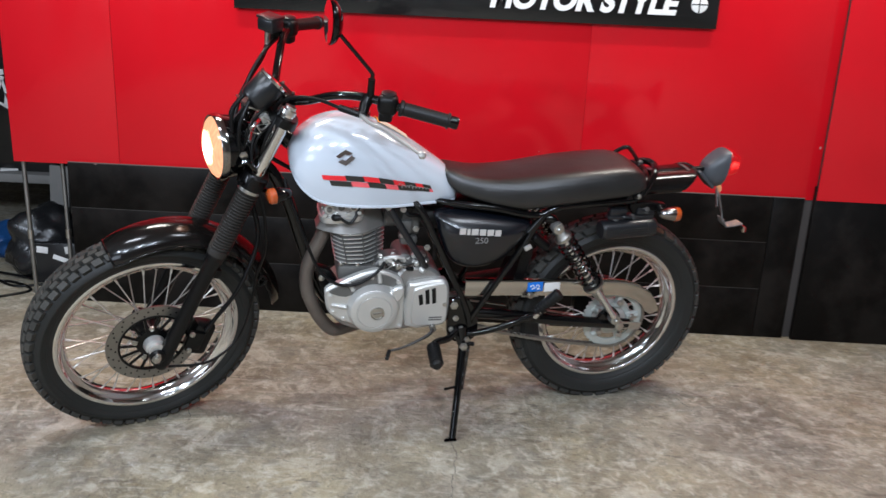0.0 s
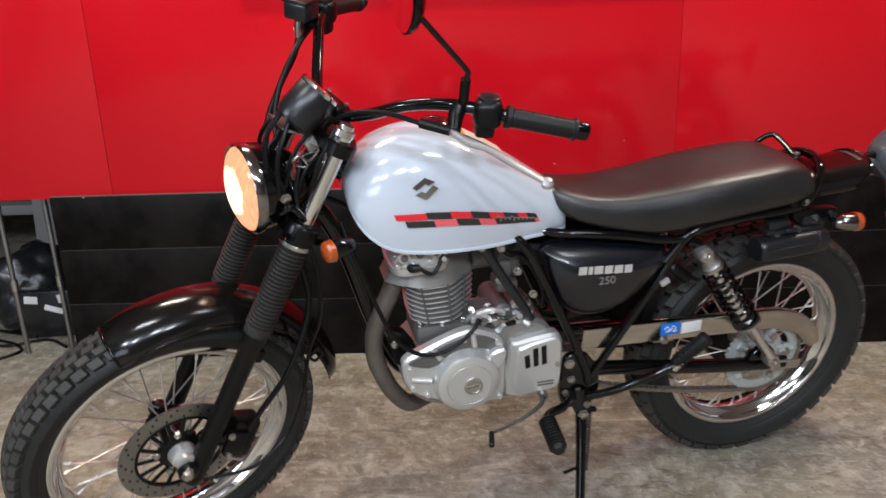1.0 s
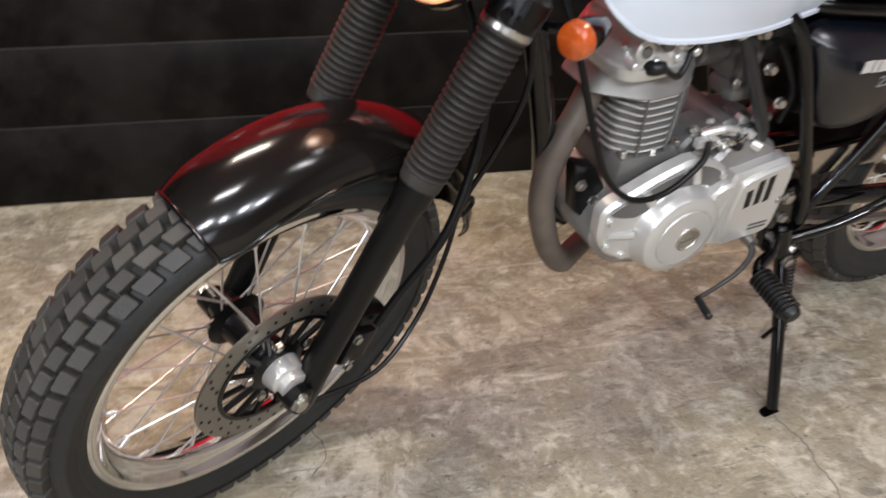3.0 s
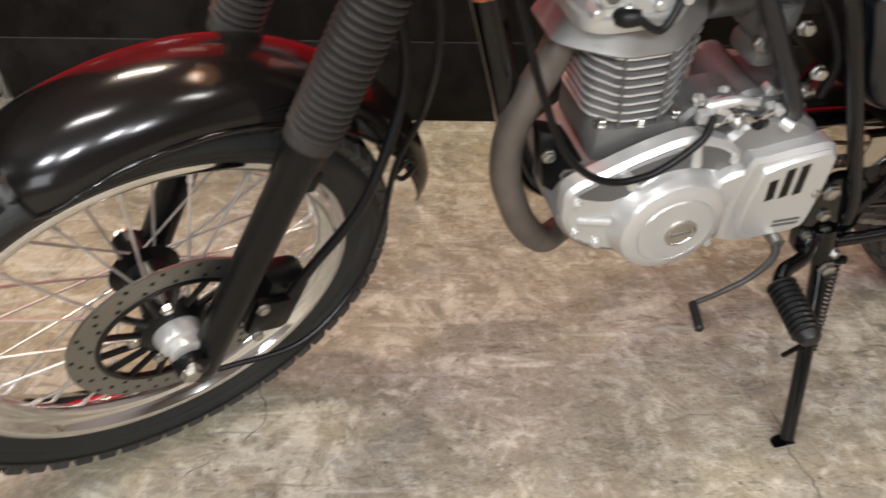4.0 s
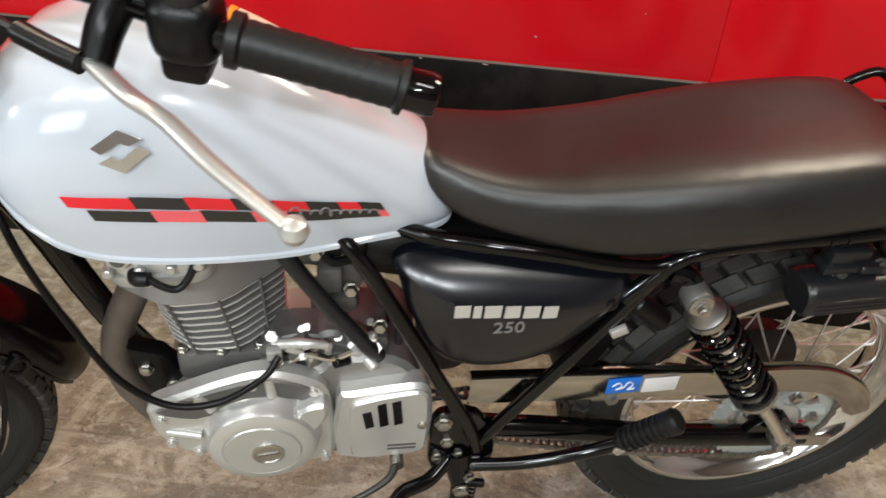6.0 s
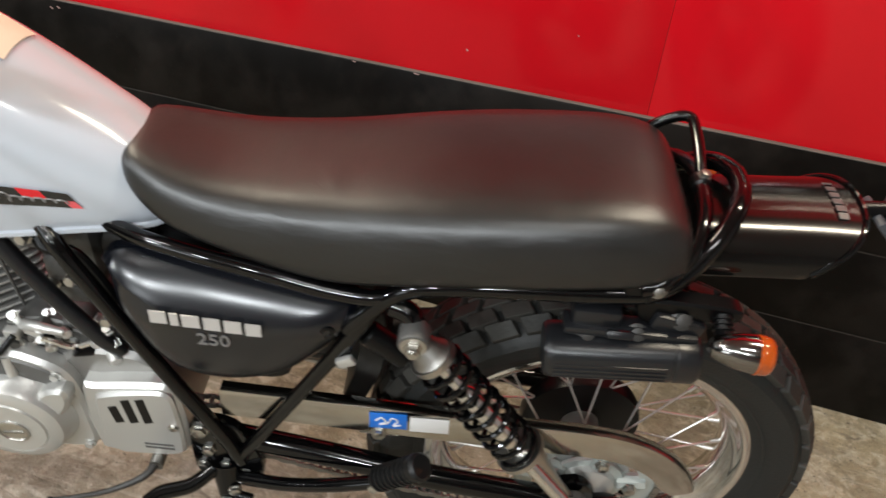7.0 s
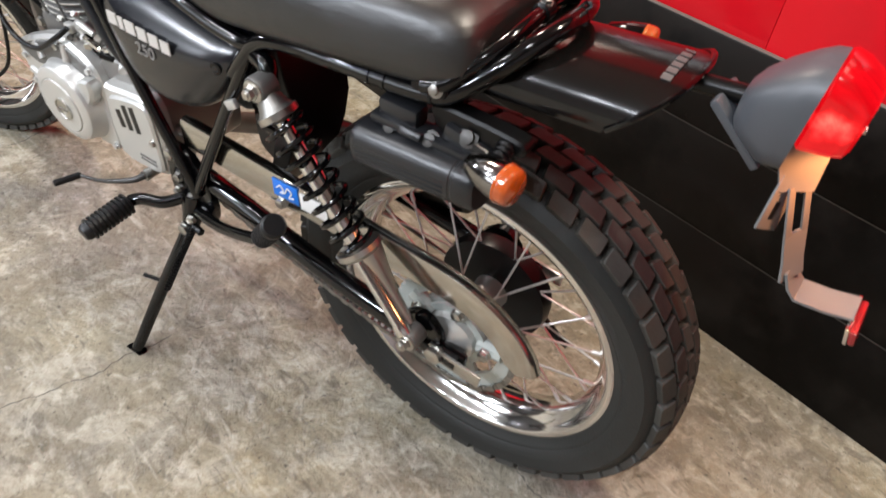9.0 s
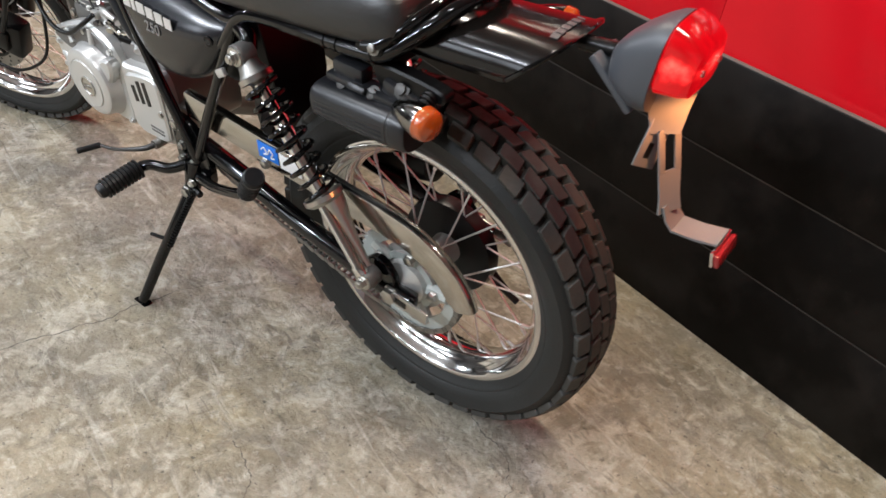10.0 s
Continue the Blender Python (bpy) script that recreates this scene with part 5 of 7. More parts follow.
part("head_stock", rod(fk(0, 0, 0.565), fk(0, 0, 0.745), 0.028, 20), BLACK_GLOSS, bike, "black steering head")
part("top_tube", tube([fk(-0.01, 0, 0.70), (0.90, 0, 0.800), (0.72, 0, 0.760), (0.60, 0, 0.735)], 0.024, 14), BLACK_GLOSS, bike, "black frame backbone under the tank")
part("engine_mount", plate([(0.958, 0.53), (0.918, 0.515), (0.885, 0.465), (0.905, 0.41), (0.940, 0.44)], 0.020, 0.045, 0.002, steps=1), BLACK_SATIN, bike, "black front engine mount plate")
for p in ((0.940, 0.045, 0.49), (0.910, 0.045, 0.455)):
    part("mount_bolt", hexbolt(p, Y, 0.008, 0.007), STEEL, bike, "plated engine mount bolt")
# grab rail behind the seat
part("grab_rail", tube([(0.036, 0.120, 0.768), (0.012, 0.115, 0.776), (-0.016, 0.088, 0.803), (-0.030, 0.050, 0.820), (-0.033, 0.0, 0.827), (-0.030, -0.050, 0.820), (-0.016, -0.088, 0.803), (0.012, -0.115, 0.776), (0.036, -0.120, 0.768)], 0.0088, 12), BLACK_GLOSS, bike, "glossy black grab rail")
part("grab_hoop", tube([(-0.034, -0.002, 0.830), (-0.034, -0.036, 0.843), (-0.032, -0.074, 0.856), (-0.028, -0.088, 0.858), (-0.014, -0.094, 0.853), (0.012, -0.098, 0.833), (0.04, -0.102, 0.79)], 0.0066, 10), BLACK_GLOSS, bike, "thin black hoop behind the seat")
part("rail_joint", lathe([(0.0088, -0.010), (0.0112, -0.008), (0.0112, 0.008), (0.0088, 0.010)], (-0.033, 0.0, 0.827), (0, 1, 0), 16), BLACK_SATIN, bike, "black joint of the grab rail")
part("rail_bolt", hexbolt((-0.034, 0.0, 0.836), (-0.2, 0, 1), 0.0065, 0.007), DULL, bike, "dull plated grab rail bolt")
for s in (1, -1):
    part("rail_lug", plate([(0.052, 0.765), (0.040, 0.780), (0.010, 0.778), (0.006, 0.764), (0.020, 0.756), (0.044, 0.757)], 0.110 * s, 0.121 * s, 0.002, steps=3), BLACK_SATIN, bike, "black rail lug under the seat")
    bm = lathe([(0.0095, 0), (0.0095, 0.0015), (0.0065, 0.002)], (0.018, 0.121 * s, 0.771), (0, s, 0.3), 16)
    hexbolt((0.018, 0.1225 * s, 0.7715), (0, s, 0.3), 0.0062, 0.006, bm)
    part("rail_bolt", bm, DULL, bike, "dull plated grab rail bolt")

# ---- side covers ----
def side_cover(s):
    out = [(0.628, 0.704), (0.606, 0.717), (0.53, 0.718), (0.45, 0.710), (0.375, 0.701), (0.338, 0.690), (0.332, 0.668), (0.352, 0.635), (0.40, 0.580), (0.445, 0.552), (0.50, 0.541), (0.553, 0.552), (0.585, 0.585), (0.608, 0.640), (0.622, 0.690)]
    pts = spline([(x, 0, z) for x, z in [out[-1]] + out + out[:2]], 4)[4:-5]
    mid = Vector((0.482, 0, 0.640))
    loops = []
    for k, (f, y) in enumerate(((1.0, 0.085), (1.0, 0.098), (0.985, 0.105), (0.95, 0.1125), (0.88, 0.1205), (0.77, 0.1275), (0.62, 0.1325), (0.42, 0.1355), (0.2, 0.137), (0.04, 0.1375))):
        lp = []
        for q in pts:
            w = mid + (q - mid) * f
            tuck = max(0.0, w.z - 0.652) ** 1.4 * 1.45
            lp.append((w.x, s * (y - tuck * (1 if k > 1 else 0.6)), w.z))
        loops.append(lp)
    ob = part("side_cover", rings(bmesh.new(), loops), COVER, bike, "dark grey satin side cover", 60)
    part("cover_screw", lathe([(0.009, 0), (0.009, 0.002), (0.005, 0.0025), (0.004, 0.0005)], (0.366, 0.1240 * s, 0.658), (-0.15, s, 0), 16), BLACK_SATIN, ob, "black cover screw")
    return ob


cover_left = side_cover(1)
side_cover(-1)
# name strokes on the cover: six letter-sized silver shapes, and the number below
x = 0.562
for wdt in (0.0205, 0.0105, 0.0220, 0.0205, 0.0215, 0.0195):
    bm = box((x - wdt / 2, 0.1380, 0.6715 - (0.562 - x) * 0.065), (wdt * 0.90, 0.0016, 0.0185), 0)
    part("name_bar", bm, DECAL_SILVER, cover_left, "silver printed bar")
    x -= wdt + 0.0022


def lettering(text, size, m, mat, name, parent, label, depth=0.0008, bold=0.0):
    c = bpy.data.curves.new(name, "FONT")
    c.body, c.size, c.extrude, c.offset, c.align_x = text, size, depth, bold, "CENTER"
    t = new(name, c)
    dg = bpy.context.evaluated_depsgraph_get()
    me = bpy.data.meshes.new_from_object(t.evaluated_get(dg))
    bpy.data.objects.remove(t)
    bpy.data.curves.remove(c)
    bm = bmesh.new()
    bm.from_mesh(me)
    bpy.data.meshes.remove(me)
    bm.transform(m)
    return part(name, bm, mat, parent, label)


FACE_LEFT = Matrix(((-1, 0, 0, 0), (0, 0, 1, 0), (0, 1, 0, 0), (0, 0, 0, 1)))
lettering("250", 0.026, Matrix.Translation((0.493, 0.1386, 0.6335)) @ FACE_LEFT, DECAL_GREY, "number", cover_left, "grey printed 250")

# ---- engine ----
out = [(0.925, 0.43), (0.905, 0.462), (0.86, 0.495), (0.76, 0.515), (0.72, 0.515), (0.70, 0.535), (0.62, 0.53), (0.58, 0.48), (0.575, 0.38), (0.60, 0.345), (0.70, 0.325), (0.80, 0.325), (0.88, 0.350), (0.925, 0.40)]
bm = plate(out, -0.070, 0.085, 0.008, steps=3)
engine = part("engine", bm, HEAD_CAST, bike, "air-cooled single-cylinder engine in grey and silver aluminium", 40)
# left crankcase covers
bm = plate([(0.934, 0.455), (0.930, 0.482), (0.880, 0.507), (0.835, 0.526), (0.790, 0.538), (0.752, 0.530), (0.715, 0.508), (0.702, 0.47), (0.698, 0.40), (0.702, 0.352), (0.74, 0.338), (0.80, 0.345), (0.86, 0.365), (0.905, 0.388), (0.928, 0.420)], 0.080, 0.104, 0.006, steps=4)
part("crankcase_cover", bm, CAST, engine, "silver painted left crankcase cover", 40)
# thin darker plate, added for the shade on the cover's upward slope
bm = plate([(0.925, 0.474), (0.880, 0.499), (0.835, 0.517), (0.790, 0.528), (0.752, 0.521), (0.722, 0.502), (0.728, 0.484), (0.760, 0.494), (0.80, 0.490), (0.845, 0.474), (0.875, 0.455)], 0.100, 0.1065, 0.003, steps=3)
part("cover_shade", bm, CAST_DARK, engine, "thin grey plate standing in for shade on the cover's upper face", 40)
bm = lathe([(0.080, 0.098), (0.078, 0.106), (0.074, 0.112), (0.072, 0.124), (0.069, 0.130), (0.063, 0.1335), (0.052, 0.135), (0.0505, 0.1335), (0.049, 0.1365), (0.001, 0.1378)], (0.793, 0, 0.418), Y, 48)
part("generator_cover", bm, CAST, engine, "round silver generator cover", 30)
part("cover_spur", plate([(0.745, 0.480), (0.712, 0.492), (0.706, 0.470), (0.722, 0.440), (0.742, 0.440)], 0.10, 0.124, 0.005, steps=2), CAST, engine, "wedge-shaped spur of the cover")
for p, q in (((0.866, 0.500), (0.852, 0.478)), ((0.780, 0.528), (0.776, 0.500)), ((0.915, 0.430), (0.872, 0.424))):
    part("cover_web", rod((p[0], 0.102, p[1]), (q[0], 0.108, q[1]), 0.007, 10), CAST, engine, "cast web on the cover")
part("cover_plug", lathe([(0.021, 0.136), (0.021, 0.1395), (0.018, 0.1405), (0.017, 0.1385), (0.001, 0.1385)], (0.786, 0, 0.416), Y, 28), STEEL, engine, "slotted round plug", 30)
part("plug_slot", box((0.786, 0.1392, 0.416), (0.028, 0.002, 0.004), 0.0005, Matrix.Rotation(radians(8), 3, "Y")), DULL, engine, "slot of the plug")
for bx, bz in ((0.918, 0.458), (0.868, 0.497), (0.80, 0.518), (0.724, 0.500), (0.712, 0.352), (0.88, 0.385), (0.912, 0.408)):
    part("cover_bolt", lathe([(0.008, 0.096), (0.008, 0.105), (0.0055, 0.1055), (0.0055, 0.110)], (bx, 0, bz), Y, 12), CAST, engine, "silver cover bolt")
# sprocket cover with three slanted vents
out = [(0.695, 0.352), (0.695, 0.478), (0.675, 0.492), (0.600, 0.503), (0.576, 0.497), (0.566, 0.46), (0.566, 0.385), (0.578, 0.352), (0.62, 0.345)]
sprocket_cover = part("sprocket_cover", plate(out, 0.080, 0.108, 0.006, steps=2), CAST, engine, "silver painted sprocket cover with three slots", 40)
part("raised_panel", plate([(0.676, 0.362), (0.678, 0.462), (0.662, 0.482), (0.600, 0.496), (0.580, 0.492), (0.572, 0.470), (0.570, 0.385), (0.580, 0.360), (0.62, 0.354)], 0.106, 0.1145, 0.004, steps=3), CAST, sprocket_cover, "raised silver panel", 40)
for i in range(3):
    bm = plate([(0.662 - i * 0.0195, 0.470 + i * 0.004 - (0.012 if i == 0 else 0)), (0.650 - i * 0.0195, 0.474 + i * 0.004 - (0.012 if i == 0 else 0)), (0.645 - i * 0.0195, 0.428 + i * 0.002), (0.657 - i * 0.0195, 0.424 + i * 0.002)], 0.1135, 0.1152, 0.0005, steps=1)
    part("vent", bm, BLACK_SATIN, sprocket_cover, "black vent slot")
part("cover_bar", box((0.606, 0.1148, 0.382), (0.040, 0.0012, 0.004), 0), CAST_DARK, sprocket_cover, "faint cast bar")
part("cover_bar", box((0.606, 0.1148, 0.374), (0.040, 0.0012, 0.004), 0), CAST_DARK, sprocket_cover, "faint cast bar")
part("cover_screw", hexbolt((0.580, 0.1135, 0.425), Y, 0.006, 0.005), STEEL, sprocket_cover, "plated screw")
# starter and upper case
bm = rod((0.70, -0.05, 0.545), (0.70, 0.070, 0.545), 0.026, 20, None, 0.006)
box((0.655, 0.02, 0.542), (0.06, 0.10, 0.030), 0.008, None, bm)
part("starter", bm, CAST_DARK, engine, "grey starter motor and upper case")
part("upper_case", plate([(0.790, 0.530), (0.770, 0.560), (0.735, 0.568), (0.690, 0.556), (0.640, 0.525), (0.640, 0.505), (0.720, 0.500)], 0.02, 0.072, 0.006, steps=3), CAST_DARK, engine, "grey upper crankcase half")
rng = random.Random(21)
for i in range(26):
    p = (rng.uniform(0.645, 0.785), rng.uniform(0.055, 0.086), rng.uniform(0.518, 0.568))
    if i % 2:
        bm = box(p, (rng.uniform(0.010, 0.028), rng.uniform(0.010, 0.02), rng.uniform(0.006, 0.016)), 0.002, Matrix.Rotation(rng.uniform(-0.6, 0.6), 3, "Y"))
    else:
        bm = rod(p, Vector(p) + Vector((rng.uniform(-0.02, 0.02), 0.012, rng.uniform(-0.006, 0.01))), rng.uniform(0.004, 0.008), 12, None, 0.001)
    part("case_fitting", bm, (CAST, BLACK_SATIN, CAST, CAST_DARK, STEEL)[i % 5], engine, "small cast fitting on the upper crankcase")
part("clutch_arm", tube([(0.762, 0.075, 0.560), (0.735, 0.086, 0.572), (0.705, 0.086, 0.566)], [0.008, 0.007, 0.005], 10), CAST, engine, "silver clutch release arm")
part("oil_pipe", tube([(0.755, 0.082, 0.535), (0.730, 0.088, 0.552), (0.700, 0.086, 0.540), (0.668, 0.080, 0.548)], 0.0045, 8), CHROME, engine, "bright oil pipe")
rng = random.Random(3)
for i in range(16):
    p = (rng.uniform(0.64, 0.775), rng.uniform(0.05, 0.088), rng.uniform(0.530, 0.575))
    part("case_bolt", hexbolt(p, (0, rng.uniform(0.3, 1), 0.7), rng.uniform(0.004, 0.007), 0.008), STEEL if i % 3 else CAST, engine, "plated bolt on the upper case")
# cylinder: eight-sided level fins round a barrel
bm = box((0.836, 0.006, 0.512), (0.118, 0.122, 0.050), 0.010)
# the darker grey puts the base flange's shade into its colour
part("cylinder_base", bm, CAST_DARK, engine, "grey cylinder base flange")
for px, py in ((0.886, 0.056), (0.790, 0.056), (0.886, -0.044), (0.838, 0.062)):
    part("base_nut", hexbolt((px, py, 0.536), (0, 0, 1), 0.0065, 0.010), STEEL, engine, "plated cylinder base nut")


def fin_outline(f, front, grow=0.0):
    """Eight-sided outline of the fin at the share f of the barrel's height."""
    half = [(front + grow, 0.0), (front + grow, 0.040), (0.868 + 0.022 * f + 0.4 * grow, 0.066 + 0.014 * f + grow), (0.812 + 0.014 * f - 0.4 * grow, 0.064 + 0.012 * f + grow), (0.756 - grow, 0.012), (0.756 - grow, 0.0)]
    pts = []
    for (x0, y0), (x1, y1) in zip(half, half[1:]):
        for k in range(5):
            pts.append((x0 + (x1 - x0) * k / 5, y0 + (y1 - y0) * k / 5))
    n = len(pts)
    pts = [(sum(pts[min(max(i + d, 0), n - 1)][0] for d in (-1, 0, 1)) / 3, sum(pts[min(max(i + d, 0), n - 1)][1] for d in (-1, 0, 1)) / 3) for i in range(n)]
    return pts + [(x, -y) for x, y in pts[::-1]]


bm = bmesh.new()
rings(bm, [[(x, y, z) for x, y in fin_outline(f, 0.902 + 0.016 * f, -0.011)] for z, f in ((0.530, 0.0), (0.642, 1.0))])
part("cylinder", bm, FIN_BODY, engine, "dark cast cylinder barrel")
for i in range(8):
    f = i / 7
    z = 0.545 + i * 0.0134
    loops = []
    for dz, g in ((-0.0015, -0.0012), (-0.0009, 0.0), (0.0009, 0.0), (0.0015, -0.0012)):
        loops.append([(x, y, z + dz) for x, y in fin_outline(f, 0.902 + 0.016 * f, g)])
    b = rings(bmesh.new(), loops)
    # flat faces take the darker colour, the rim the paler one
    for fc in b.faces:
        fc.material_index = 1 if len(fc.verts) == 4 else 0
    part("cooling_fin", b, [FIN_BODY, FIN], engine, "dark cooling fin with a pale edge" if i == 0 else "")
for x0, y0, x1, y1 in ((0.868, 0.0655, 0.888, 0.0785), (0.816, 0.0640, 0.830, 0.0755), (0.780, 0.035, 0.784, 0.041)):
    part("fin_post", rod((x0, y0, 0.538), (x1, y1, 0.642), 0.0020, 8), CAST_DARK, engine, "slender post between the fins")
# head: dark sloping shoulder, silver rocker cover above
loops = []
for z, front, g in ((0.6400, 0.950, 0.000), (0.6440, 0.954, 0.003), (0.6480, 0.953, 0.001), (0.670, 0.949, -0.006), (0.694, 0.946, -0.013), (0.704, 0.944, -0.022)):
    loops.append([(x, y, z) for x, y in fin_outline(1.0, front, g)])
part("cylinder_head", rings(bmesh.new(), loops), HEAD_CAST, engine, "dark grey sloping cylinder head", 40)
bm = bmesh.new()
loops = []
for z, g in ((0.680, 0.0), (0.692, 0.003), (0.697, 0.003), (0.699, -0.001), (0.714, -0.003), (0.732, -0.010), (0.742, -0.020)):
    loops.append([(0.887 + (0.062 + g) * c, 0.014 + (0.074 + g) * s_, z + 0.05 * (0.887 - (0.887 + 0.062 * c))) for c, s_ in [(math.copysign(abs(math.cos(k * math.tau / 36)) ** 0.5, math.cos(k * math.tau / 36)), math.copysign(abs(math.sin(k * math.tau / 36)) ** 0.5, math.sin(k * math.tau / 36))) for k in range(36)]])
rings(bm, loops)
rod((0.925, 0.04, 0.722), (0.925, 0.090, 0.722), 0.015, 18, bm, 0.003)
rod((0.858, 0.04, 0.728), (0.858, 0.090, 0.728), 0.014, 18, bm, 0.003)
rod((0.938, 0.050, 0.712), (0.858, 0.082, 0.722), 0.006, 10, bm)
box((0.815, 0.025, 0.728), (0.06, 0.09, 0.03), 0.010, None, bm)
part("rocker_cover", bm, CAST, engine, "silver rocker cover", 40)
for px, pz, r in ((0.938, 0.704, 0.006), (0.905, 0.706, 0.006), (0.872, 0.708, 0.006), (0.842, 0.712, 0.006), (0.892, 0.728, 0.009), (0.836, 0.734, 0.008)):
    part("rocker_boss", rod((px, 0.070, pz), (px, 0.094, pz), r, 12, None, 0.0015), CAST if r < 0.007 else CAST_DARK, engine, "cast boss on the rocker cover")
for px, pz in ((0.925, 0.722), (0.858, 0.728)):
    part("rocker_cap", lathe([(0.008, 0), (0.008, 0.0025), (0.004, 0.003)], (px, 0.0895, pz), Y, 14), CAST_DARK, engine, "grey rocker plug")
for px, py, pz in ((0.940, 0.066, 0.720), (0.898, 0.080, 0.730), (0.835, 0.074, 0.722), (0.880, 0.078, 0.742), (0.822, 0.060, 0.742)):
    part("head_bolt", hexbolt((px, py, pz), (0, 0.8, 0.8), 0.0055, 0.008), STEEL, engine, "plated head bolt")
part("spark_cap", tube([(0.912, 0.070, 0.692), (0.908, 0.092, 0.699), (0.895, 0.097, 0.700)], [0.010, 0.0105, 0.008], 14), GRIP, engine, "black spark plug cap")
part("spark_lead", tube([(0.897, 0.096, 0.700), (0.880, 0.098, 0.688), (0.866, 0.096, 0.684), (0.852, 0.090, 0.700), (0.838, 0.080, 0.735)], 0.0044, 10), GRIP, engine, "black spark plug lead")
# exhaust header down the right-hand front and under
part("exhaust_header", tube([(0.912, 0.0, 0.668), (0.926, 0.006, 0.640), (0.945, 0.010, 0.595), (0.968, 0.012, 0.545), (0.981, 0.013, 0.496), (0.980, 0.014, 0.44), (0.9655, 0.012, 0.393), (0.940, 0.006, 0.335), (0.902, -0.003, 0.288), (0.86, -0.03, 0.276), (0.80, -0.06, 0.277), (0.70, -0.10, 0.295), (0.55, -0.125, 0.34)], 0.0205, 18), HEADER, bike, "dull brown-black exhaust header")
part("muffler", lathe([(0.022, 0), (0.040, 0.05), (0.043, 0.08), (0.043, 0.42), (0.040, 0.44), (0.018, 0.445)], (0.55, -0.135, 0.34), (-1, -0.02, 0.13), 28), BLACK_SATIN, bike, "satin black exhaust muffler")
# carburettor, intake and hoses behind the cylinder
bm = rod((0.76, 0.0, 0.665), (0.70, 0.0, 0.668), 0.030, 18, None, 0.004)
box((0.685, 0.012, 0.665), (0.055, 0.075, 0.085), 0.012, None, bm)
rod((0.685, 0.0, 0.70), (0.685, 0.0, 0.735), 0.030, 20, bm, 0.006)
box((0.70, 0.055, 0.655), (0.03, 0.02, 0.04), 0.005, None, bm)
part("carburettor", bm, CAST_DARK, bike, "grey carburettor")
part("carburettor_bowl", box((0.690, 0.035, 0.612), (0.05, 0.06, 0.030), 0.010), CAST_DARK, bike, "stained grey carburettor bowl")
part("intake_boot", rod((0.66, 0, 0.668), (0.58, 0, 0.66), 0.035, 18, None, 0.006), BOOT, bike, "black rubber intake boot")
part("air_box", box((0.47, 0, 0.64), (0.22, 0.16, 0.17), 0.02), PLASTIC, bike, "black air box behind the side covers")
part("breather_hose", tube([(0.765, 0.070, 0.735), (0.745, 0.080, 0.705), (0.705, 0.086, 0.640), (0.660, 0.088, 0.570), (0.640, 0.080, 0.535)], 0.0105, 12), GREY_PLASTIC, bike, "thick black breather hose")
part("hose_clip", rod((0.768, 0.069, 0.738), (0.752, 0.078, 0.718), 0.0115, 14), STEEL, bike, "plated hose clip")
part("fuel_hose", tube([(0.72, 0.05, 0.735), (0.70, 0.075, 0.70), (0.665, 0.07, 0.69), (0.62, 0.085, 0.62), (0.615, 0.08, 0.56)], 0.006, 8), PLASTIC, bike, "thin black hose")
part("fuel_tap", box((0.700, 0.062, 0.712), (0.03, 0.022, 0.022), 0.005), PLASTIC, bike, "black fuel tap")
for p in ((0.715, 0.075, 0.715), (0.675, 0.075, 0.655), (0.64, 0.085, 0.60), (0.66, 0.08, 0.575), (0.71, 0.06, 0.63)):
    part("hose_union", hexbolt(p, (0.1, 1, 0.2), 0.0075, 0.012), STEEL, bike, "plated hose union")
# clutch cable loop in front of the engine
part("clutch_cable_lower", tube([(1.045, 0.055, 0.80), (1.020, 0.085, 0.72), (0.985, 0.100, 0.62), (0.950, 0.110, 0.545), (0.900, 0.118, 0.505), (0.840, 0.118, 0.505), (0.785, 0.112, 0.540), (0.765, 0.095, 0.56)], 0.0046, 10), PLASTIC, bike, "black cable looping past the cylinder")

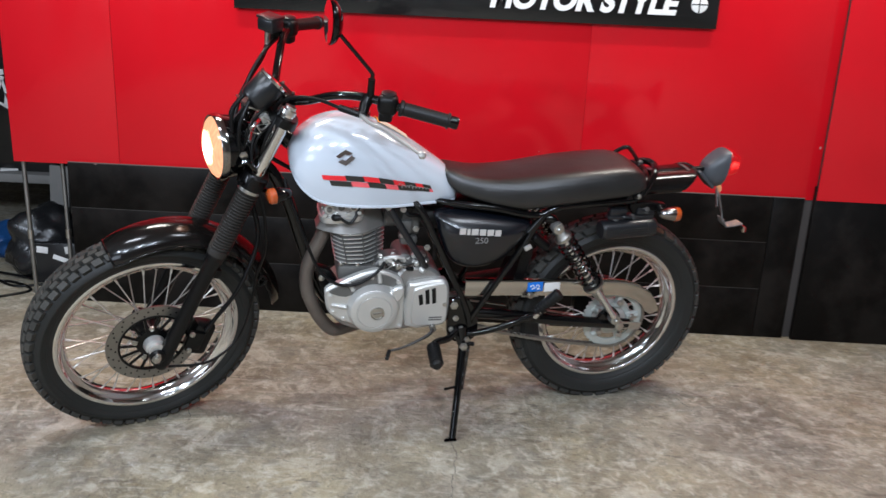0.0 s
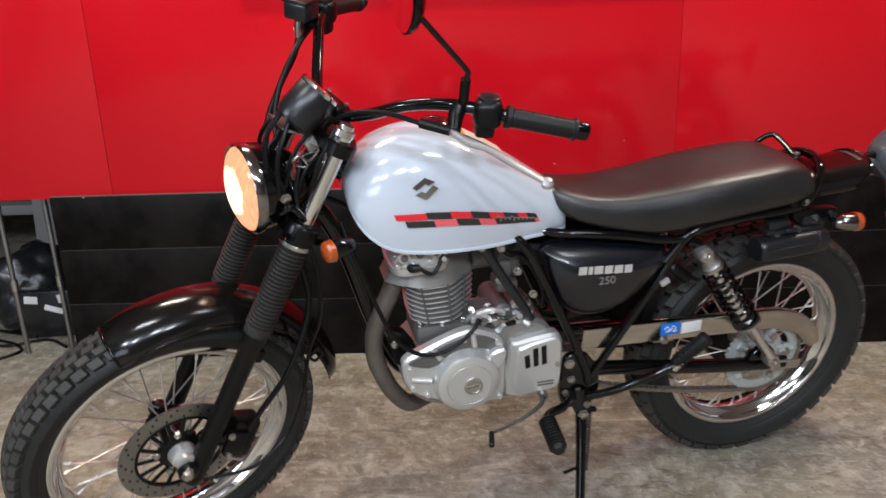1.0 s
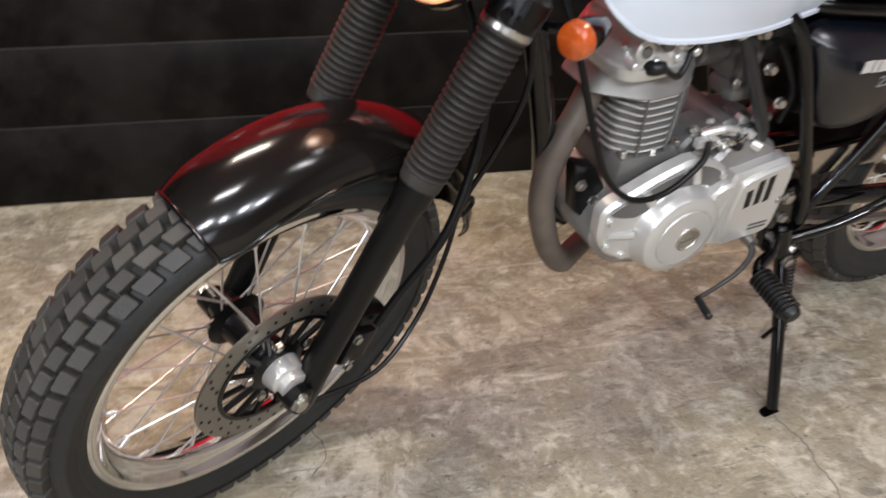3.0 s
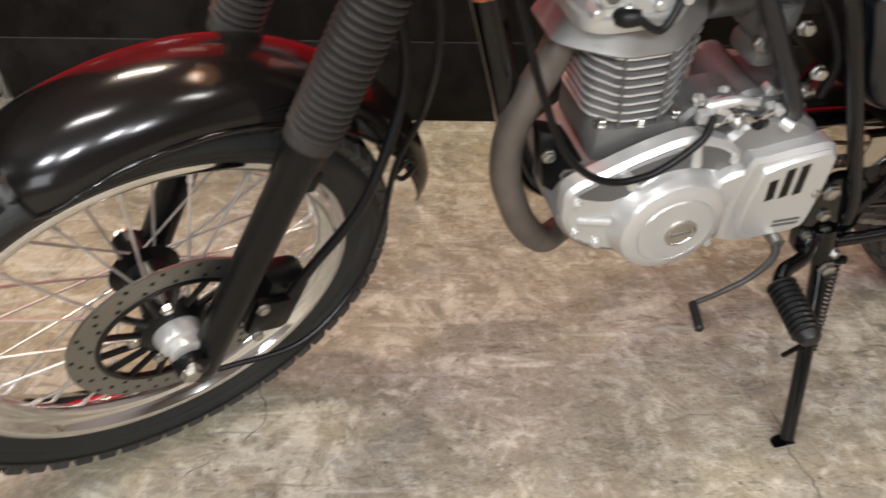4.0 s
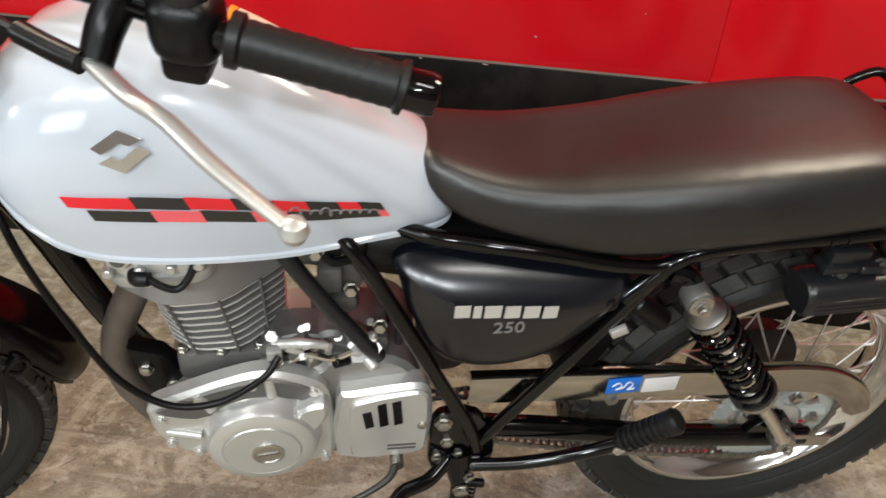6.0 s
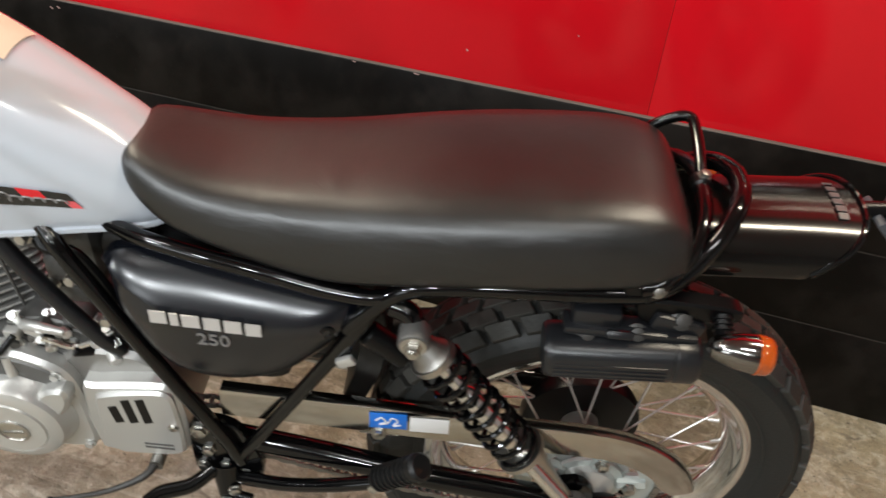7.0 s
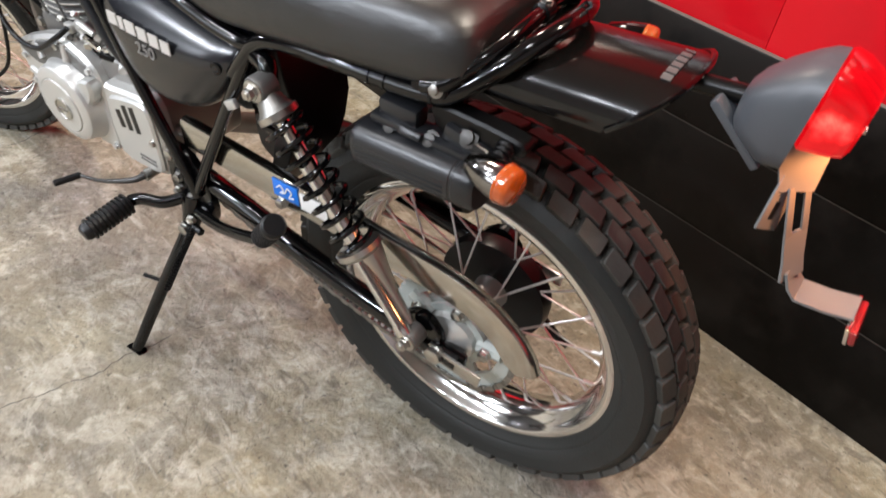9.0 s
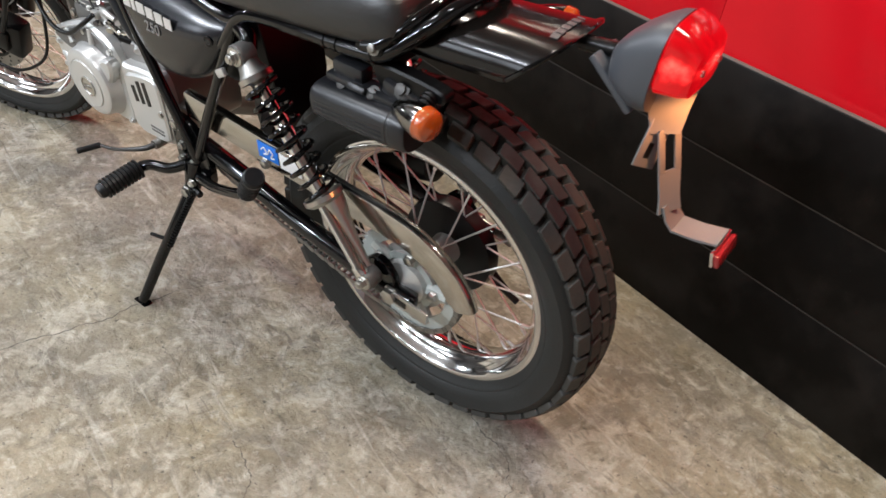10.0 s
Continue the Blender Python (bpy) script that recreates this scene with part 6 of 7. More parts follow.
# ---- rear end ----
for s in (1, -1):
    top, low = Vector((0.267, 0.137 * s, 0.679)), Vector((0.030, 0.138 * s, 0.366))
    d = (low - top).normalized()
    L = (low - top).length
    shock = part("shock_absorber", lathe([(0.011, 0.008), (0.016, 0.016), (0.020, 0.027), (0.0245, 0.034), (0.027, 0.036), (0.027, 0.042), (0.016, 0.044), (0.0072, 0.05), (0.0072, 0.245), (0.006, 0.25)], top, d, 26), DULL, bike, "rear shock absorber with a black coil spring")
    side = d.orthogonal().normalized()
    up = d.cross(side)
    part("spring_seat", lathe([(0.0275, 0.034), (0.0275, 0.0425), (0.025, 0.044)], top, d, 26), STEEL, shock, "plated spring seat")
    turns = 8.5
    coil = [top + d * (0.050 + 0.188 * i / 190) + 0.0268 * (math.cos(i * turns * math.tau / 190) * side + math.sin(i * turns * math.tau / 190) * up) for i in range(191)]
    part("spring", tube(coil, 0.0038, 8, steps=1), BLACK_GLOSS, shock, "black coil spring")
    part("shock_rod", lathe([(0.0090, 0.045), (0.0090, 0.100), (0.0130, 0.105), (0.0130, 0.246)], top, d, 18), CHROME, shock, "chromed shock rod")
    part("shock_fork", lathe([(0.024, 0.244), (0.022, 0.262), (0.016, 0.290), (0.010, 0.330), (0.007, L - 0.012)], top - Y * s * 0.008, d, 18), STEEL, shock, "tapered grey lower fork of the shock")
    part("shock_tube", lathe([(0.008, 0.250), (0.0098, 0.254), (0.0098, L - 0.030), (0.012, L - 0.026), (0.012, L - 0.012)], top + Y * s * 0.010 + side * 0.002, d, 16), CHROME, shock, "bright lower shock tube")
    part("shock_collar", lathe([(0.033, 0.238), (0.033, 0.246), (0.026, 0.252), (0.022, 0.252)], top, d, 26), STEEL, shock, "plated lower collar")
    for p in (top, low):
        part("shock_eye", lathe([(0.0165, -0.014), (0.0178, -0.012), (0.0178, 0.012), (0.0165, 0.014)], p, Y, 22), CAST_DARK, shock, "cast shock eye")
        bm = lathe([(0.015, 0.014), (0.015, 0.016), (0.011, 0.017)], p, Y * s, 18)
        hexbolt(p + Y * s * 0.017, Y * s, 0.0085, 0.010, bm)
        rod(p + Y * s * 0.025, p + Y * s * 0.029, 0.005, 10, bm)
        part("shock_nut", bm, STEEL, shock, "plated nut")
    # swingarm
    arm = part("swingarm", tube([(0.515, 0.085 * s, 0.380), (0.40, 0.094 * s, 0.372), (0.22, 0.106 * s, 0.352), (0.06, 0.108 * s, 0.334), (-0.035, 0.108 * s, 0.326)], 0.0175, 14), BLACK_GLOSS, bike, "glossy black tubular swingarm")
    part("arm_end", box((-0.005, 0.108 * s, 0.329), (0.080, 0.014, 0.034), 0.005, Matrix.Rotation(radians(-5), 3, "Y")), BLACK_GLOSS, arm, "flat swingarm end")
    part("shock_mount", plate([(0.075, 0.345), (0.045, 0.385), (0.015, 0.385), (-0.005, 0.345)], 0.102 * s, 0.116 * s, 0.002, steps=2), BLACK_GLOSS, arm, "shock mount lug")
    part("chain_adjuster", box((-0.040, 0.121 * s, 0.326), (0.075, 0.005, 0.026), 0.002, Matrix.Rotation(radians(-5), 3, "Y")), STEEL, arm, "plated chain adjuster")
    part("rear_axle_nut", hexbolt((0.0, 0.118 * s, 0.330), Y * s, 0.015, 0.014), STEEL, arm, "plated rear axle nut")
    part("upper_mount", tube([(0.295, 0.112 * s, 0.700), (0.275, 0.118 * s, 0.696), (0.267, 0.125 * s, 0.681)], 0.013, 12), BLACK_GLOSS, bike, "black upper shock mount")
part("rear_axle", rod((0, -0.12, 0.33), (0, 0.12, 0.33), 0.009, 14), STEEL, bike, "plated rear axle")
# hub cover, sprocket and chain
bm = lathe([(0.060, 0.046), (0.066, 0.050), (0.066, 0.062), (0.045, 0.066), (0.040, 0.085), (0.026, 0.092), (0.016, 0.100)], REAR, Y, 36)
part("sprocket_carrier", bm, CAST, rear_wheel, "silver sprocket carrier")
TEETH = 42
prof = []
loops = [[], [], [], []]
for i in range(TEETH * 4):
    a = i * math.tau / (TEETH * 4)
    r = (0.106, 0.1015, 0.1015, 0.106)[i % 4]
    c, s_ = math.cos(a), math.sin(a)
    loops[0].append(REAR + Vector((0.078 * c, 0.069, 0.078 * s_)))
    loops[1].append(REAR + Vector((r * c, 0.069, r * s_)))
    loops[2].append(REAR + Vector((r * c, 0.0755, r * s_)))
    loops[3].append(REAR + Vector((0.078 * c, 0.0755, 0.078 * s_)))
bm = rings(bmesh.new(), loops, closed=True)
for i in range(5):
    a = i * math.tau / 5 + 0.5
    rod(REAR + Vector((0.045 * math.cos(a), 0.072, 0.045 * math.sin(a))), REAR + Vector((0.086 * math.cos(a), 0.072, 0.086 * math.sin(a))), 0.013, 8, bm)
lathe([(0.034, 0.069), (0.056, 0.069), (0.056, 0.0755), (0.034, 0.0755)], REAR, Y, 30, bm, closed=True)
part("rear_sprocket", bm, ZINC, rear_wheel, "pale zinc-plated rear sprocket")
for i in range(5):
    a = i * math.tau / 5 + 0.5
    part("sprocket_nut", hexbolt(REAR + Vector((0.062 * math.cos(a), 0.0845, 0.062 * math.sin(a))), Y, 0.009, 0.009), STEEL, rear_wheel, "plated sprocket nut")
# drum brake on the far side
part("brake_drum", lathe([(0.092, -0.03), (0.095, -0.045), (0.092, -0.058), (0.060, -0.072), (0.02, -0.078)], REAR, Y, 40), BLACK_SATIN, rear_wheel, "black rear brake drum")
part("brake_arm", tube([(-0.055, -0.085, 0.27), (-0.09, -0.092, 0.235), (-0.12, -0.095, 0.215)], [0.010, 0.008, 0.006], 10), BLACK_SATIN, bike, "black rear brake arm")
part("brake_rod", tube([(-0.12, -0.098, 0.215), (0.2, -0.11, 0.27), (0.5, -0.12, 0.32)], 0.004, 8), STEEL, bike, "plated brake rod")


def chain_path(n):
    """Points round both sprockets, evenly spaced."""
    R1, R2, L0 = 0.1045, 0.030, Vector((0.615, 0, 0.405)) - Vector((0, 0, 0.330))
    dist = L0.length
    base = math.atan2(L0.z, L0.x)
    b = math.acos((R1 - R2) / dist)
    pts = []
    for k in range(41):
        a = base + b + (math.tau - 2 * b) * k / 40
        pts.append(Vector((R1 * math.cos(a), 0.0722, 0.330 + R1 * math.sin(a))))
    low_a, low_b = pts[-1], Vector((0.615 + R2 * math.cos(base - b), 0.0722, 0.405 + R2 * math.sin(base - b)))
    for k in range(1, 20):
        f = k / 20
        q = low_a.lerp(low_b, f)
        pts.append(q - Vector((0, 0, 0.020 * math.sin(math.pi * f))))
    for k in range(13):
        a = base - b + 2 * b * k / 12
        pts.append(Vector((0.615 + R2 * math.cos(a), 0.0722, 0.405 + R2 * math.sin(a))))
    seg = [(q - p).length for p, q in zip(pts, pts[1:] + pts[:1])]
    total, out = sum(seg), []
    for i in range(n):
        want, k = i * total / n, 0
        while want > seg[k]:
            want -= seg[k]
            k += 1
        p, q = pts[k], pts[(k + 1) % len(pts)]
        out.append((p.lerp(q, want / seg[k]), (q - p).normalized()))
    return out


bm = bmesh.new()
for i, (p, d) in enumerate(chain_path(124)):
    side = Vector((-d.z, 0, d.x))
    for s in (1, -1):
        y = s * (0.0062 if i % 2 else 0.0078)
        loops = []
        for yy in (y - 0.0008, y + 0.0008):
            loops.append([p + d * (a * 0.0082) + side * (b_ * h) + Y * yy for a, b_, h in ((-1, -1, 0.004), (-0.3, -1, 0.0052), (0.3, -1, 0.0052), (1, -1, 0.004), (1, 1, 0.004), (0.3, 1, 0.0052), (-0.3, 1, 0.0052), (-1, 1, 0.004))])
        rings(bm, loops)
    rod(p - Y * 0.0085, p + Y * 0.0085, 0.0035, 8, bm)
part("drive_chain", bm, DULL, bike, "dark greasy drive chain", 30)

# chromed chain guard: a thin plate with a rolled top, curving down behind the sprocket
line = [(0.515, 0.490), (0.40, 0.486), (0.25, 0.480), (0.12, 0.474), (0.02, 0.471), (-0.045, 0.458), (-0.098, 0.428), (-0.130, 0.392), (-0.144, 0.362)]
line = [(q.x, q.z) for q in spline([(x, 0, z) for x, z in line], 5)]
bm = bmesh.new()
loops = []
for i, (x, z) in enumerate(line):
    f = i / (len(line) - 1)
    a, b_ = line[max(i - 1, 0)], line[min(i + 1, len(line) - 1)]
    t = Vector((b_[0] - a[0], 0, b_[1] - a[1])).normalized()
    nrm = Vector((t.z, 0, -t.x))
    if nrm.z > 0 or (abs(nrm.z) < 0.3 and nrm.x < 0):
        nrm = -nrm
    deep = 0.046 if f < 0.45 else 0.046 - 0.004 * min(1.0, (f - 0.45) / 0.25)
    if f > 0.93:
        deep *= 1 - (f - 0.93) * 5
    p = Vector((x, 0, z))
    sec = [(0.078, 0.0), (0.081, -0.005), (0.090, -0.006), (0.096, -0.003), (0.0985, 0.004), (0.0985, deep), (0.0965, deep), (0.0965, 0.006), (0.090, -0.001), (0.083, 0.001), (0.080, 0.004)]
    loops.append([p + nrm * k + Y * y for y, k in sec])
rings(bm, loops)
guard = part("chain_guard", bm, DARKENED_CHROME, bike, "long chromed chain guard", 40)
part("blue_sticker", box((0.293, 0.0993, 0.466), (0.050, 0.0012, 0.032), 0.0003, Matrix.Rotation(radians(2), 3, "Y")), BLUE, guard, "blue and white sticker")
bm = tube([(0.310, 0.1003, 0.466), (0.302, 0.1003, 0.473), (0.296, 0.1003, 0.464), (0.304, 0.1003, 0.459), (0.293, 0.1003, 0.463), (0.288, 0.1003, 0.474), (0.280, 0.1003, 0.468), (0.286, 0.1003, 0.458), (0.276, 0.1003, 0.460)], 0.0013, 5, steps=4)
part("sticker_print", bm, PAPER, guard, "white squiggle printed on the blue sticker")
part("white_sticker", box((0.238, 0.0993, 0.464), (0.052, 0.0012, 0.030), 0.0003, Matrix.Rotation(radians(2), 3, "Y")), PAPER, guard, "plain white sticker")
bm = hexbolt((0.305, 0.098, 0.437), Y, 0.009, 0.008)
box((0.305, 0.095, 0.438), (0.055, 0.004, 0.018), 0.003, None, bm)
part("guard_bolt", bm, STEEL, guard, "plated guard bolt and tab")

# rear mudguard: a sheet with a flat back, round shoulders and short skirts
def guard_section(b_):
    """Sideways place and drop of the mudguard's sheet, b_ from -1 to 1."""
    c, s_ = math.cos(b_ * math.pi / 2), math.sin(b_ * math.pi / 2)
    return 0.078 * math.copysign(abs(s_) ** 0.80, s_), 0.052 * (1 - max(0.0, c) ** 0.80)


bm = bmesh.new()
loops = []
NB = 32
for i in range(21):
    f = i / 20
    x = 0.10 - 0.312 * f
    zt = 0.800 + 0.026 * f
    loop = []
    for layer in (0, 1):
        ks = range(NB + 1)
        for k in (ks if layer == 0 else reversed(ks)):
            b_ = -1 + 2 * k / NB
            yy, drop = guard_section(b_)
            shear = max(0.0, f - 0.8) / 0.2
            loop.append((x + shear * 1.1 * drop, yy * (1 - 0.026 * layer), zt - drop - layer * 0.0022))
    loops.append(loop)
rings(bm, loops)
mudguard = part("rear_mudguard", bm, FENDER, bike, "glossy black rear mudguard", 50)
pts = []
for k in range(NB + 1):
    yy, drop = guard_section(-1 + 2 * k / NB)
    pts.append((-0.212 + 1.1 * drop, yy, 0.8265 - drop))
part("mudguard_lip", tube(pts, 0.0035, 8, steps=2), BLACK_GLOSS, mudguard, "rolled rear lip of the mudguard")
for k in range(6):
    yy = 0.030 - k * 0.0118
    part("print_bar", box((-0.186, yy, 0.8256 - 0.052 * (1 - (1 - min(1.0, (abs(yy) / 0.078) ** 2.5)) ** 0.40)), (0.0105, 0.0085 if k != 5 else 0.003, 0.0012), 0, Matrix.Rotation(-math.copysign(0.9 * (abs(yy) / 0.078) ** 1.3, yy), 3, "X")), PRINT_DIM, mudguard, "small worn grey printed bar")
# tail lamp on its arm
part("tail_arm", tube([(-0.205, 0.0, 0.812), (-0.235, 0.0, 0.815), (-0.280, 0, 0.820)], 0.010, 10), BLACK_SATIN, bike, "black tail lamp arm")
bm = bmesh.new()
loops = []
for x, zc, hy, hz in ((-0.255, 0.812, 0.020, 0.020), (-0.261, 0.814, 0.031, 0.030), (-0.276, 0.817, 0.039, 0.043), (-0.293, 0.818, 0.044, 0.056), (-0.306, 0.822, 0.046, 0.060), (-0.317, 0.824, 0.0465, 0.060)):
    lp = []
    for i in range(28):
        a = i * math.tau / 28
        c, s_ = math.cos(a), math.sin(a)
        narrow = 1 - 0.35 * max(0.0, -s_) ** 2
        dz = hz * math.copysign(abs(s_) ** 0.65, s_)
        lp.append((x - 0.09 * dz * (1 if x < -0.26 else 0.4), narrow * hy * math.copysign(abs(c) ** 0.6, c), zc + dz))
    loops.append(lp)
tail = part("tail_light", rings(bm, loops), TAIL_GREY, bike, "grey tail lamp housing with a lit red lens")
bm = bmesh.new()
loops = []
for x, zc, hy, hz in ((-0.314, 0.841, 0.034, 0.036), (-0.322, 0.842, 0.0435, 0.0430), (-0.336, 0.841, 0.043, 0.040), (-0.348, 0.838, 0.041, 0.036), (-0.358, 0.836, 0.037, 0.031), (-0.361, 0.835, 0.030, 0.024)):
    lp = []
    for i in range(28):
        a = i * math.tau / 28
        c, s_ = math.cos(a), math.sin(a)
        dz = hz * math.copysign(abs(s_) ** 0.48, s_)
        lp.append((x - 0.09 * dz, hy * math.copysign(abs(c) ** 0.5, c), zc + dz))
    loops.append(lp)
lens = part("tail_lens", rings(bm, loops), TAIL_GLOW, tail, "lit red tail lamp lens")
part("housing_flange", box((-0.263, 0, 0.787), (0.010, 0.054, 0.080), 0.003, Matrix.Rotation(radians(48), 3, "Y")), TAIL_GREY, tail, "flat grey mounting flange")
for s in (1, -1):
    part("lens_screw", lathe([(0.004, 0), (0.004, 0.003), (0.002, 0.0035)], (-0.3605, 0.022 * s, 0.838), (-1, 0, 0.1), 12), STEEL, lens, "plated lens screw")
# number plate bracket: bent flat steel, with its reflector
def strip(pts, w, t=0.003):
    loops = []
    n = len(pts)
    for i, q in enumerate(pts):
        q = Vector(q)
        a, b_ = Vector(pts[max(i - 1, 0)]), Vector(pts[min(i + 1, n - 1)])
        d = (b_ - a).normalized()
        nr = Vector((-d.z, 0, d.x))
        ww = w[i] if isinstance(w, (list, tuple)) else w
        loops.append([q + Y * ww / 2 + nr * t / 2, q - Y * ww / 2 + nr * t / 2, q - Y * ww / 2 - nr * t / 2, q + Y * ww / 2 - nr * t / 2])
    return rings(bmesh.new(), loops)


PLATE_STEEL = material("grey plate bracket paint", (0.16, 0.16, 0.158), 0.5, metal=0.2, mottle=0.15, grain=0.05)
TURN = Matrix.Translation((-0.333, 0, 0)) @ Matrix.Rotation(radians(-50), 4, "Z") @ Matrix.Translation((0.333, 0, 0))
TURN2 = Matrix.Translation((-0.352, 0, 0)) @ Matrix.Rotation(radians(-24), 4, "Z") @ Matrix.Translation((0.352, 0, 0))
bm = strip([(-0.322, 0, 0.800), (-0.324, 0, 0.768), (-0.334, 0, 0.738)], [0.062, 0.050, 0.036])
bm.transform(TURN)
bracket = part("plate_bracket", bm, PLATE_STEEL, bike, "bent grey number plate bracket without a plate", 30)
for s in (1, -1):
    bm = box((-0.342, 0.0125 * s, 0.716), (0.003, 0.010, 0.056), 0.001, Matrix.Rotation(radians(19), 3, "Y"))
    bm.transform(TURN2)
    part("bracket_leg", bm, PLATE_STEEL, bracket, "bracket leg beside the slot")
bm = strip([(-0.350, 0, 0.692), (-0.361, 0, 0.660), (-0.368, 0, 0.640)], [0.034, 0.032, 0.036])
bm.transform(TURN2)
part("bracket_heel", bm, PLATE_STEEL, bracket, "bracket heel", 30)
part("bracket_foot", strip([(-0.362, 0, 0.650), (-0.370, 0, 0.632), (-0.380, 0, 0.622), (-0.410, 0, 0.625), (-0.438, 0, 0.632)], 0.038), PLATE_STEEL, bracket, "bent foot of the bracket", 30)
for name, at, size, mat, label in (("bracket_wing", (-0.3295, 0.018, 0.722), (0.003, 0.060, 0.036), PLATE_STEEL, "slotted wing of the bracket"), ("wing_slot", (-0.3316, 0.024, 0.716), (0.002, 0.020, 0.009), BLACK_SATIN, "dark slot")):
    bm = box(at, size, 0.0008, Matrix.Rotation(radians(10), 3, "Y") @ Matrix.Rotation(radians(-64), 3, "X"))
    bm.transform(TURN2)
    part(name, bm, mat, bracket, label)
part("reflector", box((-0.4455, 0, 0.615), (0.008, 0.056, 0.019), 0.003, Matrix.Rotation(radians(12), 3, "Y")), REFLECTOR, bracket, "red plate reflector")
part("reflector_back", box((-0.4395, 0, 0.616), (0.004, 0.058, 0.022), 0.001, Matrix.Rotation(radians(12), 3, "Y")), CHROME, bracket, "plated reflector holder")

# tool case and rear signals
TB = Vector((0.036, 0.118, 0.668))
loops = []
for dx, g in ((0.085, 0.86), (0.081, 0.97), (0.075, 1.0), (-0.056, 1.0), (-0.057, 0.97), (-0.060, 0.97), (-0.061, 1.0), (-0.082, 1.0), (-0.087, 0.9)):
    lp = []
    for i in range(32):
        a = i * math.tau / 32
        c, s_ = math.cos(a), math.sin(a)
        lp.append(TB + Vector((dx, g * 0.031 * math.copysign(abs(c) ** 0.75, c), g * 0.0285 * math.copysign(abs(s_) ** 0.75, s_))))
    loops.append(lp)
bm = rings(bmesh.new(), loops)
turn = Matrix.Translation(TB) @ Matrix.Rotation(radians(4), 4, "Y") @ Matrix.Translation(-TB)
bm.transform(turn)
case = part("tool_case", bm, GREY_PLASTIC, bike, "ribbed black plastic tool case", 40)
for i in range(4):
    bm = box(TB + Vector((0.012, (0.0290, 0.0306, 0.0310, 0.0300)[i], -0.013 + i * 0.0068)), (0.125, 0.003, 0.0024), 0.001)
    bm.transform(turn)
    part("case_rib", bm, GREY_PLASTIC, case)
part("case_bracket", box((0.030, 0.112, 0.702), (0.150, 0.030, 0.012), 0.004), GREY_PLASTIC, case, "dark grey case bracket")
part("bracket_lug", box((0.070, 0.108, 0.716), (0.055, 0.026, 0.026), 0.006), GREY_PLASTIC, case, "dark grey bracket lug")
part("bracket_lug", box((-0.020, 0.108, 0.714), (0.060, 0.022, 0.022), 0.005, Matrix.Rotation(radians(-12), 3, "Y")), GREY_PLASTIC, case, "dark grey bracket lug")
part("bracket_tab", box((0.044, 0.120, 0.700), (0.030, 0.030, 0.010), 0.003, Matrix.Rotation(radians(35), 3, "X")), GREY_PLASTIC, case, "dark grey bracket tab")
for bx, bz in ((0.023, 0.700), (0.077, 0.694), (-0.022, 0.722)):
    part("case_bolt", lathe([(0.012, 0), (0.012, 0.003), (0.008, 0.004), (0.008, 0.009), (0.004, 0.010)], (bx, 0.118 if bx > 0 else 0.112, bz), (0, 0.8, 0.6), 14), BOLT_DARK, case, "dull plated case bolt")
part("signal_bracket", plate([(0.03, 0.742), (-0.02, 0.745), (-0.075, 0.742), (-0.088, 0.734), (-0.082, 0.722), (-0.050, 0.718), (-0.035, 0.708), (-0.010, 0.704), (0.02, 0.712)], 0.090, 0.111, 0.003, steps=3), BLACK_SATIN, bike, "black sheet bracket for the turn signal")
stalk = part("signal_stalk", tube([(-0.066, 0.108, 0.732), (-0.066, 0.122, 0.722), (-0.068, 0.136, 0.722)], 0.0095, 12), PLASTIC, bike, "ribbed black rubber signal stalk")
for k in range(3):
    part("stalk_rib", lathe([(0.0095, -0.0016), (0.0115, -0.0010), (0.0115, 0.0010), (0.0095, 0.0016)], (-0.066, 0.112 + k * 0.005, 0.729 - k * 0.003), (0, 0.85, -0.5), 14), PLASTIC, stalk)
signal((-0.091, 0.156, 0.726), (-1, 0.12, 0), (-0.066, 0.132, 0.722), False, "amber rear turn signal in a dark chrome body", DARK_CHROME)
signal((-0.092, -0.165, 0.738), (-1, -0.12, 0), (-0.05, -0.105, 0.715), False, "amber rear turn signal in a chromed body", BLACK_GLOSS)
part("inner_mudguard", plate([(0.33, 0.70), (0.30, 0.56), (0.345, 0.42), (0.365, 0.42), (0.335, 0.56), (0.36, 0.70)], -0.06, 0.06, 0.002, steps=3), PLASTIC, bike, "black inner mudguard")
part("under_seat_tray", box((0.20, 0, 0.735), (0.36, 0.17, 0.030), 0.008), PLASTIC, bike, "black tray under the seat")
part("lock_bracket", box((0.345, 0.126, 0.612), (0.022, 0.008, 0.014), 0.002, Matrix.Rotation(radians(30), 3, "Y")), CAST, bike, "silver bracket on the frame tube")
part("rear_reservoir", rod((0.275, 0.10, 0.60), (0.325, 0.10, 0.64), 0.016, 14, None, 0.003), BLACK_SATIN, bike, "dark canister behind the frame tube")

# foot controls
part("foot_peg_arm", tube([(0.535, 0.110, 0.330), (0.565, 0.135, 0.318), (0.602, 0.150, 0.317), (0.618, 0.165, 0.313)], 0.011, 10), BLACK_GLOSS, bike, "black foot peg arm")
PA, PB = Vector((0.618, 0.166, 0.312)), Vector((0.624, 0.258, 0.302))
peg = part("foot_peg", lathe([(0.012, 0), (0.016, 0.004), (0.016, 0.088), (0.012, 0.094)], PA, PB - PA, 18), GRIP, bike, "ribbed rubber rider foot peg")
for i in range(10):
    p = PA.lerp(PB, 0.06 + 0.088 * i)
    part("peg_rib", lathe([(0.0165, -0.0024), (0.0205, -0.0018), (0.0205, 0.0018), (0.0165, 0.0024)], p, PB - PA, 16), GRIP, peg)
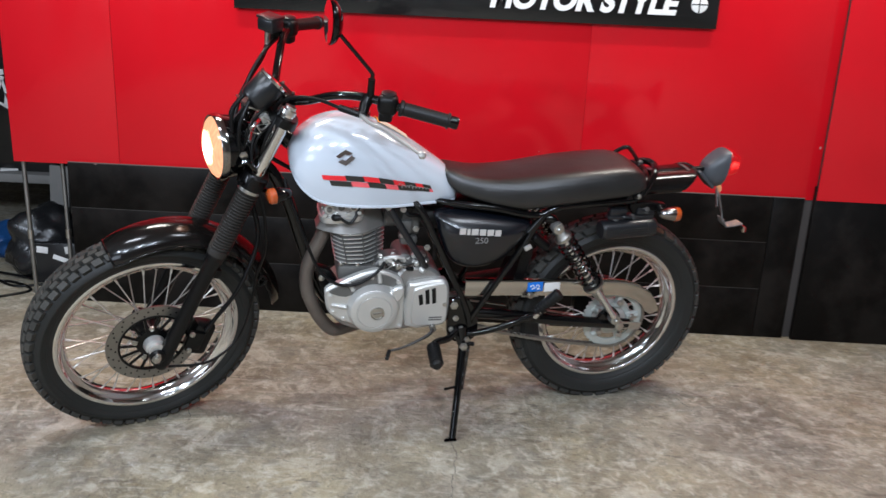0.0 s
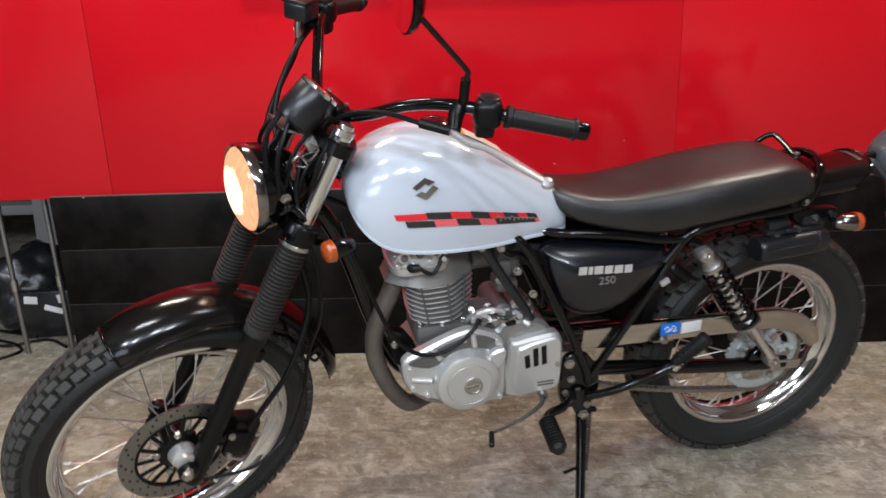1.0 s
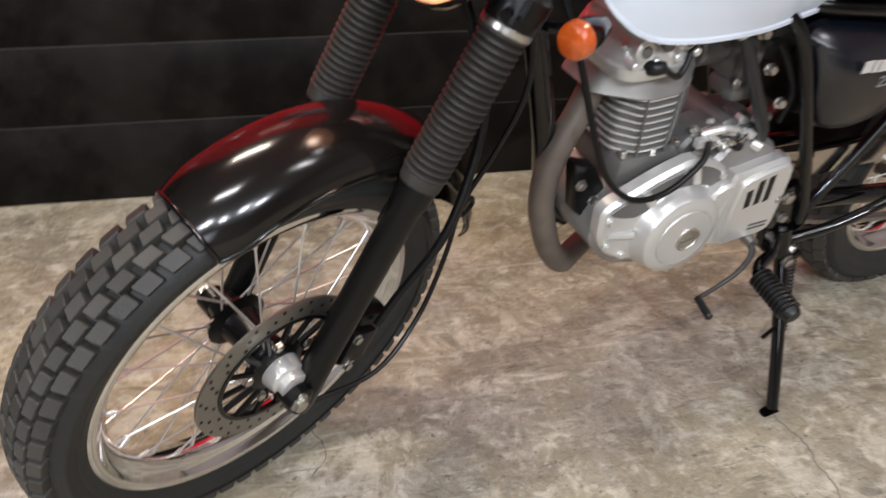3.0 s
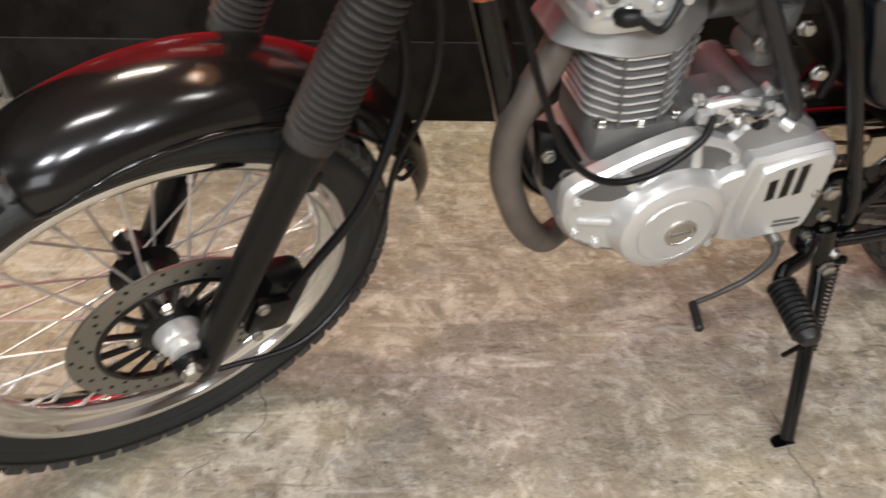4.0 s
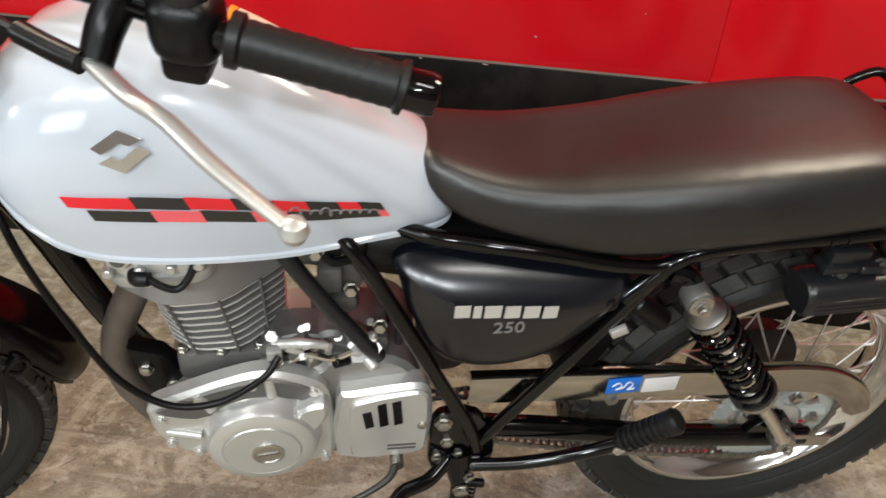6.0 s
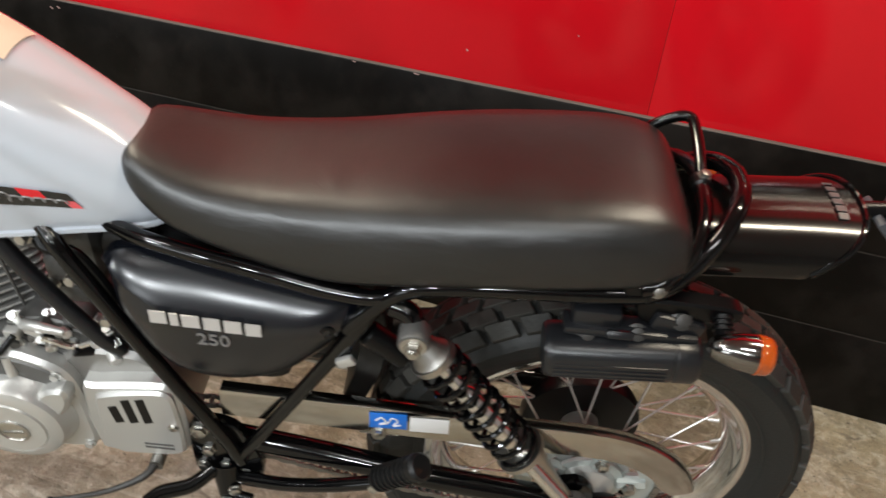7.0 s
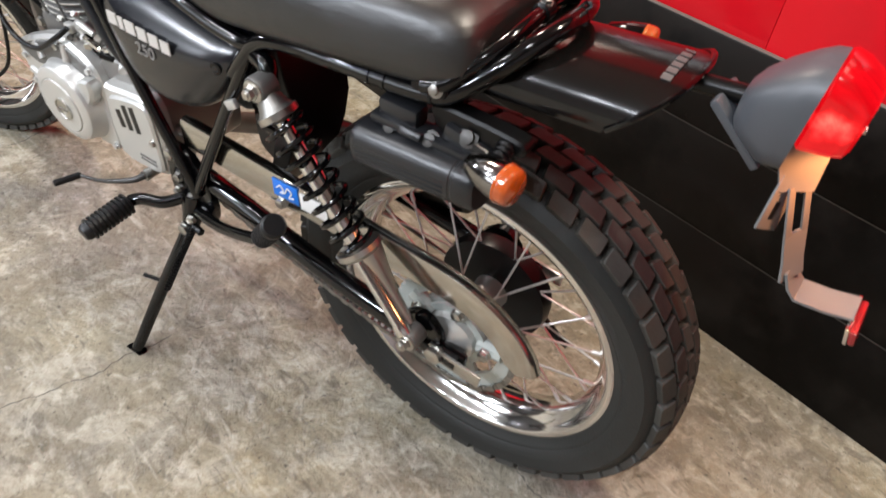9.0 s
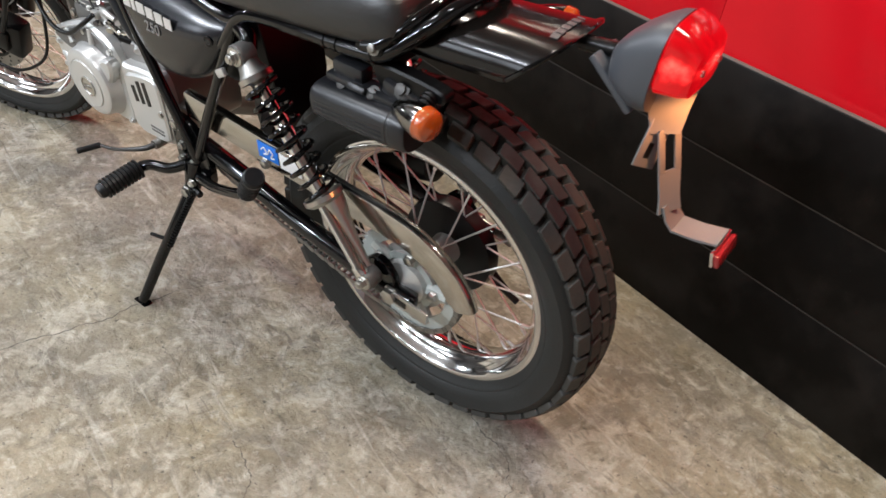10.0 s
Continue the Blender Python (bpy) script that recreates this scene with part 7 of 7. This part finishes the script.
part("peg_arm", tube([(0.50, 0.115, 0.318), (0.43, 0.132, 0.340), (0.36, 0.145, 0.372), (0.302, 0.150, 0.398)], 0.010, 10), BLACK_GLOSS, bike, "black pillion peg arm")
RA, RB = Vector((0.302, 0.150, 0.404)), Vector((0.244, 0.172, 0.480))
rpeg = part("pillion_peg", lathe([(0.012, 0), (0.0150, 0.006), (0.0165, 0.080), (0.0185, 0.088), (0.0185, 0.096), (0.015, 0.100)], RA, RB - RA, 20), GRIP, bike, "ribbed rubber pillion peg, folded up")
for i in range(8):
    p = RA.lerp(RB, 0.12 + 0.1 * i)
    part("peg_rib", lathe([(0.0155, -0.002), (0.0180, -0.0015), (0.0180, 0.0015), (0.0155, 0.002)], p, RB - RA, 16), GRIP, rpeg)
part("peg_spring", rod((0.305, 0.155, 0.392), (0.292, 0.160, 0.415), 0.009, 10), CHROME, rpeg, "plated peg hinge")
part("shift_lever", tube([(0.612, 0.118, 0.348), (0.625, 0.142, 0.342), (0.665, 0.160, 0.330), (0.71, 0.165, 0.313), (0.750, 0.170, 0.306)], [0.007, 0.0055, 0.0042, 0.0036, 0.0036], 10), BOLT_DARK, bike, "dull steel gear shift lever")
part("shift_pedal", rod((0.750, 0.168, 0.306), (0.764, 0.214, 0.308), 0.0062, 12, None, 0.002), GRIP, bike, "rubber shift pedal")
part("shift_shaft", rod((0.612, 0.08, 0.348), (0.612, 0.128, 0.348), 0.010, 14), DULL, bike, "splined shift shaft")

# side stand
SP, SF = Vector((0.515, 0.125, 0.288)), Vector((0.562, 0.272, 0.052))
stand = part("side_stand", tube([SP, SP.lerp(SF, 0.5) + Vector((0, 0.004, 0)), SF], [0.013, 0.0115, 0.0105], 14), BLACK_GLOSS, bike, "glossy black side stand, down")
part("stand_bracket", tube([(0.520, 0.100, 0.335), (0.518, 0.112, 0.310), SP], [0.024, 0.020, 0.015], 12), BLACK_GLOSS, stand, "black stand bracket under the frame")
part("bracket_bolt", hexbolt((0.505, 0.128, 0.308), (-0.3, 1, 0), 0.008, 0.008), STEEL, stand, "plated bracket bolt")
part("stop_bolt", rod((0.515, 0.128, 0.296), (0.480, 0.132, 0.292), 0.007, 10, None, 0.002), BLACK_SATIN, stand, "short black stop bolt")
part("stand_foot", plate([(0.549, 0.262), (0.580, 0.262), (0.588, 0.280), (0.572, 0.296), (0.550, 0.288)], 0.0395, 0.0465, 0.002, plane="xy", steps=3), BLACK_GLOSS, stand, "flat foot of the stand")
part("stand_pivot", hexbolt(SP + Vector((0, 0.012, 0)), Y, 0.011, 0.010), STEEL, stand, "plated stand pivot bolt")
part("stand_peg", rod(SP.lerp(SF, 0.45), SP.lerp(SF, 0.45) + Vector((0.045, 0.012, 0.0)), 0.004, 8), BLACK_SATIN, stand, "short black peg on the stand")
side = Vector((1, 0, 0))
coil = [Vector((0.498, 0.132, 0.30)).lerp(Vector((0.528, 0.200, 0.175)), i / 160) + 0.0065 * Vector((math.cos(i * 22 * math.tau / 160), math.sin(i * 22 * math.tau / 160), 0)) for i in range(161)]
part("stand_spring", tube(coil, 0.0016, 6, steps=1), BLACK_SATIN, stand, "stand return spring")

# lamps that the machine itself burns
d = bpy.data.lights.new("plate_lamp", "SPOT")
d.energy, d.color, d.shadow_soft_size = 1.2, (1.0, 0.36, 0.11), 0.008
d.spot_size, d.spot_blend = radians(160), 0.4
ob = new("plate_lamp", d)
ob.parent, ob.location = bike, (-0.386, 0, 0.796)
tagged(ob, "small lamp under the tail lens")

# ---- the sign ----
sign = tagged(part("sign_board", box((0.012, WALL_Y - 0.004, 1.385), (1.862, 0.016, 0.275), 0.001), SIGN_BLACK), "black sign board with white lettering on the red wall", "sign")
FACE_US = Matrix(((1, 0, 0, 0), (0, 0, -1, 0), (0, 1, 0, 0), (0, 0, 0, 1)))
lettering("MOTOR STYLE", 0.108, Matrix.Translation((0.425, WALL_Y - 0.013, 1.296)) @ FACE_US @ Matrix(((1, 0.2, 0, 0), (0, 1, 0, 0), (0, 0, 1, 0), (0, 0, 0, 1))), SIGN_WHITE, "letters", sign, "bold white letters", 0.0015, 0.0052)
part("roundel", lathe([(0.031, 0), (0.031, 0.003), (0.030, 0.0035)], (0.868, WALL_Y - 0.012, 1.334), (0, -1, 0), 32), SIGN_WHITE, sign, "white roundel with a black cross")
bm = box((0.868, WALL_Y - 0.0160, 1.334), (0.060, 0.001, 0.004), 0)
box((0.868, WALL_Y - 0.0160, 1.334), (0.004, 0.0012, 0.060), 0, None, bm)
part("roundel_cross", bm, SIGN_BLACK, sign, "thin black cross")

# ---- storage beside the wall ----
def lump(at, size, seed, mat, name, label, cat):
    bm = bmesh.new()
    bmesh.ops.create_icosphere(bm, subdivisions=4, radius=1)
    for v in bm.verts:
        n = noise.noise(v.co * 1.6 + Vector((seed, 0, 0))) * 0.35 + noise.noise(v.co * 4.5 + Vector((0, seed, 0))) * 0.12 + abs(noise.noise(v.co * 7 + Vector((seed, seed, 0)))) * 0.07
        v.co *= 1 + n
        v.co = Vector((v.co.x * size[0], v.co.y * size[1], max(-0.86, v.co.z) * size[2]))
    lo = min(v.co.z for v in bm.verts)
    bm.transform(Matrix.Translation((at[0], at[1], at[2] - lo)))
    return tagged(part(name, bm, mat, None, "", 60), label, cat)


BAG = material("shiny black plastic bag", (0.012, 0.012, 0.013), 0.28, mottle=0.3, grain=0.4, grain_scale=30)
lump((-1.98, 3.46, 0.0), (0.17, 0.15, 0.17), 3.1, BAG, "trash_bag", "crumpled shiny black plastic bag on the floor", "bag")
lump((-2.32, 3.72, 0.0), (0.16, 0.14, 0.09), 8.2, material("blue plastic sheet", (0.01, 0.05, 0.16), 0.4, mottle=0.3, grain=0.4, grain_scale=30), "blue_bundle", "folded blue plastic bundle on the floor", "bundle")
CARD = material("grey carton", (0.20, 0.195, 0.185), 0.7, mottle=0.15)
carton = tagged(part("box", box((-1.85, 3.37, 0.095), (0.22, 0.13, 0.19), 0.005, Matrix.Rotation(0.12, 3, "Z")), BAG), "dark carton with torn white labels on the floor", "box")
for lx, lz, lw, lh, lt in ((-1.898, 0.160, 0.050, 0.030, 0.12), (-1.785, 0.160, 0.030, 0.034, -0.15), (-1.82, 0.118, 0.070, 0.022, 0.35)):
    part("label", box((lx, 3.3005 + (lx + 1.85) * 0.12, lz), (lw, 0.0030, lh), 0.0008, Matrix.Rotation(0.12, 3, "Z") @ Matrix.Rotation(lt, 3, "Y")), PAPER, carton, "torn white label")
bench = tagged(part("bench", box((-2.55, 4.35, 0.32), (1.9, 0.5, 0.05), 0.006), CARD), "low grey bench board in the dark storage", "bench")
for dx in (-0.85, 0.85):
    part("bench_leg", box((-2.55 + dx, 4.35, 0.1475), (0.06, 0.44, 0.295), 0.004), CARD, bench, "bench leg")
lump((-2.35, 4.35, 0.345), (0.17, 0.12, 0.14), 5.5, BAG, "sack", "dark lumpy sack lying on the bench", "sack")
lump((-2.75, 4.38, 0.345), (0.14, 0.12, 0.17), 6.5, DARK_WALL, "sack", "dark lumpy sack lying on the bench", "sack")
tagged(part("paper_sheet", box((-2.55, 4.22, 0.353), (0.14, 0.10, 0.012), 0.002, Matrix.Rotation(0.5, 3, "Z")), PAPER), "white paper lying on the bench", "paper")
for px, py in ((-1.862, 3.16), (-1.716, 3.20)):
    pole = tagged(part("pole", rod((px, py, 0.0), (px, py, 2.3), 0.0095, 12), DULL), "thin metal pole standing behind the red sheet", "pole")
    part("collar", rod((px, py, 0.25), (px, py, 0.29), 0.0125, 12), STEEL, pole, "metal collar")
# a black display board with white print, upright on the bench, and a pale panel leaning behind the poles
poster = tagged(part("display_board", box((-2.72, 4.20, 0.946), (0.86, 0.03, 1.20), 0.003), SIGN_BLACK), "black display board with white print standing on the bench", "display board")
for lx, lz, lw, lh, lt in ((-2.575, 0.800, 0.020, 0.150, 0.45), (-2.535, 0.790, 0.016, 0.120, -0.25), (-2.505, 0.735, 0.080, 0.070, 0.2), (-2.560, 0.715, 0.075, 0.014, 0.5), (-2.590, 0.885, 0.110, 0.030, -0.12), (-2.600, 1.000, 0.060, 0.020, -0.5), (-2.565, 1.020, 0.020, 0.060, 0.3), (-2.500, 0.632, 0.028, 0.030, 0.0), (-2.470, 0.560, 0.014, 0.060, 0.1)):
    part("print", box((lx, 4.1835, lz), (lw, 0.003, lh), 0.0008, Matrix.Rotation(lt, 3, "Y")), PAPER if lz > 0.65 else DECAL_GREY, poster, "white printed stroke")
tagged(part("panel", box((-2.10, 3.85, 0.225), (0.10, 0.02, 0.45), 0.003, Matrix.Rotation(0.06, 3, "Y")), CARD), "pale grey panel standing on the floor", "panel")
for k, pts in enumerate(([(-2.5, 3.25, 0.006), (-2.2, 3.32, 0.006), (-2.0, 3.22, 0.006), (-1.85, 3.27, 0.006), (-1.74, 3.2, 0.006)], [(-2.6, 3.0, 0.006), (-2.3, 3.12, 0.006), (-2.1, 3.28, 0.006), (-1.9, 3.18, 0.006), (-2.0, 3.05, 0.006)], [(-2.6, 3.5, 0.006), (-2.35, 3.42, 0.006), (-2.12, 3.36, 0.016), (-1.9, 3.3, 0.006)])):
    tagged(part("cable", tube(pts, 0.006, 8), PLASTIC), "black electric cable lying on the floor", "cable", "cables")
